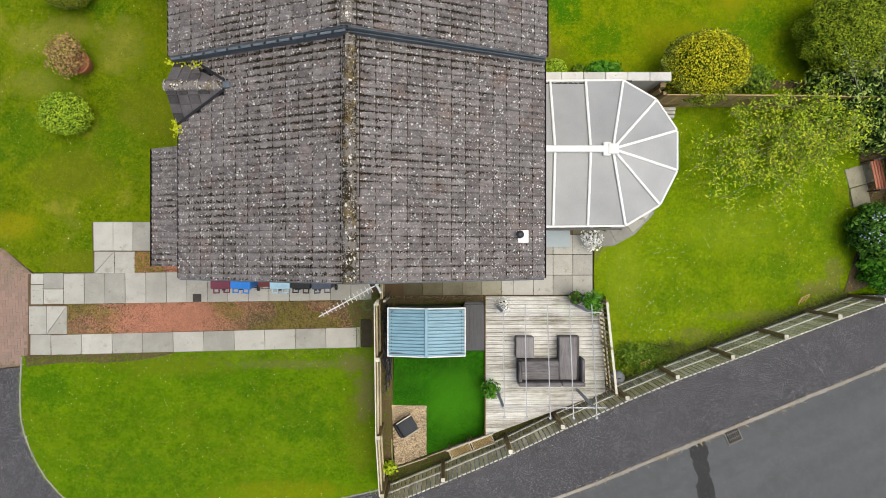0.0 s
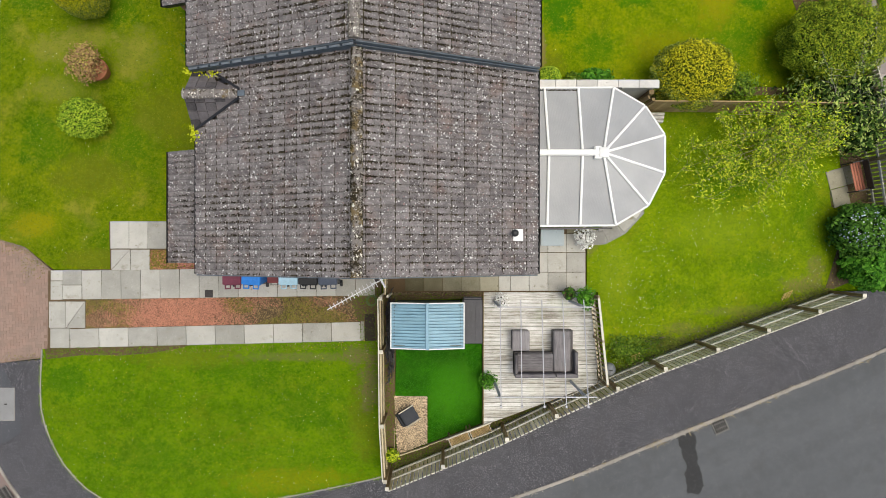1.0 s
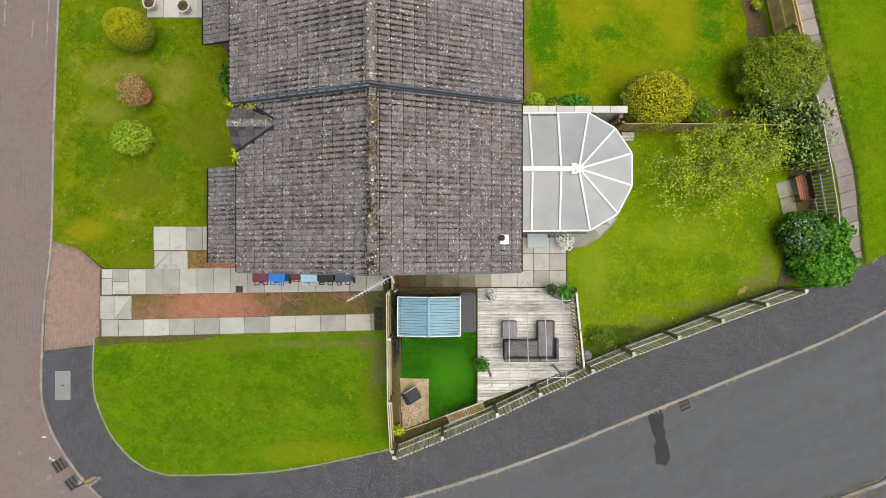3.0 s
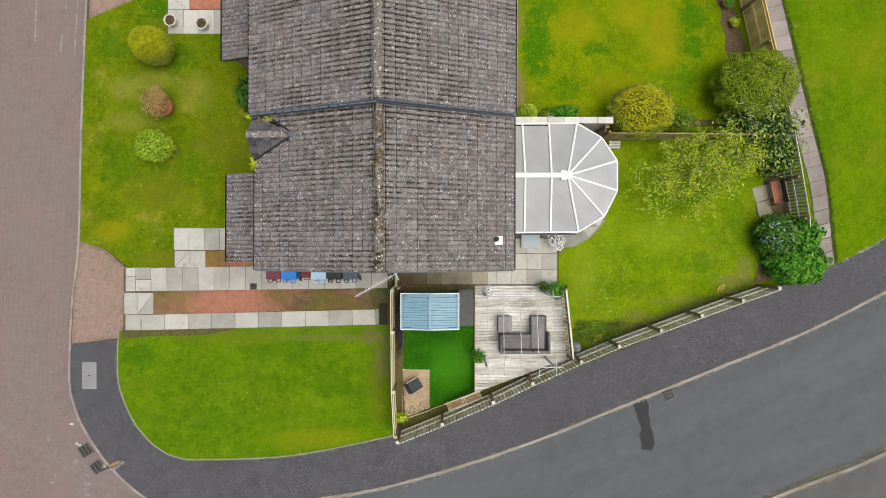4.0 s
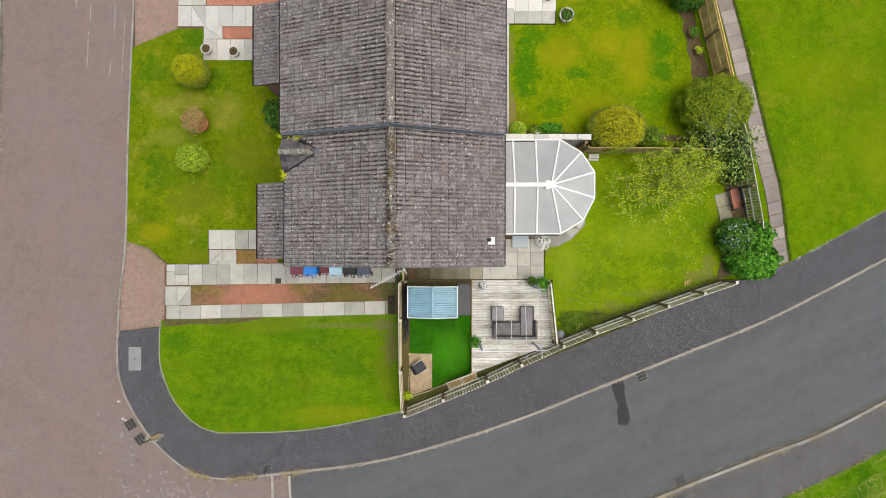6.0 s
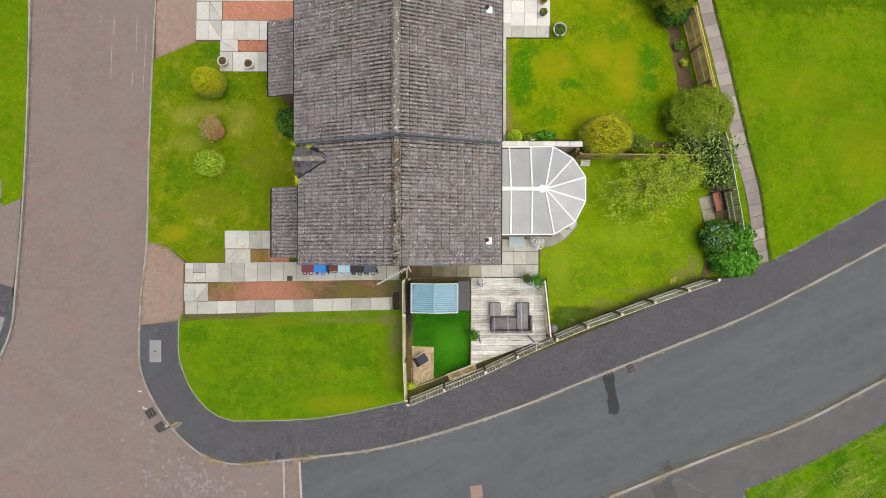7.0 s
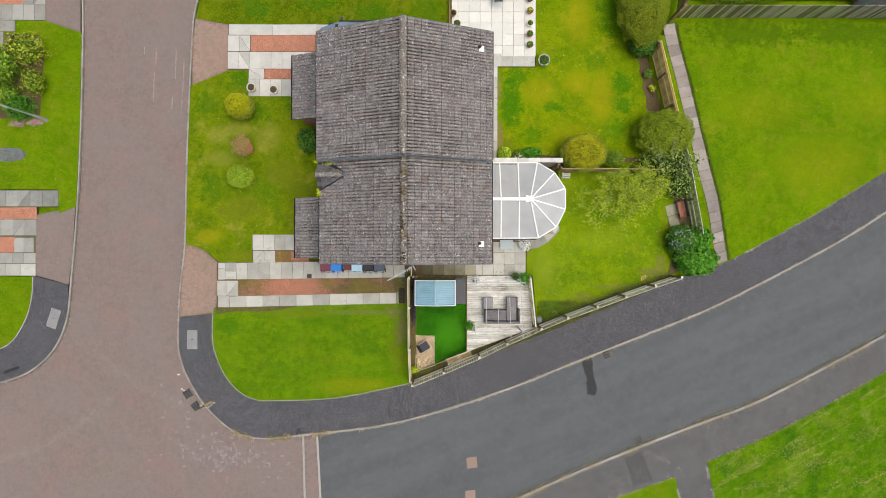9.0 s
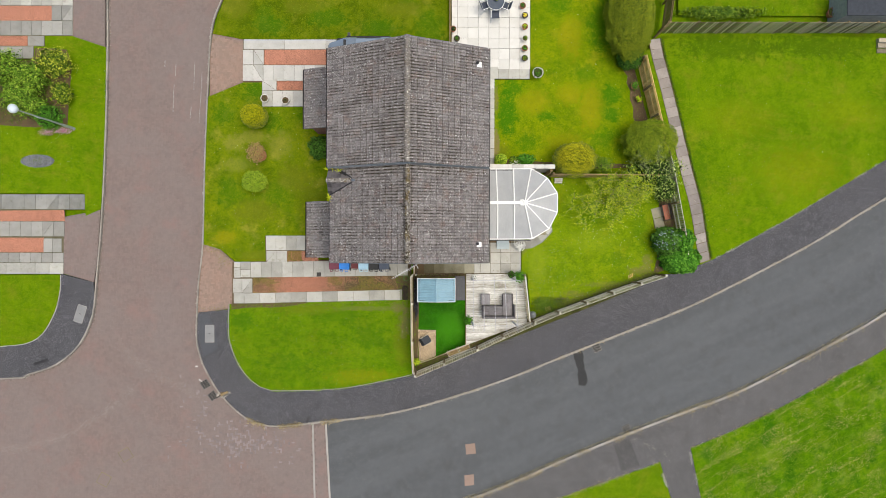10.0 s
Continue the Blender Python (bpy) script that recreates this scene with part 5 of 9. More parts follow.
# the gablet
gab = thing("gablet", "small gabled roof over an upper window", "")
gab.parent = house
k = (SOUTH["ridge"] - SOUTH["eave"]) / (RIDGE_X - EAVE_W)
xin = EAVE_W + (GAB["top"] - SOUTH["eave"]) / k
for sgn in (-1, 1):
    ye = GAB["y"] + sgn * GAB["half"]
    if sgn > 0:
        ye = min(ye, 4.25)
    bm = bmesh.new()
    tri = [(GAB["x"], GAB["y"], GAB["top"]), (xin, GAB["y"], GAB["top"] + 0.01), (EAVE_W + 0.02, ye, SOUTH["eave"] + 0.03), (GAB["x"], ye, SOUTH["eave"] + 0.02)]
    bm.faces.new([bm.verts.new(p) for p in tri])
    bmesh.ops.recalc_face_normals(bm, faces=bm.faces[:])
    bmesh.ops.solidify(bm, geom=bm.faces[:], thickness=0.05)
    part("slope", bm, M["slate"], gab)
    # tile joints as raised courses
    for i in range(4):
        t0, t1 = i / 4, (i + 1) / 4
        for j in range(5):
            wdt = (xin - GAB["x"]) * (1 - 0.62 * t1)
            xa, xb = GAB["x"] + 0.24 * j, GAB["x"] + 0.24 * (j + 1) - 0.015
            if xb - GAB["x"] > (xin - GAB["x"]) * (1 - 0.8 * t1):
                continue
            pa = Vector(((xa + xb) / 2, GAB["y"] + (ye - GAB["y"]) * t0, GAB["top"] + (SOUTH["eave"] + 0.02 - GAB["top"]) * t0 + 0.03))
            pb = Vector(((xa + xb) / 2, GAB["y"] + (ye - GAB["y"]) * (t1 - 0.02), GAB["top"] + (SOUTH["eave"] + 0.02 - GAB["top"]) * t1 + 0.045))
            part("gablet_tile", bar(bmesh.new(), pa, pb, xb - xa, 0.02, 0.004), M["slate"], gab)
ridge_run(gab, (GAB["x"] - 0.02, GAB["y"], GAB["top"] + 0.03), (xin - 0.15, GAB["y"], GAB["top"] + 0.04), 0.33, 0.11)
for k2 in range(4):
    xk = GAB["x"] + 0.02 + (xin - 0.2 - GAB["x"]) * k2 / 3.4
    bm = bmesh.new()
    for an in range(6):
        a0, a1 = math.pi * (0.12 + 0.127 * an), math.pi * (0.12 + 0.127 * (an + 1))
        bar(bm, (xk, GAB["y"] + 0.13 * math.cos(a0), GAB["top"] - 0.005 + 0.115 * math.sin(a0)), (xk, GAB["y"] + 0.13 * math.cos(a1), GAB["top"] - 0.005 + 0.115 * math.sin(a1)), 0.014, 0.016)
    part("ridge_joint", bm, M["kerb"], gab, "pale mortar joint")
part("lead_saddle", bar(bmesh.new(), (xin - 0.15, GAB["y"], GAB["top"] + 0.06), (xin + 0.04, GAB["y"], GAB["top"] + 0.1), 0.13, 0.02, 0.006), M["lead"], gab, "grey lead saddle")
bm = bmesh.new()
fa = bm.faces.new([bm.verts.new(p) for p in ((GAB["x"] + 0.06, GAB["y"] - GAB["half"] + 0.05, SOUTH["eave"] - 0.3), (GAB["x"] + 0.06, 4.2, SOUTH["eave"] - 0.3), (GAB["x"] + 0.06, 4.2, SOUTH["eave"]), (GAB["x"] + 0.06, GAB["y"], GAB["top"] - 0.06), (GAB["x"] + 0.06, GAB["y"] - GAB["half"] + 0.05, SOUTH["eave"]))])
r = bmesh.ops.extrude_face_region(bm, geom=[fa])
for v in r["geom"]:
    if isinstance(v, bmesh.types.BMVert):
        v.co.x += 0.12
bmesh.ops.recalc_face_normals(bm, faces=bm.faces[:])
part("front_wall", bm, M["render"], gab)
part("lead_valley", bar(bmesh.new(), (EAVE_W - 0.05, GAB["y"] - GAB["half"] - 0.05, SOUTH["eave"] + 0.07), (xin - 0.1, GAB["y"] - 0.1, GAB["top"] + 0.07), 0.055, 0.02), M["gutter"], gab, "dark lead valley")
part("lead_valley", bar(bmesh.new(), (EAVE_W + 0.5, 4.15, SOUTH["eave"] + 0.27), (xin - 0.1, GAB["y"] + 0.1, GAB["top"] + 0.07), 0.055, 0.02), M["gutter"], gab, "dark lead valley")
rg = np.random.default_rng(77)
pp = np.concatenate([rg.normal((-6.02, 2.78, 4.82), (0.05, 0.12, 0.02), (120, 3)), rg.normal((-5.95, 4.2, 4.85), (0.14, 0.035, 0.02), (60, 3)), rg.normal((-5.4, 4.1, 5.05), (0.14, 0.04, 0.02), (60, 3))])
leaves("yellow_moss", pp, np.tile((0, 0, 1.0), (len(pp), 1)), 0.05, leaf_material("bright_moss", (0.3, 0.36, 0.01), (0.5, 0.55, 0.02), (0.7, 0.68, 0.04)), gab, rg, 1.2)
tagged(bpy.data.objects["yellow_moss"], "bright yellow moss in the valley", kind="stuff")

# television aerial on the south gable
aerial = thing("tv_aerial", "grey metal yagi aerial on the gable end", "aerial", pose(-1.62, -0.88, 5.3))
alu = plain("aluminium", (0.62, 0.63, 0.65), 0.5, 0.1, metal=0.2)
part("mast", tube(bmesh.new(), (0, 0.02, -0.9), (0, 0.02, 0.25), 0.018), alu, aerial)
part("wall_bracket", boxes((-0.03, 0.03, 0.0, 0.35, -0.75, -0.7), (-0.03, 0.03, 0.0, 0.35, -0.45, -0.4)), M["iron"], aerial)
dirv = Vector((-1.2, -0.66, -0.05)).normalized()
sidev = Vector((-dirv.y, dirv.x, 0)).normalized()
part("boom", bar(bmesh.new(), dirv * -0.25, dirv * 1.25, 0.022, 0.022), alu, aerial)
for i in range(13):
    c = dirv * (-0.05 + i * 0.1)
    part("element", bar(bmesh.new(), c - sidev * (0.1 - 0.003 * i), c + sidev * (0.1 - 0.003 * i), 0.013, 0.013), alu, aerial)
bm = bmesh.new()
for h in (-0.16, -0.05, 0.06, 0.17):
    bar(bm, dirv * -0.2 - sidev * 0.2 + Vector((0, 0, h)), dirv * -0.2 + sidev * 0.2 + Vector((0, 0, h)), 0.012, 0.012)
for s in (-0.15, 0.15):
    bar(bm, dirv * -0.2 + sidev * s + Vector((0, 0, -0.17)), dirv * -0.2 + sidev * s + Vector((0, 0, 0.18)), 0.012, 0.012)
part("reflector", bm, alu, aerial)


# ---- conservatory ----
consv = thing("conservatory", "white framed conservatory with a grey polycarbonate roof", "conservatory")
CV = [(2.05, 0.63), (4.97, 0.66), (5.9, 1.22), (6.37, 2.15), (6.37, 3.23), (5.81, 4.06), (4.91, 4.58), (2.05, 4.56)]
HUB, CZ, RZ = Vector((4.48, 2.64, 2.58)), 2.05, 2.56


def polycarbonate():
    n = Nodes("ribbed_polycarbonate")
    w = n.add("ShaderNodeTexWave")
    n.link(n.pos, w.inputs["Vector"])
    w.inputs["Scale"].default_value = 18.0
    big = n.noise(1.1, 4)
    c = n.ramp(n.math("ADD", n.math("MULTIPLY", big, 0.8), n.math("MULTIPLY", w.outputs["Fac"], 0.2)), [(0.25, (0.3, 0.305, 0.31)), (0.75, (0.42, 0.425, 0.425))])
    m = n.done(c, 0.35, w.outputs["Fac"], 0.002, spec=0.5)
    n.bsdf.inputs["Transmission Weight"].default_value = 0.12
    return m


M["poly"] = polycarbonate()
gl = Nodes("window_glass")
M["glass"] = gl.done((0.75, 0.8, 0.8), 0.05)
gl.bsdf.inputs["Transmission Weight"].default_value = 0.9


def roof_panel(pts):
    bm = bmesh.new()
    bm.faces.new([bm.verts.new(p) for p in pts])
    bmesh.ops.recalc_face_normals(bm, faces=bm.faces[:])
    bmesh.ops.solidify(bm, geom=bm.faces[:], thickness=0.016)
    part("roof_panel", bm, M["poly"], consv)


ys, yn, ym = 0.645, 4.57, 2.64
xs_s, xs_n = (2.05, 3.0, 3.95, 4.94), (2.05, 2.92, 3.89, 4.91)
xr = (2.05, 2.96, 3.9, 4.48)
for i in range(3):
    roof_panel([(xs_s[i], ys, CZ), (xs_s[i + 1], ys, CZ), (xr[i + 1], ym, RZ), (xr[i], ym, RZ)])
    roof_panel([(xs_n[i + 1], yn, CZ), (xs_n[i], yn, CZ), (xr[i], ym, RZ), (xr[i + 1], ym, RZ)])
for a, b in zip(CV[1:6], CV[2:7]):
    roof_panel([(*a, CZ), (*b, CZ), tuple(HUB)])
for i in (1, 2):
    part("glazing_bar", bar(bmesh.new(), (xs_s[i], ys, CZ + 0.035), (xr[i], ym, RZ + 0.035), 0.068, 0.05, 0.012), M["upvc"], consv)
    part("glazing_bar", bar(bmesh.new(), (xs_n[i], yn, CZ + 0.035), (xr[i], ym, RZ + 0.035), 0.068, 0.05, 0.012), M["upvc"], consv)
for p in CV[1:7]:
    part("glazing_bar", bar(bmesh.new(), (*p, CZ + 0.035), HUB + Vector((0, 0, 0.02)), 0.068, 0.05, 0.012), M["upvc"], consv)
part("ridge_beam", bar(bmesh.new(), (2.05, ym, RZ + 0.06), (4.4, ym, RZ + 0.06), 0.18, 0.1, 0.03), M["upvc"], consv)
for sy in (-0.11, 0.11):
    part("ridge_end_block", boxes((4.22, 4.42, ym + sy - 0.07, ym + sy + 0.07, RZ - 0.02, RZ + 0.1), bevel=0.02), M["upvc"], consv)
part("hub_cap", lathe(bmesh.new(), [(0.2, 0.0), (0.21, 0.05), (0.18, 0.1), (0.09, 0.12), (0.05, 0.13)], 4, Matrix.Translation(HUB) @ Matrix.Rotation(0.785, 4, "Z")), M["upvc"], consv)
for a, b in zip(CV, CV[1:]):
    a, b = Vector((*a, 0)), Vector((*b, 0))
    d = (b - a).normalized()
    o = Vector((d.y, -d.x, 0)) * 0.03
    part("eaves_beam", bar(bmesh.new(), a + o + Vector((0, 0, CZ - 0.02)), b + o + Vector((0, 0, CZ - 0.02)), 0.055, 0.08, 0.012), M["upvc"], consv)
    ins = -o * 2.6
    z0 = min(gz(a.x, a.y), gz(b.x, b.y)) - 0.1
    part("dwarf_wall", bar(bmesh.new(), a + ins + Vector((0, 0, (z0 + 0.6) / 2)), b + ins + Vector((0, 0, (z0 + 0.6) / 2)), 0.12, 0.6 - z0), M["render"], consv)
    n = max(1, round((b - a).length / 0.95))
    for i in range(n):
        p, q = a.lerp(b, i / n) + ins, a.lerp(b, (i + 1) / n) + ins
        bm = bmesh.new()
        for z in (0.63, 1.55, CZ - 0.08):
            bar(bm, p + Vector((0, 0, z)), q + Vector((0, 0, z)), 0.06, 0.06)
        for s in (p, q):
            bar(bm, s + Vector((0, 0, 0.6)), s + Vector((0, 0, CZ - 0.06)), 0.06, 0.06)
        w = part("window", bm, M["upvc"], consv)
        pane = part("pane", bar(bmesh.new(), p + Vector((0, 0, 1.3)), q + Vector((0, 0, 1.3)), 0.012, 1.34), M["glass"], w)
        pane.visible_shadow = False
part("floor_slab", boxes((2.1, 6.1, 0.9, 4.3, -0.15, 0.08)), M["slab_tan"], consv)
dirt_rng = np.random.default_rng(15)
dp = np.column_stack([dirt_rng.uniform(2.2, 4.95, 900), 4.53 - np.abs(dirt_rng.normal(0, 0.03, 900)), np.full(900, CZ + 0.012)])
stones("roof_dirt", dp, (0.01, 0.03), M["moss"], consv, dirt_rng, 0.3)
part("valley_gutter", boxes((2.2, 5.2, 4.602, 4.636, CZ - 0.14, CZ - 0.1)), M["gutter"], consv)
part("box_gutter", boxes((2.2, 4.9, 0.52, 0.57, CZ - 0.12, CZ - 0.06)), M["gutter"], consv)

# boundary wall with stone coping
wall = thing("garden_wall", "roughcast garden wall with pale coping stones", "wall", kind="structure")
part("wall_body", boxes((2.6, 6.22, 4.68, 4.84, -0.4, 1.82)), M["render"], wall)
for i in range(7):
    x0 = 2.05 + i * 0.61
    part("coping_stone", box(bmesh.new(), x0, min(x0 + 0.6, 6.3), 4.64, 4.88, 1.82, 1.9, 0.012), M["coping"], wall)
part("end_post", boxes((6.05, 6.2, 4.5, 4.63, -0.3, 1.75), bevel=0.01), M["fence_brown"], wall)
brace = part("brace", bar(bmesh.new(), (6.1, 4.45, 1.6), (5.75, 4.3, 0.4), 0.12, 0.05), M["fence_brown"], wall)

# timber crate steps by the conservatory
crate = thing("timber_step", "small stack of weathered timber planks", "step", pose(6.82, 4.15, gz(6.82, 4.15)))
for i in range(3):
    part("plank", boxes((-0.22, 0.24, -0.14 + i * 0.1, -0.05 + i * 0.1, 0, 0.2 + 0.05 * i), bevel=0.008), M["deck"], crate)


# ---- fences ----
def upright(c, flat, o, z0, z1, w, t):
    """An upright board at c, w wide along flat and t thick along o."""
    bm = bmesh.new()
    m = Matrix((flat, o, Vector((0, 0, 1)))).transposed().to_4x4()
    m.translation = c
    return box(bm, -w / 2, w / 2, -t / 2, t / 2, z0, z1, 0, m)


def slat_fence(name, label, pts, h, mat, side=1, gap=0.02, width=0.1, rails=(0.35, 1.1), cap=None, rail_mat=None, off=0.075, follow=None, tops=None, caps=True):
    f = thing(name, label, "fence")
    r = np.random.default_rng(int(abs(pts[0][0]) * 100) + 1)
    base = follow or gz
    for x, y in pts:
        z = base(x, y)
        p = part("post", boxes((x - 0.05, x + 0.05, y - 0.05, y + 0.05, z - 0.15, z + h - (0.03 if caps else 0.12)), bevel=0.008), M["fence_brown"], f)
        if caps:
            part("post_cap", boxes((x - 0.06, x + 0.06, y - 0.06, y + 0.06, z + h - 0.03, z + h), bevel=0.008), cap or tops or mat, p)
    for a, b in zip(pts, pts[1:]):
        pa, pb = Vector((*a, base(*a))), Vector((*b, base(*b)))
        d = pb - pa
        flat = Vector((d.x, d.y, 0)).normalized()
        o = Vector((flat.y, -flat.x, 0)) * side
        for rz in rails:
            part("rail", bar(bmesh.new(), pa + Vector((0, 0, rz)) + o * 0.035, pb + Vector((0, 0, rz)) + o * 0.035, 0.045, 0.09, 0.006), rail_mat or mat, f)
        n = max(1, int(d.length / (width + gap)))
        for i in range(n):
            c = pa.lerp(pb, (i + 0.5) / n) + o * off
            part("board", upright(c, flat, o, 0.03, h - 0.03 + r.normal(0, 0.008), width, 0.018), mat, f)
            if tops:
                part("board_cap", upright(c, flat, o, h - 0.02, h + 0.004, width + 0.002, 0.036), tops, f)
        if cap:
            part("capping", bar(bmesh.new(), pa + o * off + Vector((0, 0, h)), pb + o * off + Vector((0, 0, h)), 0.034, 0.025, 0.005), cap, f)
    return f


slat_fence("timber_fence", "weathered slatted timber fence along the footway", FENCE_LINE, 1.68, M["fence_road"], 1, gap=0.036, rails=(0.22, 0.86), tops=M["fence_pale"], rail_mat=M["rail_pale"])
slat_fence("timber_fence", "grey timber fence dividing two gardens in front", [(-1.88, -1.55), (-1.86, -3.15), (-1.86, -5.45), (-1.8, -7.3)], 1.4, M["fence"], 1, 0.012, cap=M["fence_pale"], rail_mat=M["fence"])
EF = [(11.64, 11.3), (12.05, 9.65), (12.47, 7.95), (12.87, 6.4), (13.3, 4.9), (13.7, 2.8), (14.08, 1.2), (14.42, -0.3)]
slat_fence("panel_fence", "golden new timber fence panels beside a path", EF[:4], 1.58, M["fence_gold"], -1, 0.004, 0.12, rails=(0.08, 0.8, 1.45), cap=M["fence_gold"], rail_mat=M["fence_gold"], caps=False)
slat_fence("panel_fence", "brown weathered timber fence panels beside a path", EF[3:], 1.45, M["fence"], -1, 0.03, 0.1, rails=(0.3, 0.8), cap=M["fence_pale"], rail_mat=M["fence_pale"], caps=False)
slat_fence("timber_fence", "brown timber fence between back gardens", [(6.35, 4.46), (8.2, 4.46), (10.0, 4.46), (11.6, 4.46), (13.1, 4.46)], 1.42, M["fence_tan"], 1, 0.012, rails=(0.3, 1.15), cap=M["fence_tan"], rail_mat=M["fence_tan"], caps=False)
slat_fence("tall_fence", "dark weathered timber boundary fence", [(12.75, 12.95)] + [(12.98 + 1.83 * i, 13.24 + 0.05 * i) for i in range(11)], 1.8, M["fence_dark"], 1, 0.075, 0.09, rails=(0.4, 1.0, 1.6), rail_mat=M["fence_brown"], caps=False)
slat_fence("tall_fence", "dark weathered timber return fence", [(13.05, 13.2), (13.3, 15.0), (13.5, 17.0)], 1.7, M["fence_brown"], 1, 0.03, rails=(0.4, 1.5), rail_mat=M["fence_brown"])
gate = thing("garden_gate", "narrow weathered timber garden gate", "gate", pose(-1.78, -1.2, 0))
for x in (-0.1, 0.1):
    part("gate_post", boxes((x - 0.035, x + 0.035, -0.33, -0.26, -0.1, 1.25), bevel=0.008), M["fence_pale"], gate)
for i in range(4):
    part("gate_board", boxes((-0.02, 0.0, -0.25 + i * 0.13, -0.14 + i * 0.13, 0.05, 1.2)), M["fence"], gate)
part("gate_rail", boxes((0.0, 0.03, -0.25, 0.27, 0.95, 1.03)), M["fence"], gate)

# open trellis along the deck
trel = thing("trellis_fence", "pale open-slatted timber balustrade beside the deck", "fence")
TA, TB = Vector((4.72, -1.52, 0.12)), Vector((5.0, -4.2, 0.12))
flat = (TB - TA).normalized()
for t in (0, 0.5, 1):
    c = TA.lerp(TB, t)
    part("post", boxes((c.x - 0.04, c.x + 0.04, c.y - 0.04, c.y + 0.04, -0.3, 1.2), bevel=0.008), M["fence_brown"], trel)
part("top_rail", bar(bmesh.new(), TA + Vector((0, 0, 1.06)), TB + Vector((0, 0, 1.06)), 0.07, 0.04, 0.006), M["fence_pale"], trel)
part("bottom_rail", bar(bmesh.new(), TA + Vector((0, 0, 0.1)), TB + Vector((0, 0, 0.1)), 0.05, 0.05, 0.006), M["fence"], trel)
part("middle_rail", bar(bmesh.new(), TA + Vector((-0.02, 0, 0.55)), TB + Vector((-0.02, 0, 0.55)), 0.04, 0.05, 0.006), M["fence"], trel)
for i in range(19):
    c = TA.lerp(TB, (i + 0.5) / 19)
    part("slat", boxes((c.x - 0.02, c.x + 0.005, c.y - 0.022, c.y + 0.022, 0.2, 1.16)), M["fence_brown"] if i % 3 else M["fence"], trel)

# ---- deck ----
DECK_Z = 0.13
deck = thing("deck", "weathered pale timber decking", "deck", kind="structure")
DS = [(1.31, -5.72), (5.2, -4.28)]


def deck_south(x):
    return DS[0][1] + (x - DS[0][0]) * (DS[1][1] - DS[0][1]) / (DS[1][0] - DS[0][0])


y, i = -1.45, 0
while y > -5.7:
    y2 = y - 0.114
    xa = 1.31
    if deck_south(1.31) < y2:
        xe0 = 4.86 + 0.1 * (-1.45 - y) / 2.75
        # the board stops at the slanting south edge
        def east_at(yy):
            k2 = 1.31 + (yy - DS[0][1]) * (DS[1][0] - DS[0][0]) / (DS[1][1] - DS[0][1])
            return min(xe0, k2)
        e0, e1 = east_at(y), east_at(y2)
        bm = bmesh.new()
        poly = [(xa, y), (xa, y2), (e1, y2), (e0, y)]
        top = [bm.verts.new((px, py, DECK_Z)) for px, py in poly]
        low = [bm.verts.new((px, py, DECK_Z - 0.028)) for px, py in poly]
        bm.faces.new(top)
        bm.faces.new(low[::-1])
        for j in range(4):
            bm.faces.new((top[j], low[j], low[(j + 1) % 4], top[(j + 1) % 4]))
        bmesh.ops.bevel(bm, geom=[e for e in bm.edges if abs(e.verts[0].co.z - e.verts[1].co.z) < 0.001 and e.verts[0].co.z > DECK_Z - 0.01 and abs(e.verts[0].co.y - e.verts[1].co.y) < 0.001], offset=0.005, segments=1, affect="EDGES")
        part("deck_board", bm, M["deck"], deck)
    y = y2 - 0.008
for xj in np.arange(1.4, 5.0, 0.45):
    part("joist", boxes((xj, xj + 0.05, deck_south(xj) + 0.05, -1.5, DECK_Z - 0.15, DECK_Z - 0.029)), M["fence_brown"], deck)
part("fascia", bar(bmesh.new(), (1.31, -5.72, -0.05), (5.0, -4.36, -0.05), 0.025, 0.3), M["fence_brown"], deck)
part("fascia", boxes((1.28, 1.305, -5.7, -1.46, -0.15, DECK_Z - 0.005)), M["fence_brown"], deck)

# ---- pergola of slim metal bars ----
perg = thing("pergola", "slim white metal pergola frame over the deck", "pergola", pose(0, 0, DECK_Z))
metal = plain("white_painted_metal", (0.4, 0.405, 0.43), 0.4, 0.1)
ZP = 2.08
RX = [(1.63, 1.66), (2.22, 2.26), (2.82, 2.9), (3.42, 3.53), (4.02, 4.16)]
for i, (xa, xb) in enumerate(RX):
    part("rafter", bar(bmesh.new(), (xa, -1.5, ZP), (xb, -4.55, ZP), 0.026, 0.035, 0.005), metal, perg)
    part("rafter_end", boxes((xb - 0.03, xb + 0.03, -4.6, -4.53, ZP - 0.03, ZP + 0.03), bevel=0.006), metal, perg)
part("beam", bar(bmesh.new(), (1.55, -1.72, ZP - 0.04), (4.3, -1.72, ZP - 0.04), 0.03, 0.035), metal, perg)
part("beam", bar(bmesh.new(), (1.5, -4.3, ZP - 0.04), (4.42, -4.3, ZP - 0.04), 0.03, 0.035), metal, perg)
for x, y in ((1.64, -4.3), (4.1, -4.3), (1.64, -1.72), (4.05, -1.72)):
    part("pergola_post", boxes((x - 0.035, x + 0.035, y - 0.035, y + 0.035, 0.0, ZP - 0.06), bevel=0.008), plain("grey_painted_metal", (0.3, 0.33, 0.38), 0.45, 0.1), perg)

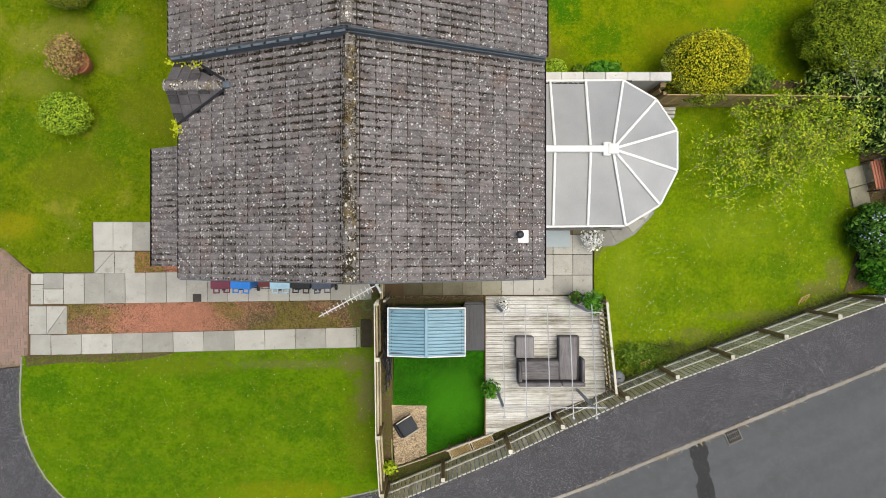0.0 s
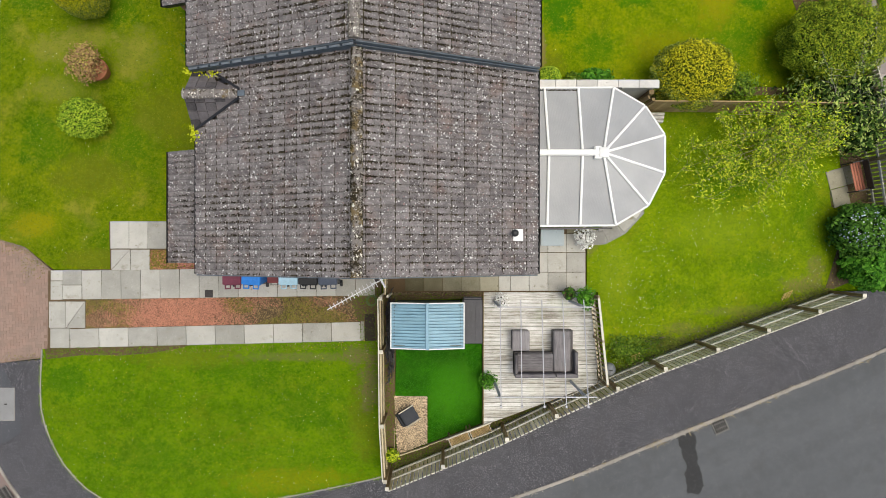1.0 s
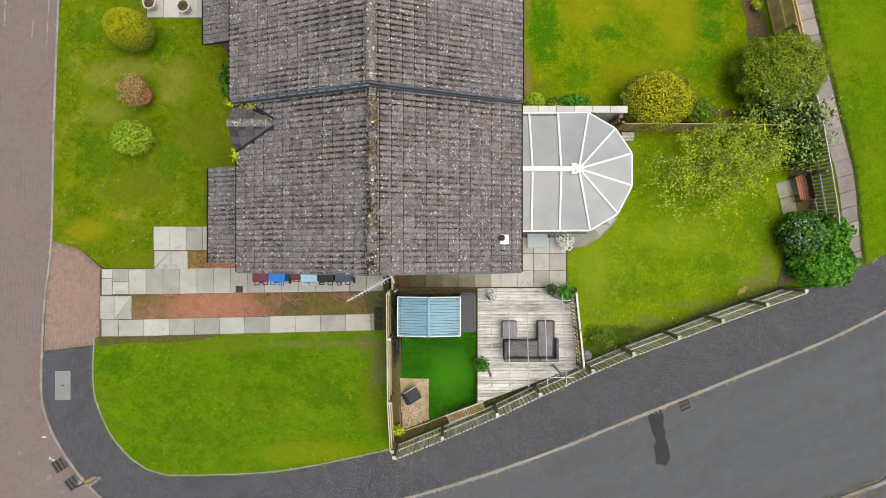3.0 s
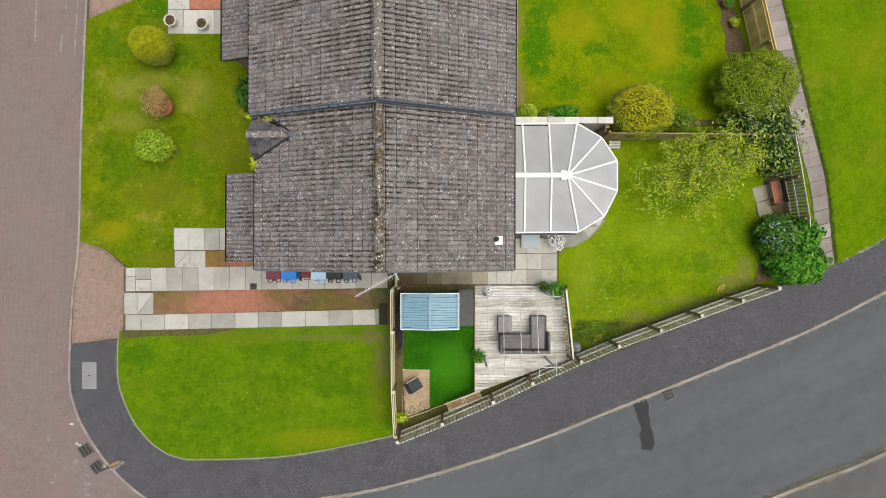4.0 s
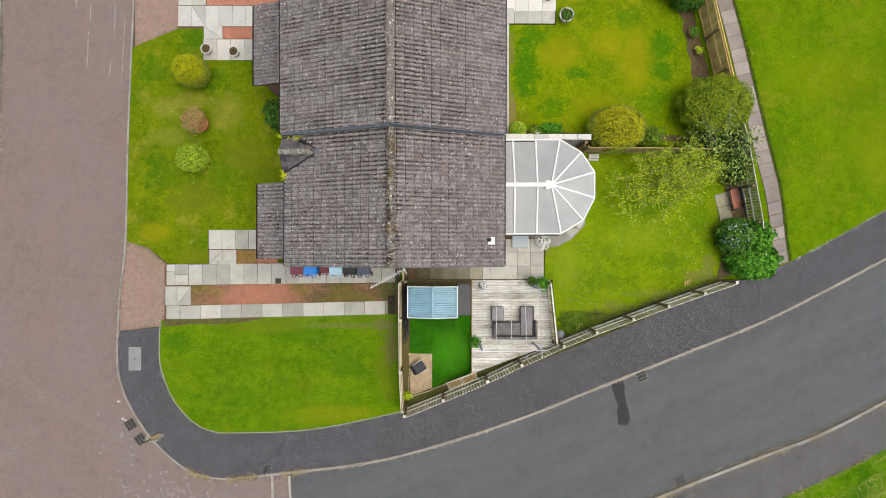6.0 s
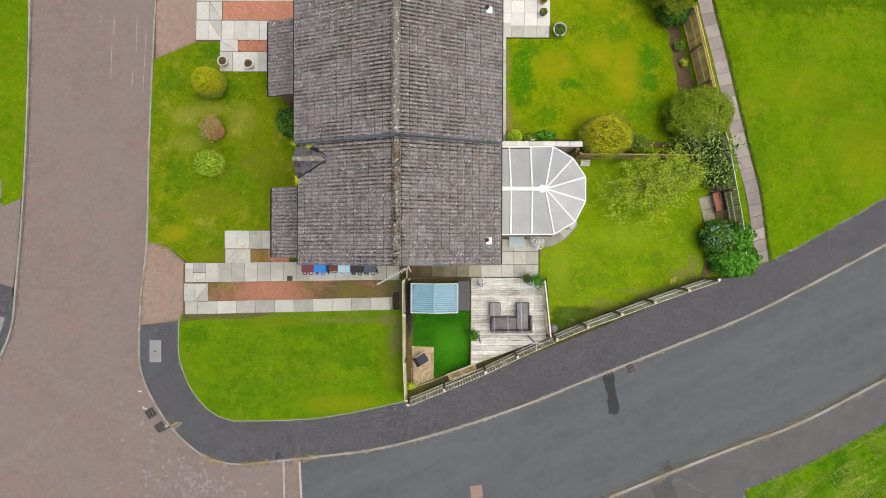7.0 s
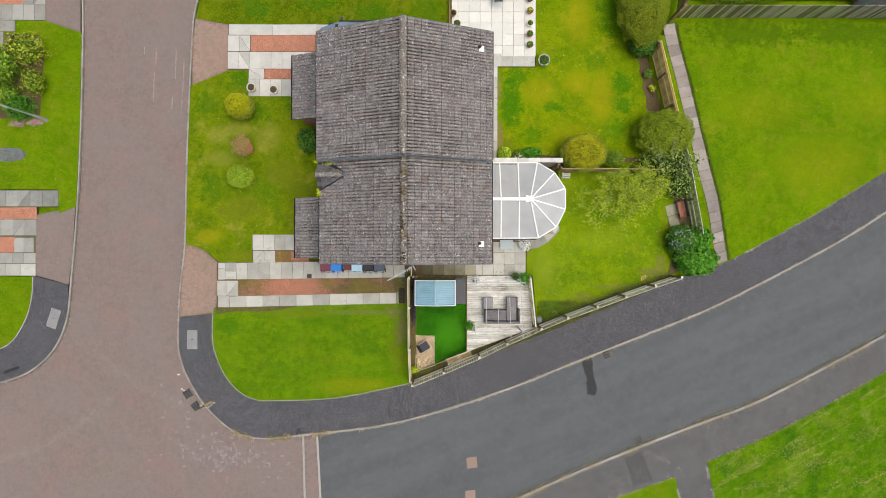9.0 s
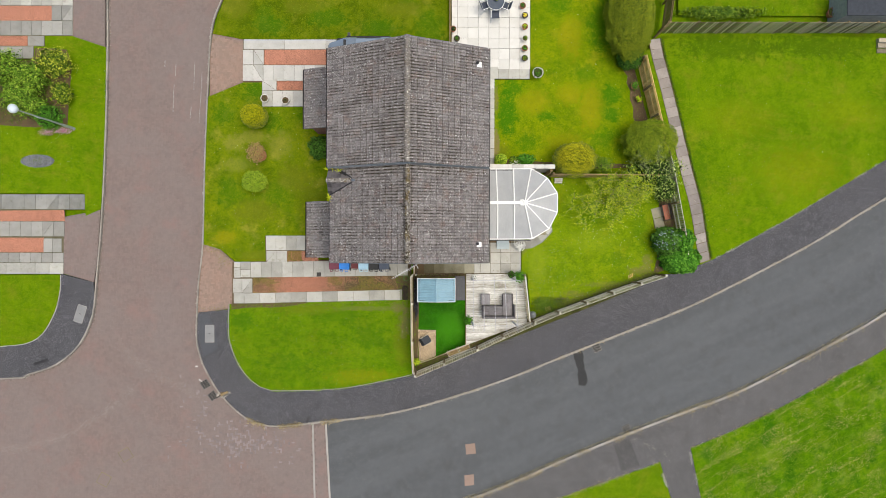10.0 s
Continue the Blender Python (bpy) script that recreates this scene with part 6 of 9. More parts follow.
# ---- garden seating ----
M["rattan"] = wood("grey_rattan", (0.05, 0.047, 0.048), (0.13, 0.12, 0.12), "x", 3.0, 0.7)
M["cushion"] = wood("grey_striped_cushion", (0.07, 0.063, 0.066), (0.33, 0.31, 0.31), "x", 2.0, 0.9)
M["cushion_y"] = wood("grey_striped_cushion_lengthwise", (0.07, 0.063, 0.066), (0.33, 0.31, 0.31), "y", 2.0, 0.9)
sofa = thing("corner_sofa", "grey rattan corner sofa with striped grey cushions", "sofa", pose(0, 0, DECK_Z))
part("base", boxes((2.24, 4.12, -4.02, -3.32, 0.01, 0.3), (3.47, 4.1, -3.32, -2.62, 0.05, 0.3), bevel=0.015), M["rattan"], sofa)
part("seat_cushion", boxes((2.34, 3.46, -3.9, -3.34, 0.3, 0.43), bevel=0.03), M["cushion"], sofa)
part("chaise_cushion", boxes((3.47, 4.0, -3.9, -2.62, 0.3, 0.45), bevel=0.03), M["cushion_y"], sofa)
part("backrest", boxes((2.24, 3.5, -4.06, -3.94, 0.05, 0.66), bevel=0.02), M["cushion"], sofa)
part("backrest", boxes((3.52, 4.2, -4.06, -3.94, 0.05, 0.66), bevel=0.02), M["cushion"], sofa)
part("armrest", boxes((2.24, 2.34, -3.94, -3.34, 0.05, 0.62), bevel=0.02), M["cushion_y"], sofa)
part("armrest", boxes((4.1, 4.2, -3.94, -3.26, 0.05, 0.62), bevel=0.02), M["cushion_y"], sofa)
otto = thing("footstool", "square grey rattan footstool with a striped cushion", "footstool", pose(2.45, -2.94, DECK_Z))
part("base", boxes((-0.27, 0.26, -0.31, 0.31, 0.04, 0.3), bevel=0.015), M["rattan"], otto)
part("cushion", boxes((-0.27, 0.27, -0.32, 0.32, 0.3, 0.42), bevel=0.03), M["cushion_y"], otto)

# ---- metal shed and storage box ----
q = random_in([(-1.75, -1.46), (1.25, -1.43), (1.25, -1.62), (-1.6, -1.68)], 1500, rng)
tagged(stones("shed_litter", on_ground(q, 0.03), (0.008, 0.026), M["litter"], None, rng, 0.5), "brown leaf litter and pebbles behind the shed", "litter", kind="stuff")
shed = thing("metal_shed", "pale blue ribbed metal garden shed with white trim", "shed", pose(-0.46, -2.32, -0.08))
M["shed_blue"] = plain("pale_blue_sheet_metal", (0.2, 0.35, 0.44), 0.45, 0.12, 3)
M["shed_wall"] = plain("green_sheet_metal", (0.07, 0.1, 0.09), 0.5, 0.15, 3)
for s in (-1, 1):
    bm = bmesh.new()
    n = 14
    pr = []
    for j in range(n):
        y0 = -0.66 + 1.32 * j / n
        pr += [(y0, 0), (y0 + 0.045, 0), (y0 + 0.056, -0.05), (y0 + 0.08, -0.05), (y0 + 0.09, 0)]
    va = [bm.verts.new((s * 1.07, yy, 1.72 + hh)) for yy, hh in pr]
    vb = [bm.verts.new((0.0, yy, 1.93 + hh)) for yy, hh in pr]
    for j in range(len(pr) - 1):
        bm.faces.new((va[j], va[j + 1], vb[j + 1], vb[j]))
    bmesh.ops.recalc_face_normals(bm, faces=bm.faces[:])
    bmesh.ops.solidify(bm, geom=bm.faces[:], thickness=0.004)
    part("roof_sheet", bm, M["shed_blue"], shed)
    part("eaves_trim", boxes((s * 1.08 - 0.015, s * 1.08 + 0.015, -0.68, 0.68, 1.66, 1.755)), M["upvc"], shed)
    for yy in (-0.67, 0.67):
        part("verge_trim", bar(bmesh.new(), (s * 1.08, yy, 1.72), (0, yy, 1.93), 0.03, 0.07), M["upvc"], shed)
part("ridge_cap", boxes((-0.05, 0.05, -0.68, 0.68, 1.935, 1.975), bevel=0.012), M["shed_blue"], shed)
for a6 in ((-1.0, 1.0, -0.6, -0.57, 0, 1.75), (-1.0, 1.0, 0.57, 0.6, 0, 1.75), (-1.0, -0.97, -0.57, 0.57, 0, 1.7), (0.97, 1.0, -0.57, 0.57, 0, 1.7)):
    part("wall_sheet", boxes(a6), M["shed_wall"], shed)
store = thing("storage_box", "dark grey plastic garden storage box", "storage box", pose(0.91, -2.28, -0.05))
M["plastic"] = plain("dark_grey_plastic", (0.055, 0.055, 0.062), 0.5, 0.15)
part("body", boxes((-0.28, 0.27, -0.64, 0.64, 0, 0.98), bevel=0.02), M["plastic"], store)
lid = part("lid", boxes((-0.3, 0.3, -0.68, 0.68, 0.98, 1.06), bevel=0.02), M["plastic"], store)
for i in range(5):
    part("lid_rib", boxes((-0.25 + i * 0.11, -0.19 + i * 0.11, -0.6, 0.6, 1.06, 1.072), bevel=0.004), M["plastic"], lid)
part("hinge_box", boxes((-0.28, 0.28, 0.64, 0.74, 0.7, 1.0), bevel=0.02), M["plastic"], store)

# ---- artificial lawn, gravel and fire bowl ----
TURF = [(-1.5, -2.9), (1.27, -2.9), (1.27, -5.8), (-0.5, -6.5), (-0.5, -4.86), (-1.55, -4.84)]
tagged(sheet("artificial_lawn", TURF, M["turf"], 0.03), "deep green artificial turf", "lawn", kind="structure")
q = random_in(TURF, 9000, rng)
blades("turf_pile", on_ground(q, 0.03), 0.05, 0.016, leaf_material("turf_blade", (0.028, 0.145, 0.005), (0.042, 0.19, 0.008), (0.06, 0.24, 0.012)), None, rng)
tagged(bpy.data.objects["turf_pile"], "short artificial grass pile", "grass", kind="stuff")
GRAVEL = [(-1.58, -4.84), (-0.52, -4.86), (-0.53, -6.5), (-1.52, -6.88)]
tagged(sheet("gravel_bed", GRAVEL, M["slab_tan"], 0.03), "tan pebble bed edged with timber", "gravel", kind="structure")
tagged(stones("pebbles", on_ground(random_in(GRAVEL, 11000, rng), 0.03), (0.012, 0.026), M["tan_chip"], None, rng), "mixed tan and white pebbles", "gravel", kind="stuff")
edge = thing("timber_edging", "weathered timber edging round the pebble bed", "edging", kind="structure")
for a, b in (((-1.62, -2.95), (-1.6, -6.9)), ((-1.58, -6.95), (-0.5, -6.58)), ((-0.5, -6.55), (1.27, -5.87))):
    part("board", bar(bmesh.new(), (*a, gz(*a) + 0.05), (*b, gz(*b) + 0.05), 0.03, 0.14), M["fence"], edge)
fire = thing("cold_frame", "low black box with pale timber sides and sloping lid", "cold frame", pose(-1.13, -5.46, gz(-1.13, -5.46) + 0.03, 0, 0, 31))
M["black_panel"] = plain("black_glazed_panel", (0.016, 0.02, 0.028), 0.6, 0.2)
part("body", boxes((-0.3, 0.26, -0.23, 0.23, 0, 0.3), bevel=0.01), M["black_panel"], fire)
part("lid", bar(bmesh.new(), (-0.16, 0, 0.42), (0.31, 0, 0.34), 0.44, 0.025, 0.006), M["black_panel"], fire, "glossy blue-black lid")
part("front_panel", bar(bmesh.new(), (-0.17, 0, 0.42), (-0.36, 0, 0.1), 0.44, 0.025, 0.006), M["black_panel"], fire)
for s in (-1, 1):
    part("side_rail", bar(bmesh.new(), (-0.2, s * 0.25, 0.4), (0.34, s * 0.25, 0.34), 0.035, 0.05, 0.006), M["fence_pale"], fire)
# two low lattice benches by the fence
lat = wood("wicker_lattice", (0.26, 0.17, 0.07), (0.48, 0.35, 0.17), "x")
for cx, cy in ((0.52, -6.14), (1.2, -5.88)):
    tr = thing("lattice_bench", "low golden timber bench with a lattice top", "bench", pose(cx, cy, gz(cx, cy), 0, 0, 21), "lattice benches by the fence")
    part("back_rail", boxes((-0.4, 0.4, 0.1, 0.15, 0.62, 0.68), bevel=0.006), M["fence_pale"], tr)
    for x in (-0.33, 0.33):
        part("end_rail", bar(bmesh.new(), (x, -0.18, 0.53), (x, 0.1, 0.65), 0.025, 0.03, 0.004), M["fence_pale"], tr)
    part("front_rail", boxes((-0.36, 0.36, -0.22, -0.18, 0.5, 0.55), bevel=0.006), M["fence_pale"], tr)
    bm = bmesh.new()
    for i in range(12):
        x0 = -0.33 + i * 0.06
        for s in (-1, 1):
            bar(bm, (min(max(x0 - s * 0.1, -0.33), 0.33), -0.18, 0.53 - 0.005 * s), (min(max(x0 + s * 0.1, -0.33), 0.33), 0.1, 0.645 - 0.005 * s), 0.018, 0.008)
    part("lattice_top", bm, lat, tr)
    for x in (-0.31, 0.31):
        part("leg", boxes((x - 0.025, x + 0.025, 0.1, 0.145, 0, 0.62)), M["fence_brown"], tr)
        part("leg", boxes((x - 0.025, x + 0.025, -0.22, -0.18, 0, 0.5)), M["fence_brown"], tr)

# black netting heaped between fence and shed
r = np.random.default_rng(9)
bm = bmesh.new()
for i in range(120):
    x, yy = -1.68 + r.normal(0, 0.06), -1.8 - 2.1 * r.random()
    p = Vector((x, yy, 0.05 + 0.3 * r.random()))
    for j in range(4):
        p2 = p + Vector((r.normal(0, 0.06), r.normal(0, 0.12), r.normal(0.02, 0.08)))
        p2.z = max(p2.z, 0.02)
        p2.x = min(max(p2.x, -1.8), -1.56)
        bar(bm, p, p2, 0.028, 0.02)
        p = p2
nt = part("garden_netting", bm, M["gutter"], None)
tagged(nt, "heap of tangled black netting and pipe", "netting")
pad = thing("rubber_mat", "dark worn mat at the end of the slab path", "mat", pose(-2.36, -2.59, gz(-2.36, -2.59) + 0.02))
part("mat", boxes((-0.16, 0.16, -0.43, 0.43, 0, 0.04), bevel=0.006), plain("worn_brown_mat", (0.035, 0.026, 0.018), 0.9, 0.3), pad)
hose = thing("garden_hose", "coiled green garden hose on the ground", "hose", pose(-2.3, -1.72, gz(-2.3, -1.7) + 0.03))
bm = bmesh.new()
for k2 in range(3):
    for i in range(20):
        a0, a1 = 6.283 * i / 20, 6.283 * (i + 1) / 20
        rr = 0.19 - 0.03 * k2
        tube(bm, (rr * math.cos(a0), rr * math.sin(a0), 0.02 * k2), (rr * math.cos(a1), rr * math.sin(a1), 0.02 * k2), 0.012, n=5, caps=False)
part("coil", bm, plain("green_hose", (0.08, 0.14, 0.04), 0.5, 0.2), hose)


# ---- wheelie bins along the gable ----
def wheelie_bin(label, x, y, rz, body, s=1.0):
    b = thing("wheelie_bin", label, "bin", pose(x, y, 0.03, 0, 0, rz), "wheelie bins by the gable")
    m = plain("bin_plastic", body, 0.45, 0.15)
    bm = bmesh.new()
    low = [bm.verts.new(p) for p in ((-0.22, -0.2, 0.05), (0.22, -0.2, 0.05), (0.22, 0.26, 0.05), (-0.22, 0.26, 0.05))]
    top = [bm.verts.new(p) for p in ((-0.28, -0.27, 0.96), (0.28, -0.27, 0.96), (0.28, 0.3, 0.96), (-0.28, 0.3, 0.96))]
    bm.faces.new(low[::-1])
    bm.faces.new(top)
    for i in range(4):
        bm.faces.new((low[i], low[(i + 1) % 4], top[(i + 1) % 4], top[i]))
    bmesh.ops.bevel(bm, geom=bm.edges[:], offset=0.02, segments=1, affect="EDGES")
    part("body", bm, m, b)
    lid = part("lid", bar(bmesh.new(), (0, -0.25, 1.02), (0, 0.34, 0.985), 0.58, 0.06, 0.02), m, b)
    part("lid_ridge", boxes((-0.18, 0.18, -0.1, 0.2, 1.03, 1.045), bevel=0.006), m, lid)
    for sx in (-1, 1):
        w = part("wheel", tube(bmesh.new(), (sx * 0.22, -0.27, 0.1), (sx * 0.28, -0.27, 0.1), 0.1, n=14), M["gutter"], b)
        part("handle_bracket", boxes((sx * 0.15 - 0.09, sx * 0.15 - 0.065, -0.38, -0.26, 0.93, 0.97), (sx * 0.15 + 0.065, sx * 0.15 + 0.09, -0.38, -0.26, 0.93, 0.97), (sx * 0.15 - 0.09, sx * 0.15 + 0.09, -0.39, -0.355, 0.93, 0.97)), m, b)
    part("axle", tube(bmesh.new(), (-0.22, -0.27, 0.1), (0.22, -0.27, 0.1), 0.015, n=8), M["iron"], b)
    return b


for lab, x, col, rz in (("maroon plastic wheelie bin", -6.46, (0.15, 0.03, 0.055), 2), ("bright blue plastic wheelie bin", -5.87, (0.02, 0.2, 0.62), -3), ("pale blue plastic wheelie bin", -4.74, (0.36, 0.55, 0.66), 1), ("black plastic wheelie bin", -4.13, (0.012, 0.012, 0.014), -2), ("slate blue plastic wheelie bin", -3.53, (0.06, 0.075, 0.11), 3)):
    wheelie_bin(lab, x, -0.9, rz, col)
rb = thing("recycling_caddy", "small dark red recycling caddy by the gable", "bin", pose(-5.31, -0.92, 0.03))
part("body", boxes((-0.2, 0.2, -0.2, 0.2, 0, 0.5), bevel=0.03), plain("red_plastic", (0.28, 0.04, 0.035), 0.5, 0.2), rb)
part("lid", boxes((-0.21, 0.21, -0.21, 0.21, 0.5, 0.55), bevel=0.02), plain("dark_red_plastic", (0.16, 0.03, 0.03), 0.5, 0.2), rb)
part("handle", boxes((-0.12, -0.1, -0.27, -0.2, 0.45, 0.48), (0.1, 0.12, -0.27, -0.2, 0.45, 0.48), (-0.12, 0.12, -0.28, -0.26, 0.45, 0.48)), M["gutter"], rb)
gly = thing("drain_grate", "dark square drain grate in the slab path", "drain", pose(-7.55, -1.5, 0.045))
part("grate", boxes((-0.13, 0.13, -0.12, 0.12, 0, 0.012), bevel=0.003), M["iron"], gly)
for i in range(5):
    part("bar", boxes((-0.11, 0.11, -0.1 + i * 0.045, -0.08 + i * 0.045, 0.012, 0.018)), M["iron"], gly)

# small wooden trellis frames leaning in the grass by the fence
for cx, cy, rz in ((11.42, -1.72, 24), (6.35, -3.72, 24)):
    fr = thing("small_trellis", "small pale wooden trellis frame by the fence", "trellis", pose(cx, cy, gz(cx, cy) + 0.02, -35, 0, rz), "trellis frames by the fence")
    for x in (-0.12, 0.0, 0.12):
        part("upright", boxes((x - 0.012, x + 0.012, -0.01, 0.01, 0, 0.5)), M["fence_gold"], fr)
    for z in (0.12, 0.28, 0.44):
        part("crossbar", boxes((-0.16, 0.16, 0.01, 0.024, z - 0.012, z + 0.012)), M["fence_gold"], fr)

# ---- kettle barbecue, bench, pots ----
bbq = thing("kettle_barbecue", "grey domed kettle barbecue in the corner bed", "barbecue", pose(5.28, -3.88, gz(5.28, -3.88)) @ Matrix.Diagonal((0.78, 0.78, 0.85, 1)))
part("bowl", lathe(bmesh.new(), [(0.05, 0.5), (0.17, 0.54), (0.25, 0.64), (0.27, 0.74)], 20), plain("brown_enamel", (0.09, 0.05, 0.04), 0.4, 0.2), bbq, smooth=True)
part("dome_lid", lathe(bmesh.new(), [(0.275, 0.74), (0.26, 0.84), (0.19, 0.94), (0.08, 0.99), (0.02, 1.0)], 20), plain("grey_enamel", (0.15, 0.16, 0.17), 0.3, 0.2), bbq, smooth=True)
part("lid_handle", boxes((-0.07, 0.07, -0.015, 0.015, 1.0, 1.04), bevel=0.006), M["iron"], bbq)
for i in range(3):
    a0 = 2.1 * i
    part("leg", tube(bmesh.new(), (0.14 * math.cos(a0), 0.14 * math.sin(a0), 0.56), (0.27 * math.cos(a0), 0.27 * math.sin(a0), 0.0), 0.014, n=6), M["iron"], bbq)

bench = thing("garden_bench", "reddish wooden garden bench with dark iron back", "bench", pose(13.3, 2.28, gz(13.3, 2.28) + 0.05, 0, 0, 102) @ Matrix.Diagonal((0.8, 0.85, 0.9, 1)))
red_wood = wood("red_stained_timber", (0.22, 0.07, 0.04), (0.42, 0.16, 0.1), "y")
for i in range(4):
    part("seat_slat", boxes((-0.6, 0.6, -0.02 + i * 0.1 - 0.2, 0.06 + i * 0.1 - 0.2, 0.4, 0.43), bevel=0.006), red_wood, bench)
part("backrest", boxes((-0.6, 0.6, -0.27, -0.24, 0.5, 0.82), bevel=0.01), M["iron"], bench, "dark iron lattice back")
for sx in (-0.58, 0.58):
    part("end_frame", boxes((sx - 0.025, sx + 0.025, -0.27, -0.22, 0, 0.8), (sx - 0.025, sx + 0.025, 0.14, 0.19, 0, 0.62), (sx - 0.025, sx + 0.025, -0.25, 0.2, 0.34, 0.39), (sx - 0.025, sx + 0.025, -0.25, 0.2, 0.6, 0.64), bevel=0.005), M["iron"], bench)


def pot(name, label, x, y, z, r, h, mat, plant=None, seed=1, sides=18, leaf=0.06, n=260, ph=0.18, spread=1.0, group=""):
    """A hollow pot with soil, and a plant growing in it."""
    p = thing(name, label, "pot", pose(x, y, z), group)
    part("pot", lathe(bmesh.new(), [(r * 0.72, 0), (r, h * 0.9), (r * 1.1, h * 0.9), (r * 1.1, h), (r * 0.92, h), (r * 0.9, h * 0.86)], sides), mat, p)
    part("soil", tube(bmesh.new(), (0, 0, h * 0.83), (0, 0, h * 0.88), r * 0.88, n=sides), M["soil"], p)
    if plant:
        g2 = np.random.default_rng(seed)
        pts, d = crown_points((0, 0, h + ph * 0.4), (r * spread, r * spread, ph), n, g2, 0.3, 0.7, 2.5, -0.3)
        tagged(leaves("plant", pts, d + np.array((0, 0, 0.4)), leaf, plant, p, g2), kind="stuff")
    return p


# ---- plants ----
L = {
    "gold": leaf_material("golden_leaf", (0.04, 0.08, 0.005), (0.26, 0.28, 0.01), (0.58, 0.53, 0.02), 0.22),
    "gold_fine": leaf_material("fine_golden_leaf", (0.045, 0.08, 0.005), (0.33, 0.35, 0.01), (0.78, 0.7, 0.025), 0.2),
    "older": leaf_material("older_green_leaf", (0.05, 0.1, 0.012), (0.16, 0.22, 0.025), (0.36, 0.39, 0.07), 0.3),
    "gold_bright": leaf_material("bright_golden_leaf", (0.07, 0.115, 0.004), (0.3, 0.34, 0.007), (0.68, 0.6, 0.014), 0.4),
    "deep": leaf_material("deep_green_leaf", (0.014, 0.045, 0.005), (0.05, 0.135, 0.014), (0.12, 0.25, 0.03)),
    "conifer": leaf_material("conifer_leaf", (0.045, 0.095, 0.006), (0.165, 0.245, 0.011), (0.36, 0.42, 0.024), 0.25),
    "conifer_bright": leaf_material("bright_conifer_leaf", (0.07, 0.115, 0.007), (0.18, 0.235, 0.012), (0.3, 0.33, 0.02), 0.25),
    "fresh": leaf_material("fresh_leaf", (0.07, 0.16, 0.006), (0.26, 0.39, 0.013), (0.56, 0.6, 0.035), 0.3),
    "olive": leaf_material("dark_olive_leaf", (0.03, 0.055, 0.008), (0.085, 0.125, 0.015), (0.18, 0.21, 0.035)),
    "lime": leaf_material("lime_leaf", (0.1, 0.2, 0.008), (0.28, 0.4, 0.014), (0.48, 0.54, 0.035), 0.3),
    "lime_soft": leaf_material("soft_lime_leaf", (0.055, 0.14, 0.008), (0.24, 0.4, 0.02), (0.5, 0.62, 0.05), 0.2),
    "bright": leaf_material("bright_green_leaf", (0.02, 0.09, 0.006), (0.06, 0.2, 0.012), (0.14, 0.34, 0.03)),
    "red": leaf_material("bronze_leaf", (0.14, 0.1, 0.035), (0.4, 0.23, 0.12), (0.46, 0.4, 0.1)),
    "mid": leaf_material("green_leaf", (0.035, 0.085, 0.008), (0.11, 0.2, 0.015), (0.24, 0.33, 0.03)),
    "shade_green": leaf_material("shaded_leaf", (0.03, 0.07, 0.005), (0.07, 0.13, 0.012), (0.14, 0.21, 0.02)),
    "mid_dark": leaf_material("dull_green_leaf", (0.03, 0.08, 0.006), (0.1, 0.185, 0.014), (0.21, 0.31, 0.03)),
    "variegated": leaf_material("variegated_leaf", (0.12, 0.2, 0.01), (0.34, 0.42, 0.02), (0.65, 0.66, 0.08), 0.3),
    "leafy": leaf_material("glossy_green_leaf", (0.025, 0.065, 0.008), (0.11, 0.19, 0.022), (0.42, 0.5, 0.13), 0.15),
    "bed_green": leaf_material("bed_green_leaf", (0.05, 0.14, 0.008), (0.16, 0.31, 0.02), (0.34, 0.48, 0.05), 0.3),
    "yellow": leaf_material("yellow_flower", (0.6, 0.45, 0.02), (0.8, 0.65, 0.03), (0.85, 0.8, 0.2)),
    "pink": leaf_material("pink_flower", (0.4, 0.12, 0.22), (0.6, 0.3, 0.4), (0.75, 0.55, 0.6)),
    "white": leaf_material("white_flower", (0.5, 0.5, 0.45), (0.78, 0.78, 0.74), (0.88, 0.88, 0.86)),
    "blue": leaf_material("pale_blue_flower", (0.25, 0.3, 0.45), (0.45, 0.5, 0.6), (0.7, 0.72, 0.75)),
    # near-black leaves: shade inside crowns kept in the colour, also for dark pot plants
    "shade": leaf_material("shade_dark_leaf", (0.008, 0.02, 0.003), (0.018, 0.042, 0.006), (0.035, 0.07, 0.01)),
}


def g_at(x, y, h):
    return (x, y, gz(x, y) + h)


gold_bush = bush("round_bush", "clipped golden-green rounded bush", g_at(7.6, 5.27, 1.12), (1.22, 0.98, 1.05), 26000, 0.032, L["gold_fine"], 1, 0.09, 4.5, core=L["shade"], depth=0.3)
gb = np.random.default_rng(101)
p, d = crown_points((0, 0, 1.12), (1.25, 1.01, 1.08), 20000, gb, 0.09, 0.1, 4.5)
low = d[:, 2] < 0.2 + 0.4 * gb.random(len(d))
p[:, 2] = np.maximum(p[:, 2], 0.02)
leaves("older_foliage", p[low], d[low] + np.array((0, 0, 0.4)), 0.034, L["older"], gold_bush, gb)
bush("shrub", "small grey-green shrub beside the fence", g_at(9.4, 5.05, 0.5), (0.6, 0.5, 0.5), 1100, 0.06, L["mid"], 2, 0.3, depth=0.7)
bush("ball_bush", "small clipped lime-green ball bush", g_at(3.35, 5.35, 0.38), (0.38, 0.38, 0.4), 5200, 0.03, L["lime_soft"], 3, 0.04, core=L["shade"], depth=0.12)
bush("shrub", "leafy low plant with small white flowers", g_at(4.85, 5.4, 0.22), (0.5, 0.3, 0.25), 900, 0.09, L["bright"], 4, 0.3)
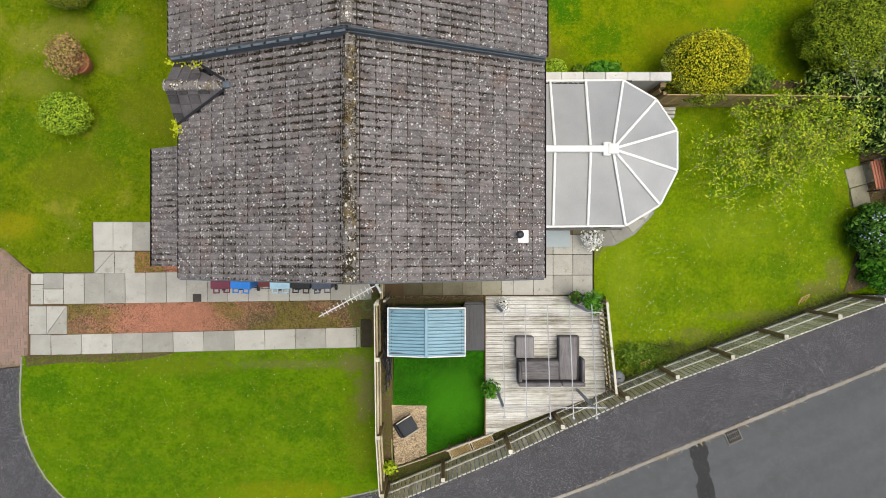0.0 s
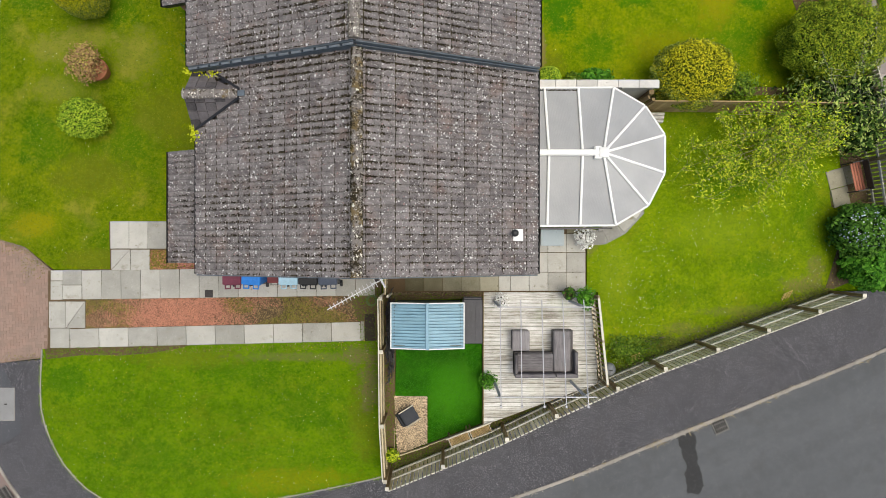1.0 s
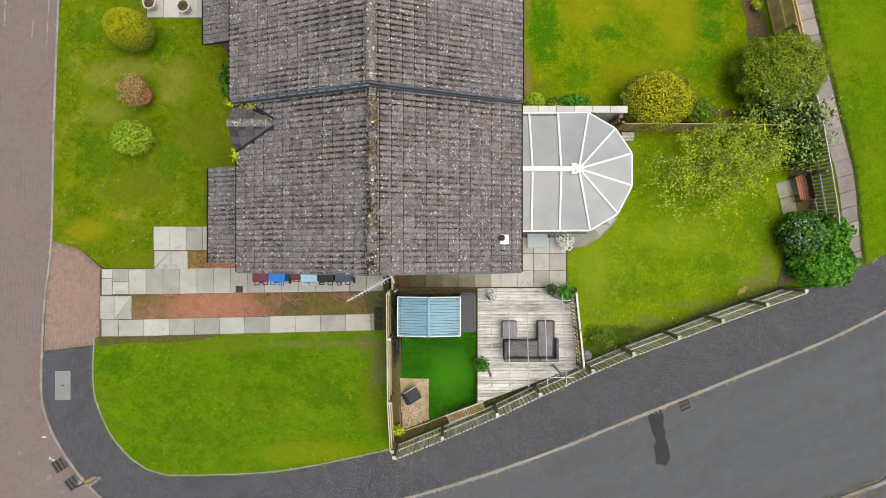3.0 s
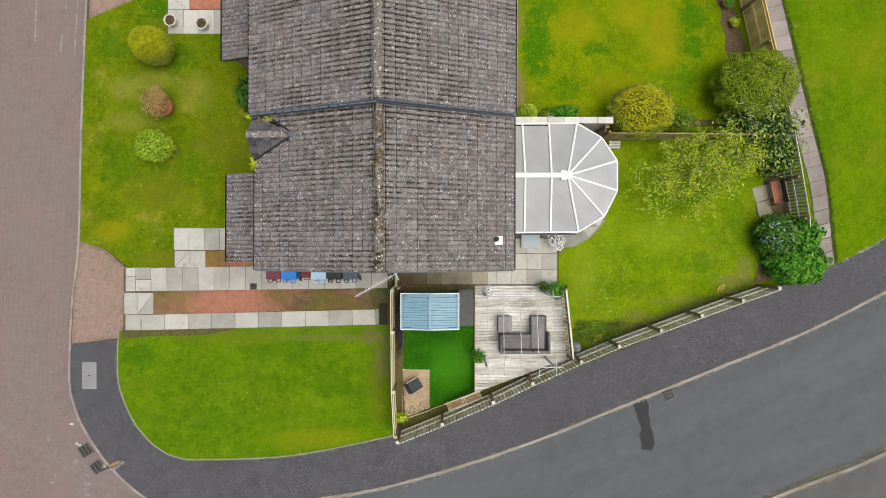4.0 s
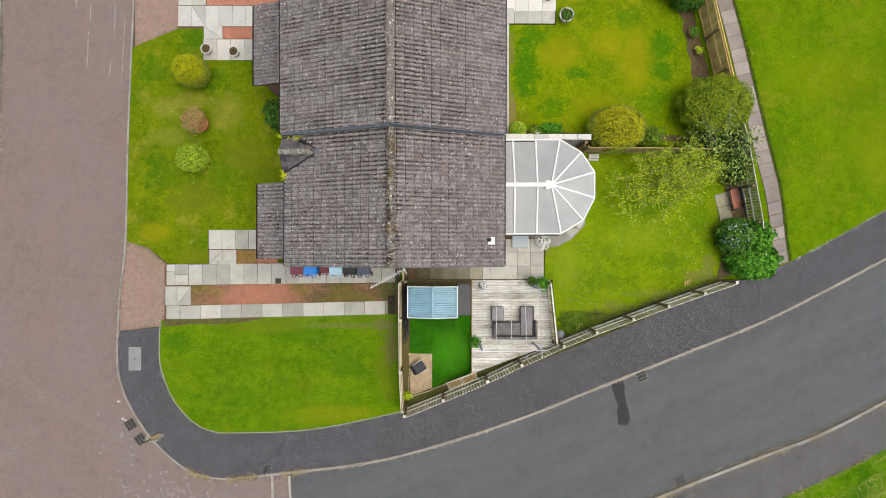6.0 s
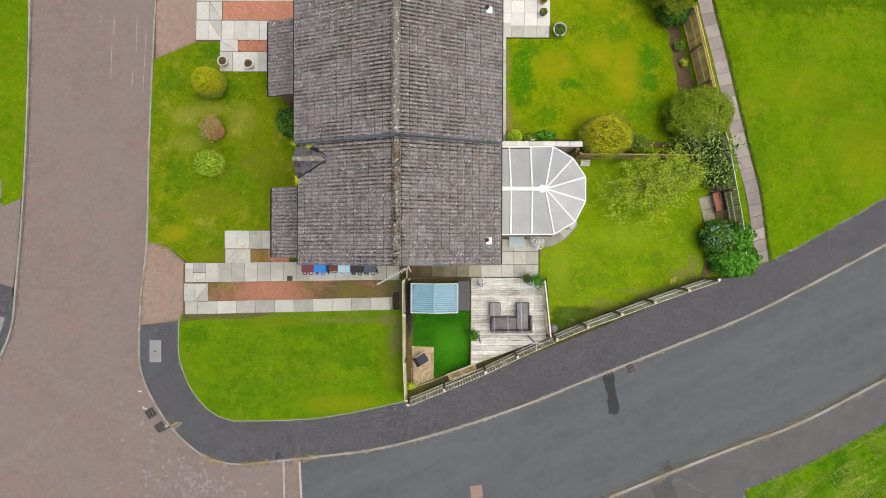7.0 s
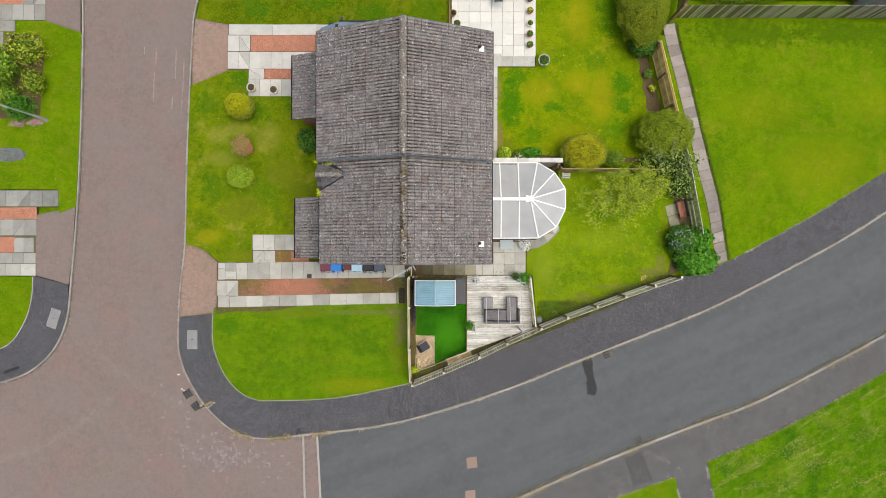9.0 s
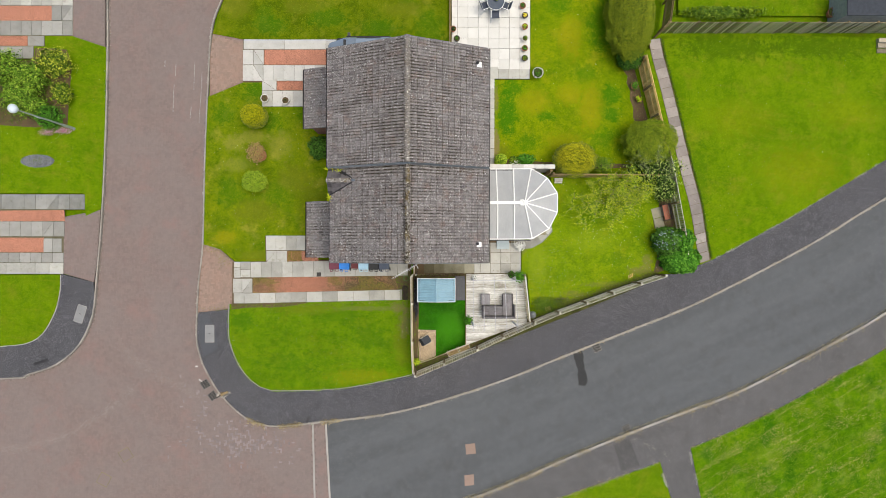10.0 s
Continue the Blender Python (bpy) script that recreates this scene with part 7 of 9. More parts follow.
bush("shrub", "low plant dotted with white flowers", g_at(4.2, 5.35, 0.14), (0.32, 0.26, 0.16), 420, 0.07, L["mid"], 5, 0.3)
rr = np.random.default_rng(21)
for nm, c, s, n, mt, lab in (("white_blossom", (4.3, 5.2, 0.2), (0.16, 0.1, 0.08), 110, "white", "white bedding flowers"), ("pink_blossom", (-22.9, 7.12, 0.25), (0.3, 0.12, 0.06), 260, "pink", "pink flowering ground cover"), ("pink_blossom", (-23.8, 6.98, 0.25), (0.2, 0.1, 0.06), 140, "pink", "pale pink flowering ground cover")):
    p = rr.normal((c[0], c[1], gz(c[0], c[1]) + c[2]), s, (n, 3))
    p[:, 2] = np.maximum(p[:, 2], gz(c[0], c[1]) + 0.04)
    tagged(leaves(nm, p, np.tile((0, 0, 1.0), (n, 1)), 0.055, L[mt], None, rr, 1.0), lab, "flowers", kind="stuff")
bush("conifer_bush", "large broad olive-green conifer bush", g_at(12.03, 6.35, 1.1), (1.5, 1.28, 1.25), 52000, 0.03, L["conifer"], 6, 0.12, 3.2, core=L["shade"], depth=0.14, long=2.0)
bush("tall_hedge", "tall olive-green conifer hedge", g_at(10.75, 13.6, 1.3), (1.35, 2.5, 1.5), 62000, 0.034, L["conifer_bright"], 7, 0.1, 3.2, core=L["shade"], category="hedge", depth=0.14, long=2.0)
bush("shrub", "dense blue-green shrub at the foot of the hedge", g_at(11.0, 11.35, 0.7), (0.75, 0.6, 0.75), 3800, 0.07, L["deep"], 8, 0.15, core=L["shade"])
bush("shrub", "dense bright green shrub overhanging the footway", g_at(14.25, -0.6, 0.8), (1.15, 0.8, 0.8), 6200, 0.1, L["bright"], 9, 0.16, core=L["shade"])
bush("shrub", "dark green shrub with pale blue flowers", g_at(13.3, 0.55, 0.75), (0.85, 0.85, 0.75), 4200, 0.08, L["deep"], 10, 0.2, core=L["shade"])
bush("shrub", "green shrub by the boundary fence", g_at(14.3, 0.55, 0.85), (0.6, 0.75, 0.8), 3000, 0.09, L["bright"], 11, 0.2, core=L["shade"])
p, d = crown_points(g_at(13.2, 0.6, 0.78), (0.75, 0.65, 0.8), 620, rr, 0.2, 0.1, 2.2, 0.2)
tagged(leaves("blue_blossom", p, d, 0.05, L["blue"], None, rr, 1.0), "pale blue flower heads on a shrub", "flowers", kind="stuff")
bush("shrub", "dark straggling shrub in the corner bed", g_at(6.25, -3.35, 0.16), (0.9, 0.5, 0.26), 2600, 0.042, L["mid_dark"], 12, 0.6, depth=0.95)
bush("shrub", "low leafy bright green plant in the corner bed", g_at(5.72, -3.25, 0.14), (0.45, 0.45, 0.2), 1100, 0.045, L["mid"], 112, 0.6, depth=0.9)
bush("shrub", "sparse dark shrub on the bank", g_at(7.0, -3.05, 0.1), (0.7, 0.3, 0.2), 800, 0.032, L["olive"], 13, 0.6, depth=0.95)
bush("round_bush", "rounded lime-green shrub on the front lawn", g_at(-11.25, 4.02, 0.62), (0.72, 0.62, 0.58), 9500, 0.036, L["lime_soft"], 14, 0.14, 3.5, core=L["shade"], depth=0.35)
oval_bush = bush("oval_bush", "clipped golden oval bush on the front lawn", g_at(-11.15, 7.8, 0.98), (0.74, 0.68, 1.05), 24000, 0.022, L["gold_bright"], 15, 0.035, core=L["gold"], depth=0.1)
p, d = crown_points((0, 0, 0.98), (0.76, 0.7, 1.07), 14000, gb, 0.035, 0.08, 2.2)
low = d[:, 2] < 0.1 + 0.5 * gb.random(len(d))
p[:, 2] = np.maximum(p[:, 2], 0.02)
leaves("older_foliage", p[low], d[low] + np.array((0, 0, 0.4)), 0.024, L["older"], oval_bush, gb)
bush("shrub", "dark green shrub against the porch wall", g_at(-7.4, 6.05, 0.5), (0.65, 0.65, 0.6), 4200, 0.065, L["deep"], 16, 0.25, core=L["shade"])
acer = bush("bronze_shrub", "bronze-leaved shrub growing in a terracotta pot", g_at(-11.1, 5.7, 0.85), (0.5, 0.58, 0.42), 2300, 0.045, L["red"], 17, 0.25, 3, depth=0.6)
part("terracotta_pot", lathe(bmesh.new(), [(0.2, 0), (0.32, 0.3), (0.36, 0.45), (0.36, 0.5), (0.31, 0.5), (0.29, 0.42)], 20, pose(0.16, -0.1, 0.02)), plain("terracotta", (0.36, 0.14, 0.07), 0.8, 0.2), acer)
# bed across the road
bush("shrub", "low dark green plants covering the bed", g_at(-25.4, 9.5, 0.16), (2.3, 1.85, 0.22), 9000, 0.04, L["shade_green"], 44, 0.2, depth=0.6, stems=9)
for cx, cy, h, rx, ry, n, sd in ((-24.4, 10.1, 0.8, 0.85, 0.8, 5200, 18), (-24.9, 8.9, 0.9, 0.95, 0.9, 6000, 118), (-24.1, 8.3, 0.6, 0.6, 0.6, 3000, 218), (-25.9, 10.6, 0.8, 1.0, 1.1, 5200, 23)):
    bush("shrub", "leafy mid-green shrub in the bed", g_at(cx, cy, h), (rx, ry, h), n * 3 // 4, 0.058, L["bed_green"], sd, 0.45, 3.0, core=L["shade_green"], depth=0.5)
bush("shrub", "yellow-green variegated shrub in the bed", g_at(-23.0, 11.0, 0.8), (0.95, 0.8, 0.7), 3000, 0.052, L["variegated"], 19, 0.45, 3.0, core=L["shade_green"], depth=0.6)
bush("shrub", "pale variegated shrub in the bed", g_at(-22.62, 9.2, 0.65), (0.5, 0.62, 0.6), 1900, 0.04, L["variegated"], 20, 0.45, 3.0, core=L["shade_green"], depth=0.6)
bush("shrub", "bright green rounded shrub in the bed", g_at(-23.45, 7.8, 0.6), (0.7, 0.65, 0.55), 3600, 0.05, L["bright"], 22, 0.35, core=L["shade"])
bush("shrub", "low leafy plants along the fence", g_at(16.8, 14.4, 0.3), (2.6, 0.35, 0.32), 2400, 0.09, L["mid"], 24, 0.4, depth=0.7)
bush("shrub", "bright green shrub beside the far shed", g_at(27.3, 14.5, 0.5), (0.7, 0.6, 0.5), 1200, 0.1, L["bright"], 25, 0.3)


def open_tree(name, label, foot, tips, seed, n_leaf, mat, size=0.045, bark=None, thick=1.0, forks=4):
    """A spreading small tree: limbs from one foot out to tips, twigs along them and leaves on the twigs."""
    r = np.random.default_rng(seed)
    t = thing(name, label, "tree", pose(foot[0], foot[1], gz(foot[0], foot[1])))
    bm = bmesh.new()
    trunk_top = Vector((0.05, -0.05, 0.55))
    tube(bm, (0, 0, -0.05), trunk_top, 0.09, 0.07, 10)
    part("trunk", bm, bark or M["bark_pale"], t)
    twigs = []
    for tx, ty, tz in tips:
        end = Vector((tx - foot[0], ty - foot[1], tz - gz(*foot)))
        bm = bmesh.new()
        p, steps = trunk_top.copy(), 6
        mid = trunk_top.lerp(end, 0.5) + Vector((r.normal(0, 0.12), r.normal(0, 0.12), 0.35))
        for i in range(steps):
            s = (i + 1) / steps
            q2 = trunk_top * (1 - s) ** 2 + mid * 2 * s * (1 - s) + end * s * s + Vector(r.normal(0, 0.03, 3))
            w0, w1 = (0.02 * (1 - i / steps) + 0.004) * thick, (0.02 * (1 - (i + 1) / steps) + 0.004) * thick
            tube(bm, p, q2, w0, w1, 6, False)
            if i >= 1:
                for j in range(forks):
                    a = r.uniform(0, 6.28)
                    ln = r.uniform(0.25, 0.7)
                    e = q2 + Vector((math.cos(a) * ln, math.sin(a) * ln, r.uniform(-0.15, 0.2)))
                    tube(bm, q2, e, 0.007 * thick, 0.003, 5, False)
                    twigs.append((q2.copy(), e))
                    for k2 in range(2):
                        b0 = q2.lerp(e, 0.4 + 0.4 * k2)
                        e2 = b0 + Vector((r.normal(0, 0.2), r.normal(0, 0.2), r.uniform(-0.1, 0.1)))
                        tube(bm, b0, e2, 0.004, 0.002, 4, False)
                        twigs.append((b0, e2))
            p = q2
        part("limb", bm, bark or M["bark_pale"], t)
    i = r.integers(0, len(twigs), n_leaf)
    a = np.array([tuple(twigs[k2][0]) for k2 in i])
    b = np.array([tuple(twigs[k2][1]) for k2 in i])
    pts = a + (b - a) * (r.random((n_leaf, 1)) ** 0.6) * 1.05 + r.normal(0, 0.085, (n_leaf, 3))
    pts[:, 2] = np.maximum(pts[:, 2], 0.06)
    leaves("crown", pts, np.tile((0, 0, 1.0), (n_leaf, 1)) + r.normal(0, 0.2, (n_leaf, 3)), size, mat, t, r, 2.6)
    return t


M["bark_olive"] = wood("olive_bark", (0.13, 0.14, 0.03), (0.26, 0.26, 0.1), "z")
M["bark_grey"] = wood("grey_bark", (0.12, 0.11, 0.08), (0.3, 0.28, 0.22), "z")
M["bark_pale"] = wood("pale_bark", (0.2, 0.18, 0.15), (0.42, 0.39, 0.34), "z")
open_tree("small_tree", "spreading young tree with sparse pale green leaves", (12.2, 4.15), [(10.8, 4.2, 1.5), (9.6, 3.2, 1.5), (8.6, 3.4, 1.3), (7.6, 3.0, 1.2), (7.9, 2.0, 1.0), (9.0, 2.2, 1.2), (10.0, 1.9, 1.0), (10.9, 2.5, 1.3), (11.4, 3.2, 1.6), (8.4, 2.7, 1.3), (9.6, 4.1, 1.5), (7.3, 2.4, 1.0), (8.3, 1.5, 0.9), (9.6, 1.4, 0.9), (8.2, 3.9, 1.3), (10.4, 3.2, 1.4)], 41, 9000, L["fresh"], 0.037, M["bark_olive"])
open_tree("small_tree", "bare twiggy shrub with pale grey stems", (12.35, 4.35), [(11.2, 5.2, 1.9), (12.1, 5.8, 2.1), (13.3, 4.2, 1.9), (12.9, 5.0, 2.0)], 42, 500, L["leafy"], 0.045, M["bark_grey"], 0.7, 2)
leafy = bush("shrub", "dark glossy evergreen shrub with pale leaf edges", g_at(12.35, 4.55, 0.85), (1.55, 1.2, 0.85), 3600, 0.062, L["leafy"], 43, 0.35, 2.6, core=L["shade"], depth=0.55, long=2.4)
bush("shrub", "dark evergreen shrub beside the boundary fence", g_at(13.1, 3.75, 0.7), (0.75, 0.85, 0.8), 1900, 0.06, L["leafy"], 143, 0.35, core=L["shade"], depth=0.5, long=2.2)

# pots and tubs
TERRA = plain("terracotta_pot", (0.32, 0.13, 0.07), 0.8, 0.2)
DARKP = plain("dark_plastic_pot", (0.03, 0.028, 0.027), 0.5, 0.2)
STONEP = concrete("cast_stone_pot", (0.5, 0.48, 0.44), (0.66, 0.64, 0.6), (0.4, 0.38, 0.3), 0.0, True)
pot("planter", "white-flowering plant in a pot on the deck", 1.82, -1.72, DECK_Z, 0.14, 0.26, DARKP, L["white"], 51, n=420, leaf=0.04, ph=0.12, spread=1.9)
pot("planter", "white-flowering plant in a pot on the patio", 4.5, 0.3, 0.04, 0.16, 0.28, DARKP, L["white"], 52, n=460, leaf=0.055, ph=0.16, spread=2.1)
pot("planter", "dark round tub on the deck corner", 3.98, -1.46, DECK_Z, 0.19, 0.36, DARKP, L["deep"], 53, n=120, ph=0.08)
pot("planter", "bushy green plant in a pot on the deck corner", 4.47, -1.6, DECK_Z, 0.2, 0.35, DARKP, L["bright"], 54, n=1100, leaf=0.05, ph=0.3, spread=1.6)
pot("planter", "trailing green plant on the deck edge", 1.42, -4.2, DECK_Z, 0.17, 0.3, DARKP, L["bright"], 55, n=800, leaf=0.045, ph=0.25, spread=1.6)
pot("planter", "yellow-green plant in a dark pot by the fence", -1.66, -6.8, gz(-1.66, -6.8), 0.14, 0.24, DARKP, L["lime"], 56, n=260, leaf=0.07, ph=0.24, spread=1.5)
for x, y, s in ((-10.72, 9.0, 61), (-9.48, 8.88, 62)):
    pot("stone_planter", "pale octagonal stone planter by the drive", x, y, 0.04, 0.23, 0.42, STONEP, L["shade"], s, 8, n=50, leaf=0.035, ph=0.03, spread=0.7, group="octagonal planters by the drive")
pot("stone_planter", "pale square-based stone urn at the lawn edge", 5.55, 10.55, gz(5.55, 10.55) + 0.03, 0.3, 0.45, STONEP, L["deep"], 63, 16, n=240, leaf=0.06, ph=0.12)
for i, (x, y, col) in enumerate(((4.66, 14.6, "deep"), (4.79, 14.02, "yellow"), (4.79, 13.35, "lime"), (4.8, 12.65, "mid"), (4.78, 12.05, "bright"), (4.78, 11.45, "mid"), (0.5, 13.2, "shade"), (0.72, 12.62, "deep"), (4.7, 15.2, "mid"))):
    pot("flowerpot", "small patio pot with a " + {"deep": "dark green", "yellow": "yellow-flowered", "lime": "lime-green", "mid": "green", "bright": "bright green", "shade": "dark"}[col] + " plant", x, y, 0.05, 0.17, 0.26, STONEP if i == 3 else (DARKP if i % 2 else TERRA), L[col], 70 + i, n=110, leaf=0.045, ph=0.1, spread=0.8, group="pots round the patio")
pot("flowerpot", "terracotta pot on the soil bed", 11.42, 9.88, gz(11.42, 9.88) + 0.03, 0.22, 0.28, TERRA, L["bright"], 81, n=320, leaf=0.05, ph=0.15, spread=1.15)
pot("flowerpot", "small terracotta pot with a yellow-green plant", 11.7, 9.08, gz(11.7, 9.08) + 0.03, 0.17, 0.22, TERRA, L["lime"], 82, n=160, leaf=0.06, ph=0.14, spread=1.3)
pot("flowerpot", "large terracotta pot behind the far fence", 23.8, 14.6, gz(23.8, 14.6), 0.28, 0.4, TERRA, L["mid"], 83, n=60, ph=0.08)

# patio table with chairs
PT = pose(3.0, 14.65, 0.05) @ Matrix.Diagonal((0.86, 0.86, 1, 1))
table = thing("patio_table", "round dark glass patio table with pale rim", "table", PT)
darkglass = plain("dark_table_glass", (0.05, 0.065, 0.09), 0.15, 0.1)
part("tabletop", lathe(bmesh.new(), [(0.56, 0.7), (0.58, 0.715), (0.56, 0.73)], 28), darkglass, table)
bm = bmesh.new()
for i in range(28):
    a0, a1 = 6.283 * i / 28, 6.283 * (i + 1) / 28
    tube(bm, (0.59 * math.cos(a0), 0.59 * math.sin(a0), 0.715), (0.59 * math.cos(a1), 0.59 * math.sin(a1), 0.715), 0.02, n=6, caps=False)
part("rim", bm, M["upvc"], table)
for i in range(4):
    a0 = 0.785 + 1.571 * i
    part("leg", tube(bmesh.new(), (0.42 * math.cos(a0), 0.42 * math.sin(a0), 0.7), (0.46 * math.cos(a0), 0.46 * math.sin(a0), 0), 0.018, n=8), M["upvc"], table)
pot("flowerpot", "small plant pot on the patio table", 3.0, 14.75, 0.78, 0.1, 0.12, DARKP, L["lime"], 84, n=90, leaf=0.05, ph=0.1, spread=1.2)
sling = plain("dark_chair_sling", (0.05, 0.06, 0.085), 0.7, 0.15)
chair = thing("patio_chair", "white metal patio chair with dark sling seat", "chair", pose(3.0, 13.95, 0.05), "chairs round the patio table")
part("seat", boxes((-0.23, 0.23, -0.16, 0.26, 0.41, 0.43), bevel=0.008), sling, chair)
part("backrest", bar(bmesh.new(), (0, -0.2, 0.45), (0, -0.34, 0.9), 0.46, 0.02, 0.006), sling, chair)
for sx in (-0.26, 0.26):
    part("armrest", boxes((sx - 0.02, sx + 0.02, -0.24, 0.2, 0.63, 0.65), bevel=0.005), M["upvc"], chair)
    part("leg", bar(bmesh.new(), (sx, 0.2, 0.63), (sx, 0.24, 0), 0.025, 0.025), M["upvc"], chair)
    part("leg", bar(bmesh.new(), (sx, -0.22, 0.63), (sx, -0.3, 0), 0.025, 0.025), M["upvc"], chair)
for x, y, rz in ((2.4, 14.5, -70), (3.6, 14.5, 70), (2.5, 15.2, -130), (3.5, 15.2, 130)):
    copy_thing(chair, pose(x, y, 0.05, 0, 0, rz))

# silver car on the far drive, mostly below the roof
car = thing("car", "silver-blue hatchback parked on the slab drive", "car", pose(-4.9, 11.62, 0.04, 0, 0, 180))
paint = plain("silver_blue_paint", (0.2, 0.25, 0.31), 0.25, 0.05, 1, 0.3, 0.0)
# pale blue base colour paints the sky's reflection into the glass
tint = plain("sky_tinted_car_glass", (0.2, 0.24, 0.29), 0.06, 0.08)


def car_shell(bm, profile, w0, w1, z_split):
    """A car body from its side outline (x, z), narrower at the top."""
    def half(z):
        return (w0 if z <= z_split else w0 + (w1 - w0) * (z - z_split) / (1.46 - z_split)) / 2
    a = [bm.verts.new((x, half(z), z)) for x, z in profile]
    b = [bm.verts.new((x, -half(z), z)) for x, z in profile]
    bm.faces.new(a)
    bm.faces.new(b[::-1])
    for i in range(len(a)):
        j = (i + 1) % len(a)
        bm.faces.new((a[i], b[i], b[j], a[j]))
    bmesh.ops.recalc_face_normals(bm, faces=bm.faces[:])
    for v in bm.verts:
        if v.co.x > 0.9:
            v.co.y *= 1 - 0.42 * min((v.co.x - 0.9) / 1.1, 1) ** 2
    bmesh.ops.bevel(bm, geom=bm.edges[:], offset=0.07, segments=2, affect="EDGES")
    return bm


part("body", car_shell(bmesh.new(), [(-1.95, 0.25), (1.95, 0.25), (2.02, 0.55), (1.9, 0.78), (0.95, 0.95), (-1.75, 1.0), (-2.0, 0.6)], 1.72, 1.72, 1.0), paint, car, smooth=False)
part("cabin", car_shell(bmesh.new(), [(0.98, 0.92), (0.25, 1.38), (-0.3, 1.46), (-1.2, 1.42), (-1.85, 0.98)], 1.62, 1.22, 0.95), tint, car)
part("roof", boxes((-1.25, 0.25, -0.58, 0.58, 1.4, 1.475), bevel=0.03), paint, car)
part("cowl", box(bmesh.new(), 0.84, 1.04, -0.68, 0.68, 0.935, 0.985, 0.01), M["gutter"], car, "black cowl below the windscreen")
for sy in (-1, 1):
    part("door_trim", bar(bmesh.new(), (-1.7, sy * 0.865, 0.94), (0.9, sy * 0.865, 0.9), 0.05, 0.06, 0.01), M["gutter"], car, "black waist trim")
    part("roof_rail", bar(bmesh.new(), (-1.2, sy * 0.62, 1.46), (0.2, sy * 0.62, 1.43), 0.04, 0.04, 0.008), M["gutter"], car)
    part("mirror", boxes((0.62, 0.78, sy * 0.96 - 0.1, sy * 0.96 + 0.1, 0.95, 1.08), bevel=0.03), M["plastic"], car)
    for x in (-1.25, 1.25):
        w = part("wheel", tube(bmesh.new(), (x, sy * 0.72, 0.31), (x, sy * 0.88, 0.31), 0.31, n=20), M["gutter"], car)
        part("rim", tube(bmesh.new(), (x, sy * 0.87, 0.31), (x, sy * 0.895, 0.31), 0.2, n=14), alu, w)
    part("headlight", boxes((1.7, 1.9, sy * 0.44 - 0.14, sy * 0.44 + 0.14, 0.6, 0.74), bevel=0.03), tint, car)

# ---- street things ----
lamp = thing("street_lamp", "grey steel street lamp with a pale globe lantern", "lamp", pose(-22.3, 7.25, gz(-22.3, 7.25)))
steel = plain("galvanised_steel", (0.38, 0.42, 0.43), 0.5, 0.12, metal=0.4)
part("column_base", tube(bmesh.new(), (0, 0, -0.1), (0, 0, 1.1), 0.075, n=12), steel, lamp)
part("column", tube(bmesh.new(), (0, 0, 1.1), (0, 0, 4.85), 0.05, 0.038, n=12), steel, lamp)
part("lantern", lathe(bmesh.new(), [(0.06, 4.8), (0.18, 4.92), (0.24, 5.06), (0.23, 5.18), (0.15, 5.27), (0.05, 5.33)], 20), plain("lantern_dome", (0.6, 0.66, 0.7), 0.3, 0.05), lamp, smooth=True)
part("sign_plate", bar(bmesh.new(), (-0.15, 0.06, 3.4), (0.2, -0.12, 3.4), 0.02, 0.3, 0.004), plain("grey_sign_plate", (0.55, 0.6, 0.62), 0.5, 0.1), lamp)


# near-black base colour stands in for the shade of a deep gully
M["pit"] = plain("gully_shade_black", (0.006, 0.006, 0.006), 0.9, 0.2)


def gully(x, y, rz, w=0.5, l2=0.5, up=0.0):
    g2 = thing("gully_grate", "cast iron road gully grate beside the kerb", "drain", pose(x, y, gz(x, y) - 0.084 + up, 0, 0, rz), "road gullies")
    part("grate_frame", boxes((-w / 2, w / 2, -l2 / 2, -l2 / 2 + 0.03, -0.05, 0.02), (-w / 2, w / 2, l2 / 2 - 0.03, l2 / 2, -0.05, 0.02), (-w / 2, -w / 2 + 0.03, -l2 / 2 + 0.03, l2 / 2 - 0.03, -0.05, 0.02), (w / 2 - 0.03, w / 2, -l2 / 2 + 0.03, l2 / 2 - 0.03, -0.05, 0.02)), M["iron_worn"], g2)
    part("pit", boxes((-w / 2 + 0.03, w / 2 - 0.03, -l2 / 2 + 0.03, l2 / 2 - 0.03, -0.05, -0.016)), M["pit"], g2)
    for i in range(6):
        xx = -w / 2 + 0.03 + (i + 1) * (w - 0.06) / 7
        part("grate_bar", boxes((xx - 0.008, xx + 0.008, -l2 / 2 + 0.03, l2 / 2 - 0.03, 0.0, 0.018)), M["iron_worn"], g2)
    for sy in (-1, 1):
        part("cross_bar", boxes((-w / 2 + 0.03, w / 2 - 0.03, sy * l2 / 6 - 0.01, sy * l2 / 6 + 0.01, 0.002, 0.022)), M["iron_worn"], g2)


gully(-14.6, -8.25, -58, up=0.05)
gully(-14.2, -8.99, -52, up=0.06)
gully(9.48, -6.09, 24)
gully(11.39, -11.16, 24)
for x, y, rz, lab in ((-14.13, -5.08, 0, "pale rectangular utility cover in the footway"), (-21.93, -3.9, -17, "pale rectangular utility cover across the road")):
    cv = thing("utility_cover", lab, "cover", pose(x, y, gz(x, y) + 0.002, 0, 0, rz))
    part("cover_frame", boxes((-0.28, 0.28, -0.53, 0.53, -0.01, 0.008)), M["kerb"], cv)
    part("cover_plate", boxes((-0.265, 0.265, -0.515, 0.515, 0.008, 0.016), bevel=0.003), M["cover"], cv)
    part("lifting_eye", boxes((-0.05, 0.05, -0.02, 0.02, 0.016, 0.02)), M["iron"], cv)
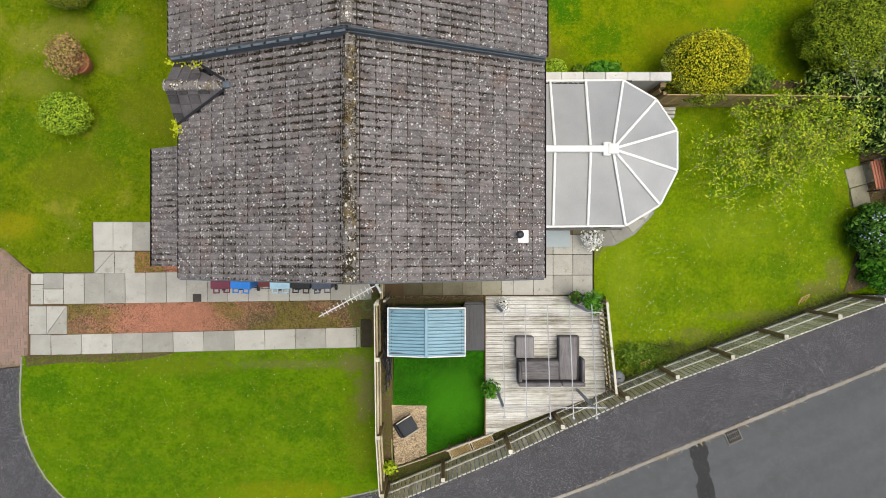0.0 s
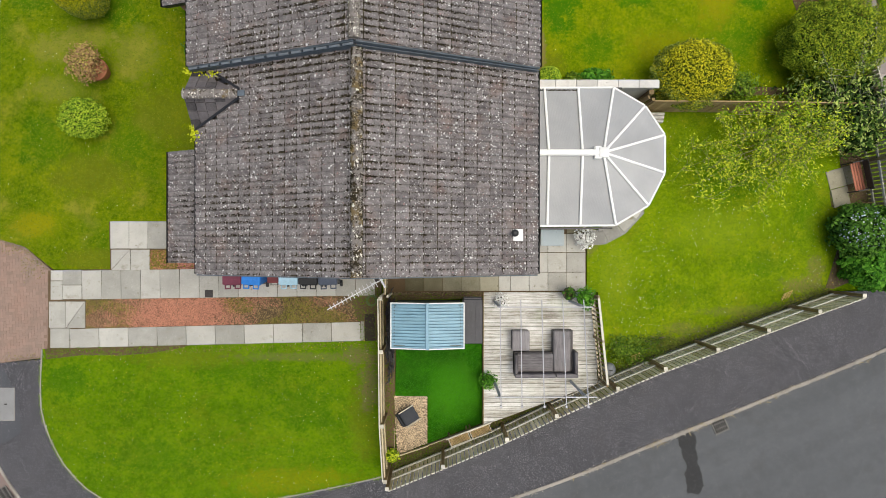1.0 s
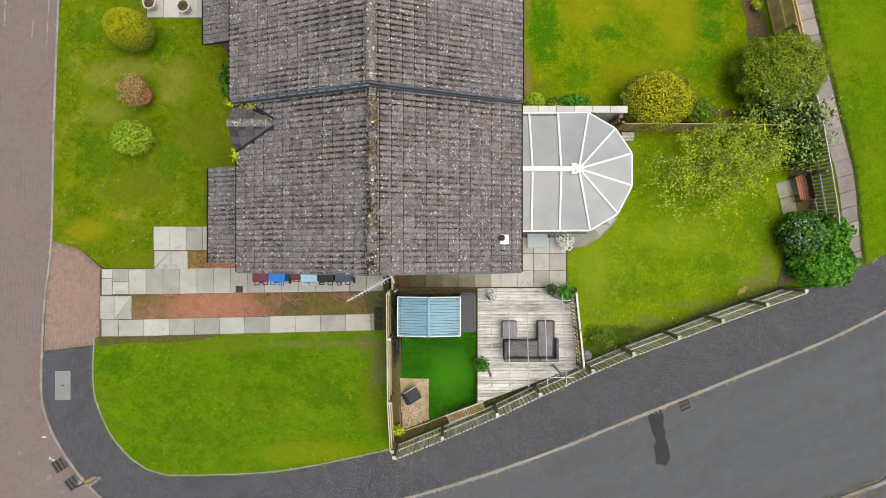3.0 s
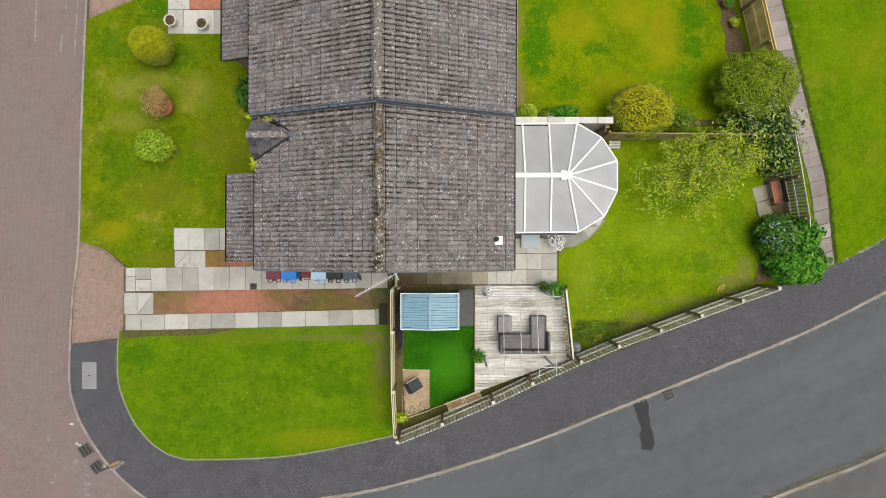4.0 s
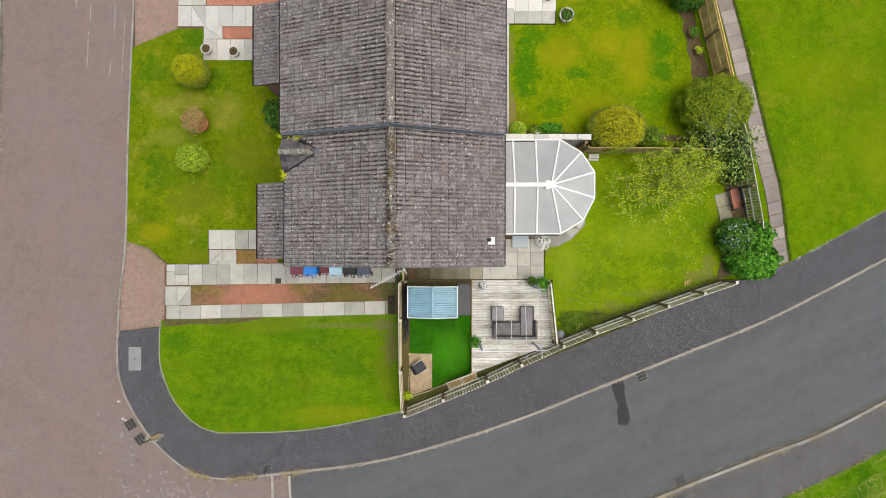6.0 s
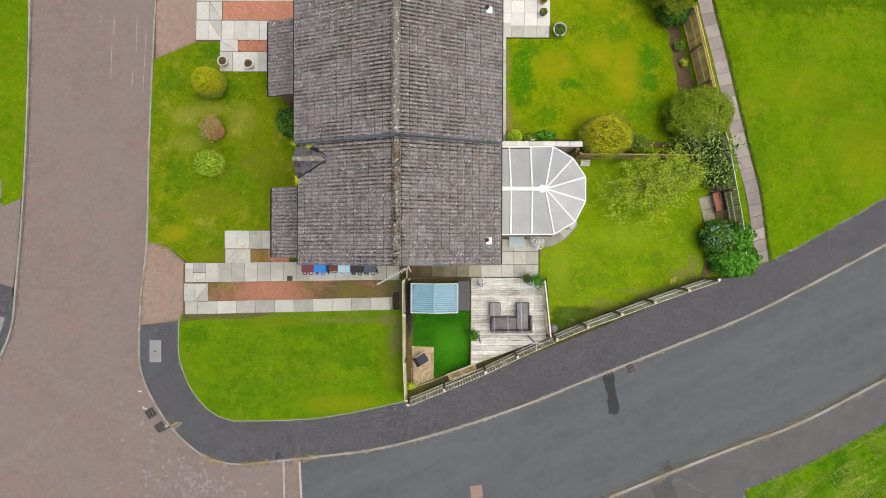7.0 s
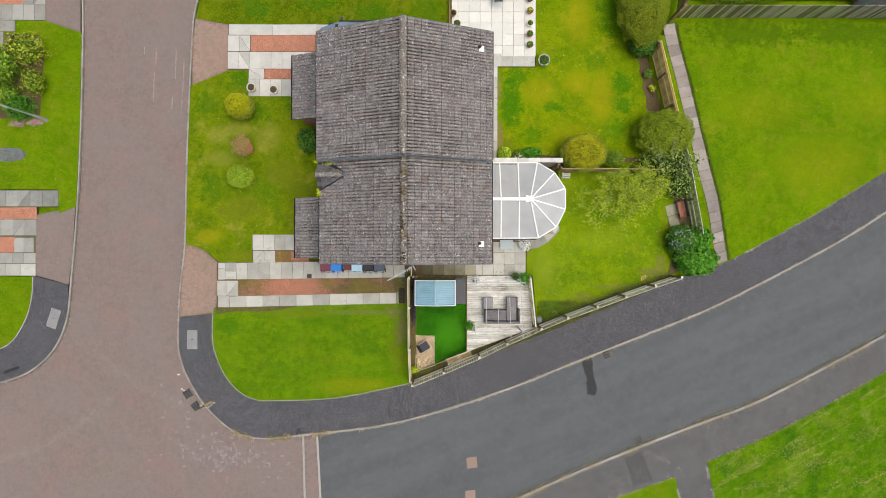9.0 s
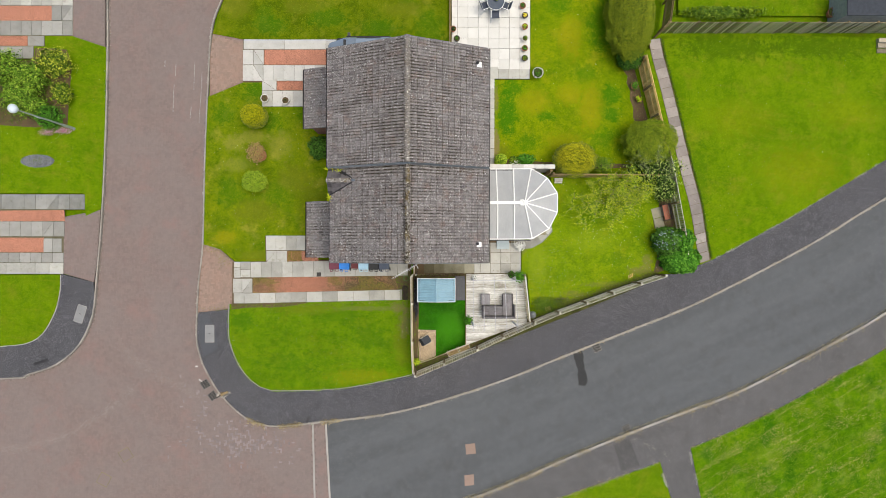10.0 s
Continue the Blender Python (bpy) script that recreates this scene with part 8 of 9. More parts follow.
for x, y, rz, l2 in ((-8.4, -10.5, 62, 0.4), (-24.37, -6.82, 20, 0.9)):
    dk = thing("channel_cover", "dark iron drainage channel cover in the footway", "drain", pose(x, y, gz(x, y) + 0.018, 0, 0, rz))
    part("cover_plate", boxes((-l2 / 2, l2 / 2, -0.08, 0.08, -0.03, 0.012), bevel=0.004), M["gutter"], dk)
    part("slot", boxes((-l2 / 2 + 0.05, l2 / 2 - 0.05, -0.015, 0.015, 0.012, 0.016)), M["iron"], dk)
# a sunken timber-covered inlet behind the kerb, with crumbled concrete round it
inlet = thing("kerb_inlet", "dark timber-covered inlet with crumbled concrete beside the kerb", "drain", pose(-13.5, -8.8, gz(-13.5, -8.8) + 0.004, 0, 0, 27))
part("recess", boxes((-0.34, 0.38, -0.14, 0.16, -0.05, 0.008)), M["soil"], inlet)
part("cover_board", boxes((-0.24, 0.26, -0.1, 0.02, 0.008, 0.07), bevel=0.012), M["fence_brown"], inlet, "dark brown weathered board")
part("pipe", tube(bmesh.new(), (-0.56, -0.06, 0.03), (-0.2, -0.05, 0.05), 0.035, n=10), M["iron"], inlet, "short black pipe end")
g2 = np.random.default_rng(61)
a = g2.uniform(0, 6.28, 260)
q = np.column_stack([0.02 + (0.42 + g2.normal(0, 0.06, 260)) * np.cos(a), 0.01 + (0.22 + g2.normal(0, 0.05, 260)) * np.sin(a), np.full(260, 0.006)])
stones("rubble", q, (0.012, 0.034), M["grit"], inlet, g2, 0.4)


def ragged(poly, size=0.022):
    """The outline cut into short uneven steps."""
    g2 = np.random.default_rng(6)
    out = []
    for (x0, y0), (x1, y1) in zip(poly, poly[1:] + poly[:1]):
        n = max(1, int(math.dist((x0, y0), (x1, y1)) / 0.06))
        out += [(x0 + (x1 - x0) * k / n + g2.normal(0, size), y0 + (y1 - y0) * k / n + g2.normal(0, size)) for k in range(n)]
    return out


# repair patches and worn marks on the roads
PATCHES = [
    (ragged([(8.0, -6.42), (8.57, -6.22), (8.67, -6.67), (8.64, -6.87), (8.73, -7.19), (8.72, -7.43), (8.86, -7.67), (8.94, -8.15), (8.8, -8.45), (8.4, -8.42), (8.27, -7.83), (8.33, -7.51), (8.21, -7.19), (8.1, -6.79)]), "patch", "dark tar repair patch on the road"),
    ([(1.32, -12.08), (1.92, -12.0), (1.98, -12.64), (1.38, -12.71)], "block_red", "reddish square repair in the road"),
    ([(1.27, -14.0), (1.85, -13.93), (1.87, -14.6), (1.29, -14.66)], "block_red", "reddish square repair in the road"),
]
tagged(sheet("footway_patch", [(-14.82, -3.9), (-14.25, -3.85), (-13.95, -4.45), (-13.72, -5.0), (-13.66, -6.0), (-14.1, -6.3), (-14.5, -6.45), (-14.76, -5.4)], M["asphalt_smooth"], 0.005, skirt=0), "smooth grey asphalt round the utility cover", "pavement", kind="structure")
for poly, mt, lab in PATCHES:
    tagged(sheet("road_patch", poly, M[mt], -0.116, skirt=0), lab, "road", kind="structure")
r = np.random.default_rng(14)
for xa, ya, xb, yb in ((-16.24, 11.33, -16.28, 10.1), (-16.35, 10.0, -16.43, 7.8), (-15.12, 11.3, -15.16, 9.65), (-14.66, 11.0, -14.7, 9.65), (-14.72, 9.5, -14.85, 7.4), (-16.9, 11.5, -16.92, 11.05), (-15.32, 8.6, -15.38, 7.9)):
    k2 = int(abs(ya - yb) * 190)
    f2 = r.random(k2)
    p2 = np.column_stack([xa + (xb - xa) * f2 + r.normal(0, 0.014, k2), ya + (yb - ya) * f2])
    keep = np.array([noise.noise(Vector((xa * 3, v * 1.7, 2))) > -0.15 for v in p2[:, 1]])
    tagged(stones("worn_road_mark", on_ground(p2[keep], -0.12), (0.007, 0.016), M["kerb"], None, r, 0.15), "broken pale scrape along the road", "mark", kind="stuff")
for x, y, rz in ((-15.06, -7.12, 0), (-14.95, -7.95, 62), (-14.86, -8.05, -20)):
    pm = thing("paint_mark", "small white paint mark on the road", "mark", pose(x, y, gz(x, y) - 0.12, 0, 0, rz))
    part("paint", boxes((-0.08, 0.08, -0.03, 0.03, 0, 0.006)), M["slab_pale"], pm)
# dusty arcs where wheels turn, and pale blocks at the road mouth
for line, cnt, sp in (([(-27.54, -12.48), (-25.81, -12.28), (-23.69, -11.61), (-21.95, -10.73), (-20.52, -9.73), (-19.05, -8.52)], 5200, 0.16), ([(-14.9, -8.91), (-16.56, -8.31), (-17.97, -7.32), (-19.02, -6.44), (-19.73, -5.77)], 2600, 0.2)):
    la = np.array(smooth_line(line, 0.3))
    i = r.integers(0, len(la) - 1, cnt)
    p2 = la[i] + (la[i + 1] - la[i]) * r.random((cnt, 1)) + r.normal(0, sp, (cnt, 2))
    tagged(stones("road_dust", on_ground(p2, -0.121), (0.006, 0.016), M["dust"], None, r, 0.3), "pale dust in a curved wheel track", "dust", kind="stuff")
# block-filled covers in the road
for x, y, rz in ((-19.74, -12.76, 32), (-21.09, -14.3, -28)):
    rc = thing("road_cover", "square block-filled inspection cover in the road", "cover", pose(x, y, gz(x, y) - 0.12, 0, 0, rz))
    for a6 in ((-0.36, 0.36, -0.36, -0.335, 0, 0.008), (-0.36, 0.36, 0.335, 0.36, 0, 0.008), (-0.36, -0.335, -0.335, 0.335, 0, 0.008), (0.335, 0.36, -0.335, 0.335, 0, 0.008)):
        part("frame_edge", boxes(a6), M["fence_moss"], rc)
    part("filling", boxes((-0.335, 0.335, -0.335, 0.335, -0.01, 0.005)), M["block_road"], rc)
oval = r.normal(0, 1, (2600, 2))
oval *= (r.random((2600, 1)) ** 0.42) / np.linalg.norm(oval, axis=1)[:, None]
gp = np.array((-24.5, 5.3)) + oval * np.array((1.0, 0.38))
tagged(stones("grey_gravel", on_ground(gp, 0.03), (0.015, 0.035), M["grey_chip"], None, r), "oval patch of grey gravel in the lawn", "gravel", kind="stuff")

# far shed in the north-east garden
ns = thing("far_shed", "grey garden shed with a dark felt roof", "shed", pose(25.4, 14.75, gz(25.4, 14.75)))
part("wall", boxes((-1.6, 1.6, -0.8, 0.8, 0, 1.9)), plain("grey_painted_boards", (0.3, 0.31, 0.33), 0.7, 0.2), ns)
part("roof", boxes((-1.7, 1.75, -0.9, 0.9, 1.9, 1.97), bevel=0.01), plain("dark_roof_felt", (0.04, 0.045, 0.055), 0.9, 0.2), ns)
st = thing("timber_step", "grey timber step by the far fence", "step", pose(27.6, 12.7, gz(27.6, 12.7)))
for i in range(3):
    part("plank", boxes((-0.7, 0.9, -0.4 + i * 0.3, -0.14 + i * 0.3, 0, 0.12 + 0.1 * i), bevel=0.01), M["fence_dark"], st)


# ---- slabs, laid piece by piece ----
def slab_mesh(w, h, t=0.05):
    me = bpy.data.meshes.new("slab")
    bm = bmesh.new()
    box(bm, -w / 2, w / 2, -h / 2, h / 2, -t, 0, 0)
    bmesh.ops.bevel(bm, geom=[e for e in bm.edges if e.verts[0].co.z > -0.01 and e.verts[1].co.z > -0.01], offset=0.006, segments=1, affect="EDGES")
    bm.to_mesh(me)
    bm.free()
    return me


SLABS = {}
JOINTS = []


def lay(parent, x, y, w, h, mat, lift=0.045, rz=0.0, wob=None):
    """One slab of w by h metres with a joint round it, lying on the ground."""
    JOINTS.append((x, y, w, h, rz))
    key = (round(w, 2), round(h, 2), mat)
    if key not in SLABS:
        me = slab_mesh(w - 0.012, h - 0.012)
        me.materials.append(M[mat])
        SLABS[key] = me
    ob = new("slab", SLABS[key])
    ob.parent = parent
    e = 0.2
    ax = math.atan2(gz(x, y + e) - gz(x, y - e), 2 * e)
    ay = -math.atan2(gz(x + e, y) - gz(x - e, y), 2 * e)
    r = random.Random(int(x * 977 + y * 613))
    ob.matrix_basis = Matrix.Translation((x, y, gz(x, y) + lift + r.uniform(-0.006, 0.006))) @ Euler((ax + r.uniform(-0.008, 0.008), ay + r.uniform(-0.008, 0.008), 0)).to_matrix().to_4x4() @ Matrix.Rotation(rz + r.uniform(-0.006, 0.006), 4, "Z")
    return ob


def cut(parent, x, y, w, h, mat, lift=0.045, flip=1):
    """One slab laid as two halves along a diagonal."""
    for s in (-1, 1):
        bm = bmesh.new()
        a, b, g = w / 2 - 0.006, h / 2 - 0.006, 0.014
        tri = [(-a + g, b), (a, b), (a, -b)] if s > 0 else [(-a, b - g), (a - g, -b), (-a, -b)]
        tri = [(px, -py * flip) for px, py in tri]
        z = gz(x, y) + lift + 0.002 * s
        top = [bm.verts.new((x + px, y + py, z)) for px, py in tri]
        low = [bm.verts.new((x + px, y + py, z - 0.05)) for px, py in tri]
        bm.faces.new(top)
        bm.faces.new(low[::-1])
        for k in range(3):
            bm.faces.new((top[k], low[k], low[(k + 1) % 3], top[(k + 1) % 3]))
        bmesh.ops.recalc_face_normals(bm, faces=bm.faces[:])
        part("slab", bm, M[mat], parent)


def bed(name, poly, label, mat="soil", lift=0.012):
    return tagged(sheet(name, poly, M[mat], lift, skirt=0.1), label, "paving", kind="structure")


drive = bed("driveway_paving", [(-12.76, -0.76), (-2.0, -0.5), (-2.0, -1.5), (-2.5, -3.05), (-12.76, -3.3)], "pale concrete slab drive with red gravel strip")
lay(drive, -12.47, -0.92, 0.4, 0.34, "slab")
lay(drive, -12.47, -1.4, 0.4, 0.61, "slab")
lay(drive, -11.965, -0.98, 0.61, 0.49, "slab")
lay(drive, -11.965, -1.46, 0.61, 0.46, "slab")
x = -11.65
while x < -2.4:
    lay(drive, x + 0.315, -1.22 + 0.014 * (x + 11.65), 0.63, 0.94, "slab", rz=0.014)
    x += 0.63
lay(drive, -12.45, -2.185, 0.55, 0.86, "slab")
cut(drive, -11.86, -2.185, 0.62, 0.86, "slab")
lay(drive, -12.36, -2.94, 0.63, 0.64, "slab")
x, wide = -12.04, 0.938
while x < -3.0:
    lay(drive, x + wide / 2, -2.94 + 0.025 * (x + 12.0), wide, 0.62, "slab", rz=0.025)
    x += wide
lay(drive, -2.595, -2.7, 0.12, 0.62, "slab", rz=0.029)
RED = [(-11.54, -1.7), (-2.5, -1.57), (-2.5, -2.4), (-11.54, -2.63)]
r = np.random.default_rng(33)
q = random_in(RED, 33000, r)
den = np.exp(-((q[:, 0] + 8.5) / 1.5) ** 2) * 1.3 + np.where(q[:, 0] < -6, 0.16, 0.03)
nz = np.array([noise.noise(Vector((a * 1.3, b * 2.0, 4))) for a, b in q]) * 0.35
keep = r.random(len(q)) < den + nz
tagged(stones("red_gravel", on_ground(q[keep], 0.016), (0.01, 0.021), M["red_chip"], None, r), "loose red stone chippings between the slabs", "gravel", kind="stuff")
q2 = q[~keep]
tagged(stones("soil_crumbs", on_ground(q2[::2], 0.014), (0.01, 0.026), M["crumb"], None, r), "dark earth and bark between the slabs", "soil", kind="stuff")
q3 = q2[np.array([noise.noise(Vector((a * 0.8, b * 1.5, 8))) for a, b in q2]) > -0.1]
tagged(blades("drive_weeds", on_ground(q3[::2], 0.014), 0.07, 0.025, M["moss_olive"], None, r, 0.9), "low moss and weeds in the gravel strip", "weeds", kind="stuff")

front = bed("front_path_paving", [(-10.8, 0.84), (-7.5, 0.84), (-7.5, -0.5), (-10.76, -0.75)], "pale slab path to the porch")
for xx in (-10.44, -9.83, -9.22, -8.61):
    lay(front, xx, 0.39, 0.61, 0.89, "slab")
cut(front, -10.4, -0.41, 0.62, 0.67, "slab")
lay(front, -9.78, -0.41, 0.62, 0.67, "slab")
q = random_in([(-9.5, -0.1), (-7.6, -0.1), (-7.6, -0.7), (-9.5, -0.75)], 2300, r)
tagged(stones("red_gravel", on_ground(q, 0.014), (0.012, 0.026), M["red_chip"], None, r), "red chippings beside the porch", "gravel", kind="stuff")
tagged(blades("porch_weeds", on_ground(random_in([(-9.45, -0.1), (-8.6, -0.1), (-8.6, -0.7), (-9.45, -0.72)], 900, r), 0.02), 0.08, 0.025, M["moss_olive"], None, r, 0.9), "low moss and weeds in the chippings", "weeds", kind="stuff")

side = bed("side_path_paving", [(-1.85, 0.62), (4.62, 0.62), (4.62, -1.43), (-1.85, -1.5)], "slab path along the gable, mossy in the shade")
xx, wides = 4.6, [0.612, 0.605, 0.605, 0.605, 0.375] + [0.605] * 5
for wd in wides:
    mt = "slab" if xx > 1.9 else ("slab_moss" if xx > 0.3 else "slab_tan")
    for yy, hh in ((-1.11, 0.61), (-0.485, 0.63), (0.135, 0.6)):
        if yy < -0.9 or xx > 2.2:
            lay(side, xx - wd / 2, yy, wd, hh, mt)
    xx -= wd
for xx, wd in ((4.3, 0.6),):
    lay(side, xx, 0.53, wd, 0.18, "slab_tan")
stp = thing("door_step", "pale blue-grey step at the conservatory door", "step", pose(3.5, 0.33, 0.05))
part("step", boxes((-0.36, 0.38, -0.28, 0.24, 0, 0.12), bevel=0.01), concrete("blue_grey_step", (0.34, 0.4, 0.42), (0.44, 0.5, 0.52), (0.3, 0.32, 0.3), 0.0), stp)
ring = bed("curved_path_paving", [(4.66, 0.05), (5.25, 0.1), (5.9, 0.45), (6.5, 1.1), (6.45, 1.6), (5.95, 1.15), (5.0, 0.55), (4.66, 0.6)], "curved slab edging round the conservatory", "slab_grey", 0.03)
for xx, yy, rz, w in ((4.95, 0.3, 0.1, 0.55), (5.45, 0.5, 0.5, 0.5), (5.88, 0.82, 0.72, 0.5), (6.2, 1.22, 0.95, 0.45)):
    lay(ring, xx, yy, w, 0.42, "slab_grey" if xx < 5.8 else "slab", 0.05, rz)

# path beside the open grass
cl = smooth_line([(12.72, 12.8), (12.93, 11.72), (13.41, 10.03), (13.84, 8.33), (14.75, 4.73), (15.25, 2.94), (15.74, 1.11), (16.28, -0.72)], 0.1)
run = np.concatenate([[0], np.cumsum([math.dist(a, b) for a, b in zip(cl, cl[1:])])])
count = round(run[-1] / 0.605)
line = [(float(np.interp(run[-1] * i / count, run, [p[0] for p in cl])), float(np.interp(run[-1] * i / count, run, [p[1] for p in cl]))) for i in range(count + 1)]
epath = bed("east_path_paving", shifted(line, 0.42) + shifted(line, -0.37)[::-1], "grey slab path along the fence", "soil", 0.022)
for a, b in zip(line, line[1:]):
    cx, cy = (a[0] + b[0]) / 2, (a[1] + b[1]) / 2
    lay(epath, cx, cy, math.dist(a, b), 0.7, "slab_path", 0.04, math.atan2(b[1] - a[1], b[0] - a[0]))
la = np.array(shifted(line, 0.45))
i = r.integers(0, len(la) - 1, 2600)
q = la[i] + (la[i + 1] - la[i]) * r.random((2600, 1)) + r.normal(0, 0.04, (2600, 2))
tagged(blades("path_grass", on_ground(q, 0.02), 0.16, 0.03, L["shade_green"], None, r, 0.7), "rough dark grass along the path edge", "grass", kind="stuff")
bp2 = bed("bench_paving", [(12.5, 2.6), (13.5, 2.8), (13.9, 1.6), (12.76, 1.32)], "slabs below the bench")
for xx, yy in ((12.88, 2.26), (13.04, 1.66), (13.46, 2.42)):
    lay(bp2, xx, yy, 0.6, 0.61, "slab_moss", 0.045, 0.26)

# neighbour's patio and side strip
npat = bed("north_patio_paving", [(0.4, 17.5), (5.12, 17.5), (5.12, 10.28), (2.0, 10.28), (0.4, 11.0)], "pale cream slab patio")
for i in range(8):
    for j in range(10):
        x, y = 0.455 + i * 0.625, 16.8 - j * 0.625
        if x > 0.6 and y > 10.9 and not (x < 2.2 and y < 11.0):
            lay(npat, x, y, 0.625, 0.625, "slab_pale")
for j in range(9):
    lay(npat, 0.59, 16.8 - j * 0.625, 0.35, 0.625, "slab_pale")
for i in range(5):
    lay(npat, 2.3 + i * 0.625, 10.66, 0.625, 0.73, "slab")
for i in range(9):
    lay(npat, 2.86, 5.2 + i * 0.6, 0.28, 0.6, "slab_light", 0.04)
wallet = thing("patio_edging", "low brown timber edge beside the patio", "edging", kind="structure")
part("board", boxes((0.28, 0.34, 11.2, 17.5, -0.1, 0.35)), M["fence_brown"], wallet)

# neighbour's drive
ndr = bed("north_drive_paving", [(-12.15, 12.66), (-5.7, 12.7), (-5.7, 8.6), (-10.98, 8.61), (-11.0, 10.04), (-12.15, 10.04)], "pale slab drive with red gravel strips")
for i in range(11):
    if i % 4 == 0:
        lay(ndr, -10.87 + i * 0.62, 12.34, 2.48, 0.6, "slab_light")
    if i == 1:
        cut(ndr, -11.22, 10.62, 0.62, 0.95, "slab_light", flip=-1)
    else:
        lay(ndr, -11.84 + i * 0.62, 10.62, 0.62, 0.95, "slab_light")
lay(ndr, -11.83, 11.57, 0.62, 0.9, "slab_light")
cut(ndr, -11.2, 11.57, 0.62, 0.9, "slab_light", flip=-1)
cut(ndr, -10.55, 9.86, 0.86, 0.58, "slab_light", flip=-1)
for i in range(4):
    lay(ndr, -10.68 + i * 0.62, 9.08, 0.62, 0.96, "slab_light")
lay(ndr, -8.2, 9.6, 0.6, 0.6, "slab_light")
for poly in ([(-10.85, 12.02), (-6.2, 12.04), (-6.2, 11.13), (-10.85, 11.13)], [(-10.1, 10.12), (-7.9, 10.12), (-7.9, 9.6), (-10.1, 9.6)], [(-27.5, 2.3), (-22.9, 2.34), (-22.85, 1.69), (-27.5, 1.66)], [(-27.5, 0.68), (-24.1, 0.68), (-24.1, -0.2), (-27.5, -0.2)], [(-27.5, 14.64), (-23.66, 14.64), (-23.66, 13.76), (-27.5, 13.75)], [(-27.5, 12.82), (-25.12, 12.82), (-25.12, 12.24), (-27.5, 12.24)]):
    tagged(sheet("gravel_strip", poly, M["red_gravel"], 0.02, skirt=0.02), "red gravel strip between slabs", "gravel", kind="structure")
    q = random_in(poly, 3200, r)
    tagged(stones("red_gravel", on_ground(q, 0.022), (0.014, 0.028), M["red_chip"], None, r), "loose red stone chippings", "gravel", kind="stuff")

# drives across the road
wdr = bed("west_drive_paving", [(-27.6, 3.3), (-21.65, 3.3), (-21.65, 2.38), (-22.9, 2.36), (-22.95, -1.5), (-27.6, -1.52)], "stained grey slab drive with red gravel strips", "slab_tan")
lay(wdr, -22.1, 2.84, 0.9, 0.9, "slab_worn")
for i in range(8):
    (cut if i == 1 else lay)(wdr, -22.9 - i * 0.68, 2.84, 0.68, 0.9, "slab_worn")
for i in range(7):
    (cut if i == 1 else lay)(wdr, -23.2 - i * 0.66, 1.21, 0.66, 0.9, "slab_grey")
    lay(wdr, -23.25 - i * 0.66, -0.52, 0.66, 0.6, "slab_grey")
    lay(wdr, -23.35 - i * 0.85, -1.17, 0.85, 0.66, "slab")
for xx in (-23.3, -23.85):
    lay(wdr, xx, 0.22, 0.54, 0.84, "slab_grey")
wdr2 = bed("northwest_drive_paving", [(-27.6, 17), (-22.38, 17), (-22.38, 12.85), (-24.1, 12.85), (-24.1, 12.22), (-24.75, 12.2), (-24.75, 11.45), (-27.6, 11.45)], "stained grey slab drive across the road", "slab_tan")
for i in range(8):
    lay(wdr2, -22.7 - i * 0.62, 15.0, 0.62, 0.7, "slab")
    lay(wdr2, -22.7 - i * 0.62, 13.3, 0.62, 0.88, "slab_grey")
lay(wdr2, -23.36, 14.2, 0.6, 0.9, "slab_grey")
cut(wdr2, -22.72, 14.2, 0.66, 0.9, "slab_grey")
cut(wdr2, -24.6, 12.53, 0.98, 0.6, "slab_grey", flip=-1)
for i in range(4):
    lay(wdr2, -25.08 - i * 0.66, 11.83, 0.66, 0.72, "slab_grey")

# moss and weeds in the slab joints
pts = []
for x, y, w, h, rz in JOINTS:
    k2 = int((w + h) * 46)
    t, sd = r.uniform(-0.5, 0.5, k2), r.integers(0, 4, k2)
    px = np.where(sd < 2, t * w, np.where(sd == 2, w / 2, -w / 2)) + r.normal(0, 0.007, k2)
    py = np.where(sd < 2, np.where(sd == 0, h / 2, -h / 2), t * h) + r.normal(0, 0.007, k2)
    c, s2 = math.cos(rz), math.sin(rz)
    pts.append(np.column_stack([x + px * c - py * s2, y + px * s2 + py * c]))
pts = np.concatenate(pts)
keep = np.array([noise.noise(Vector((a * 1.7, b * 1.7, 11))) > -0.05 for a, b in pts])
tagged(stones("slab_joint_moss", on_ground(pts[keep], 0.034), (0.006, 0.015), M["joint_moss"], None, r, 0.7), "dark moss and dirt in the slab joints", "moss", kind="stuff")


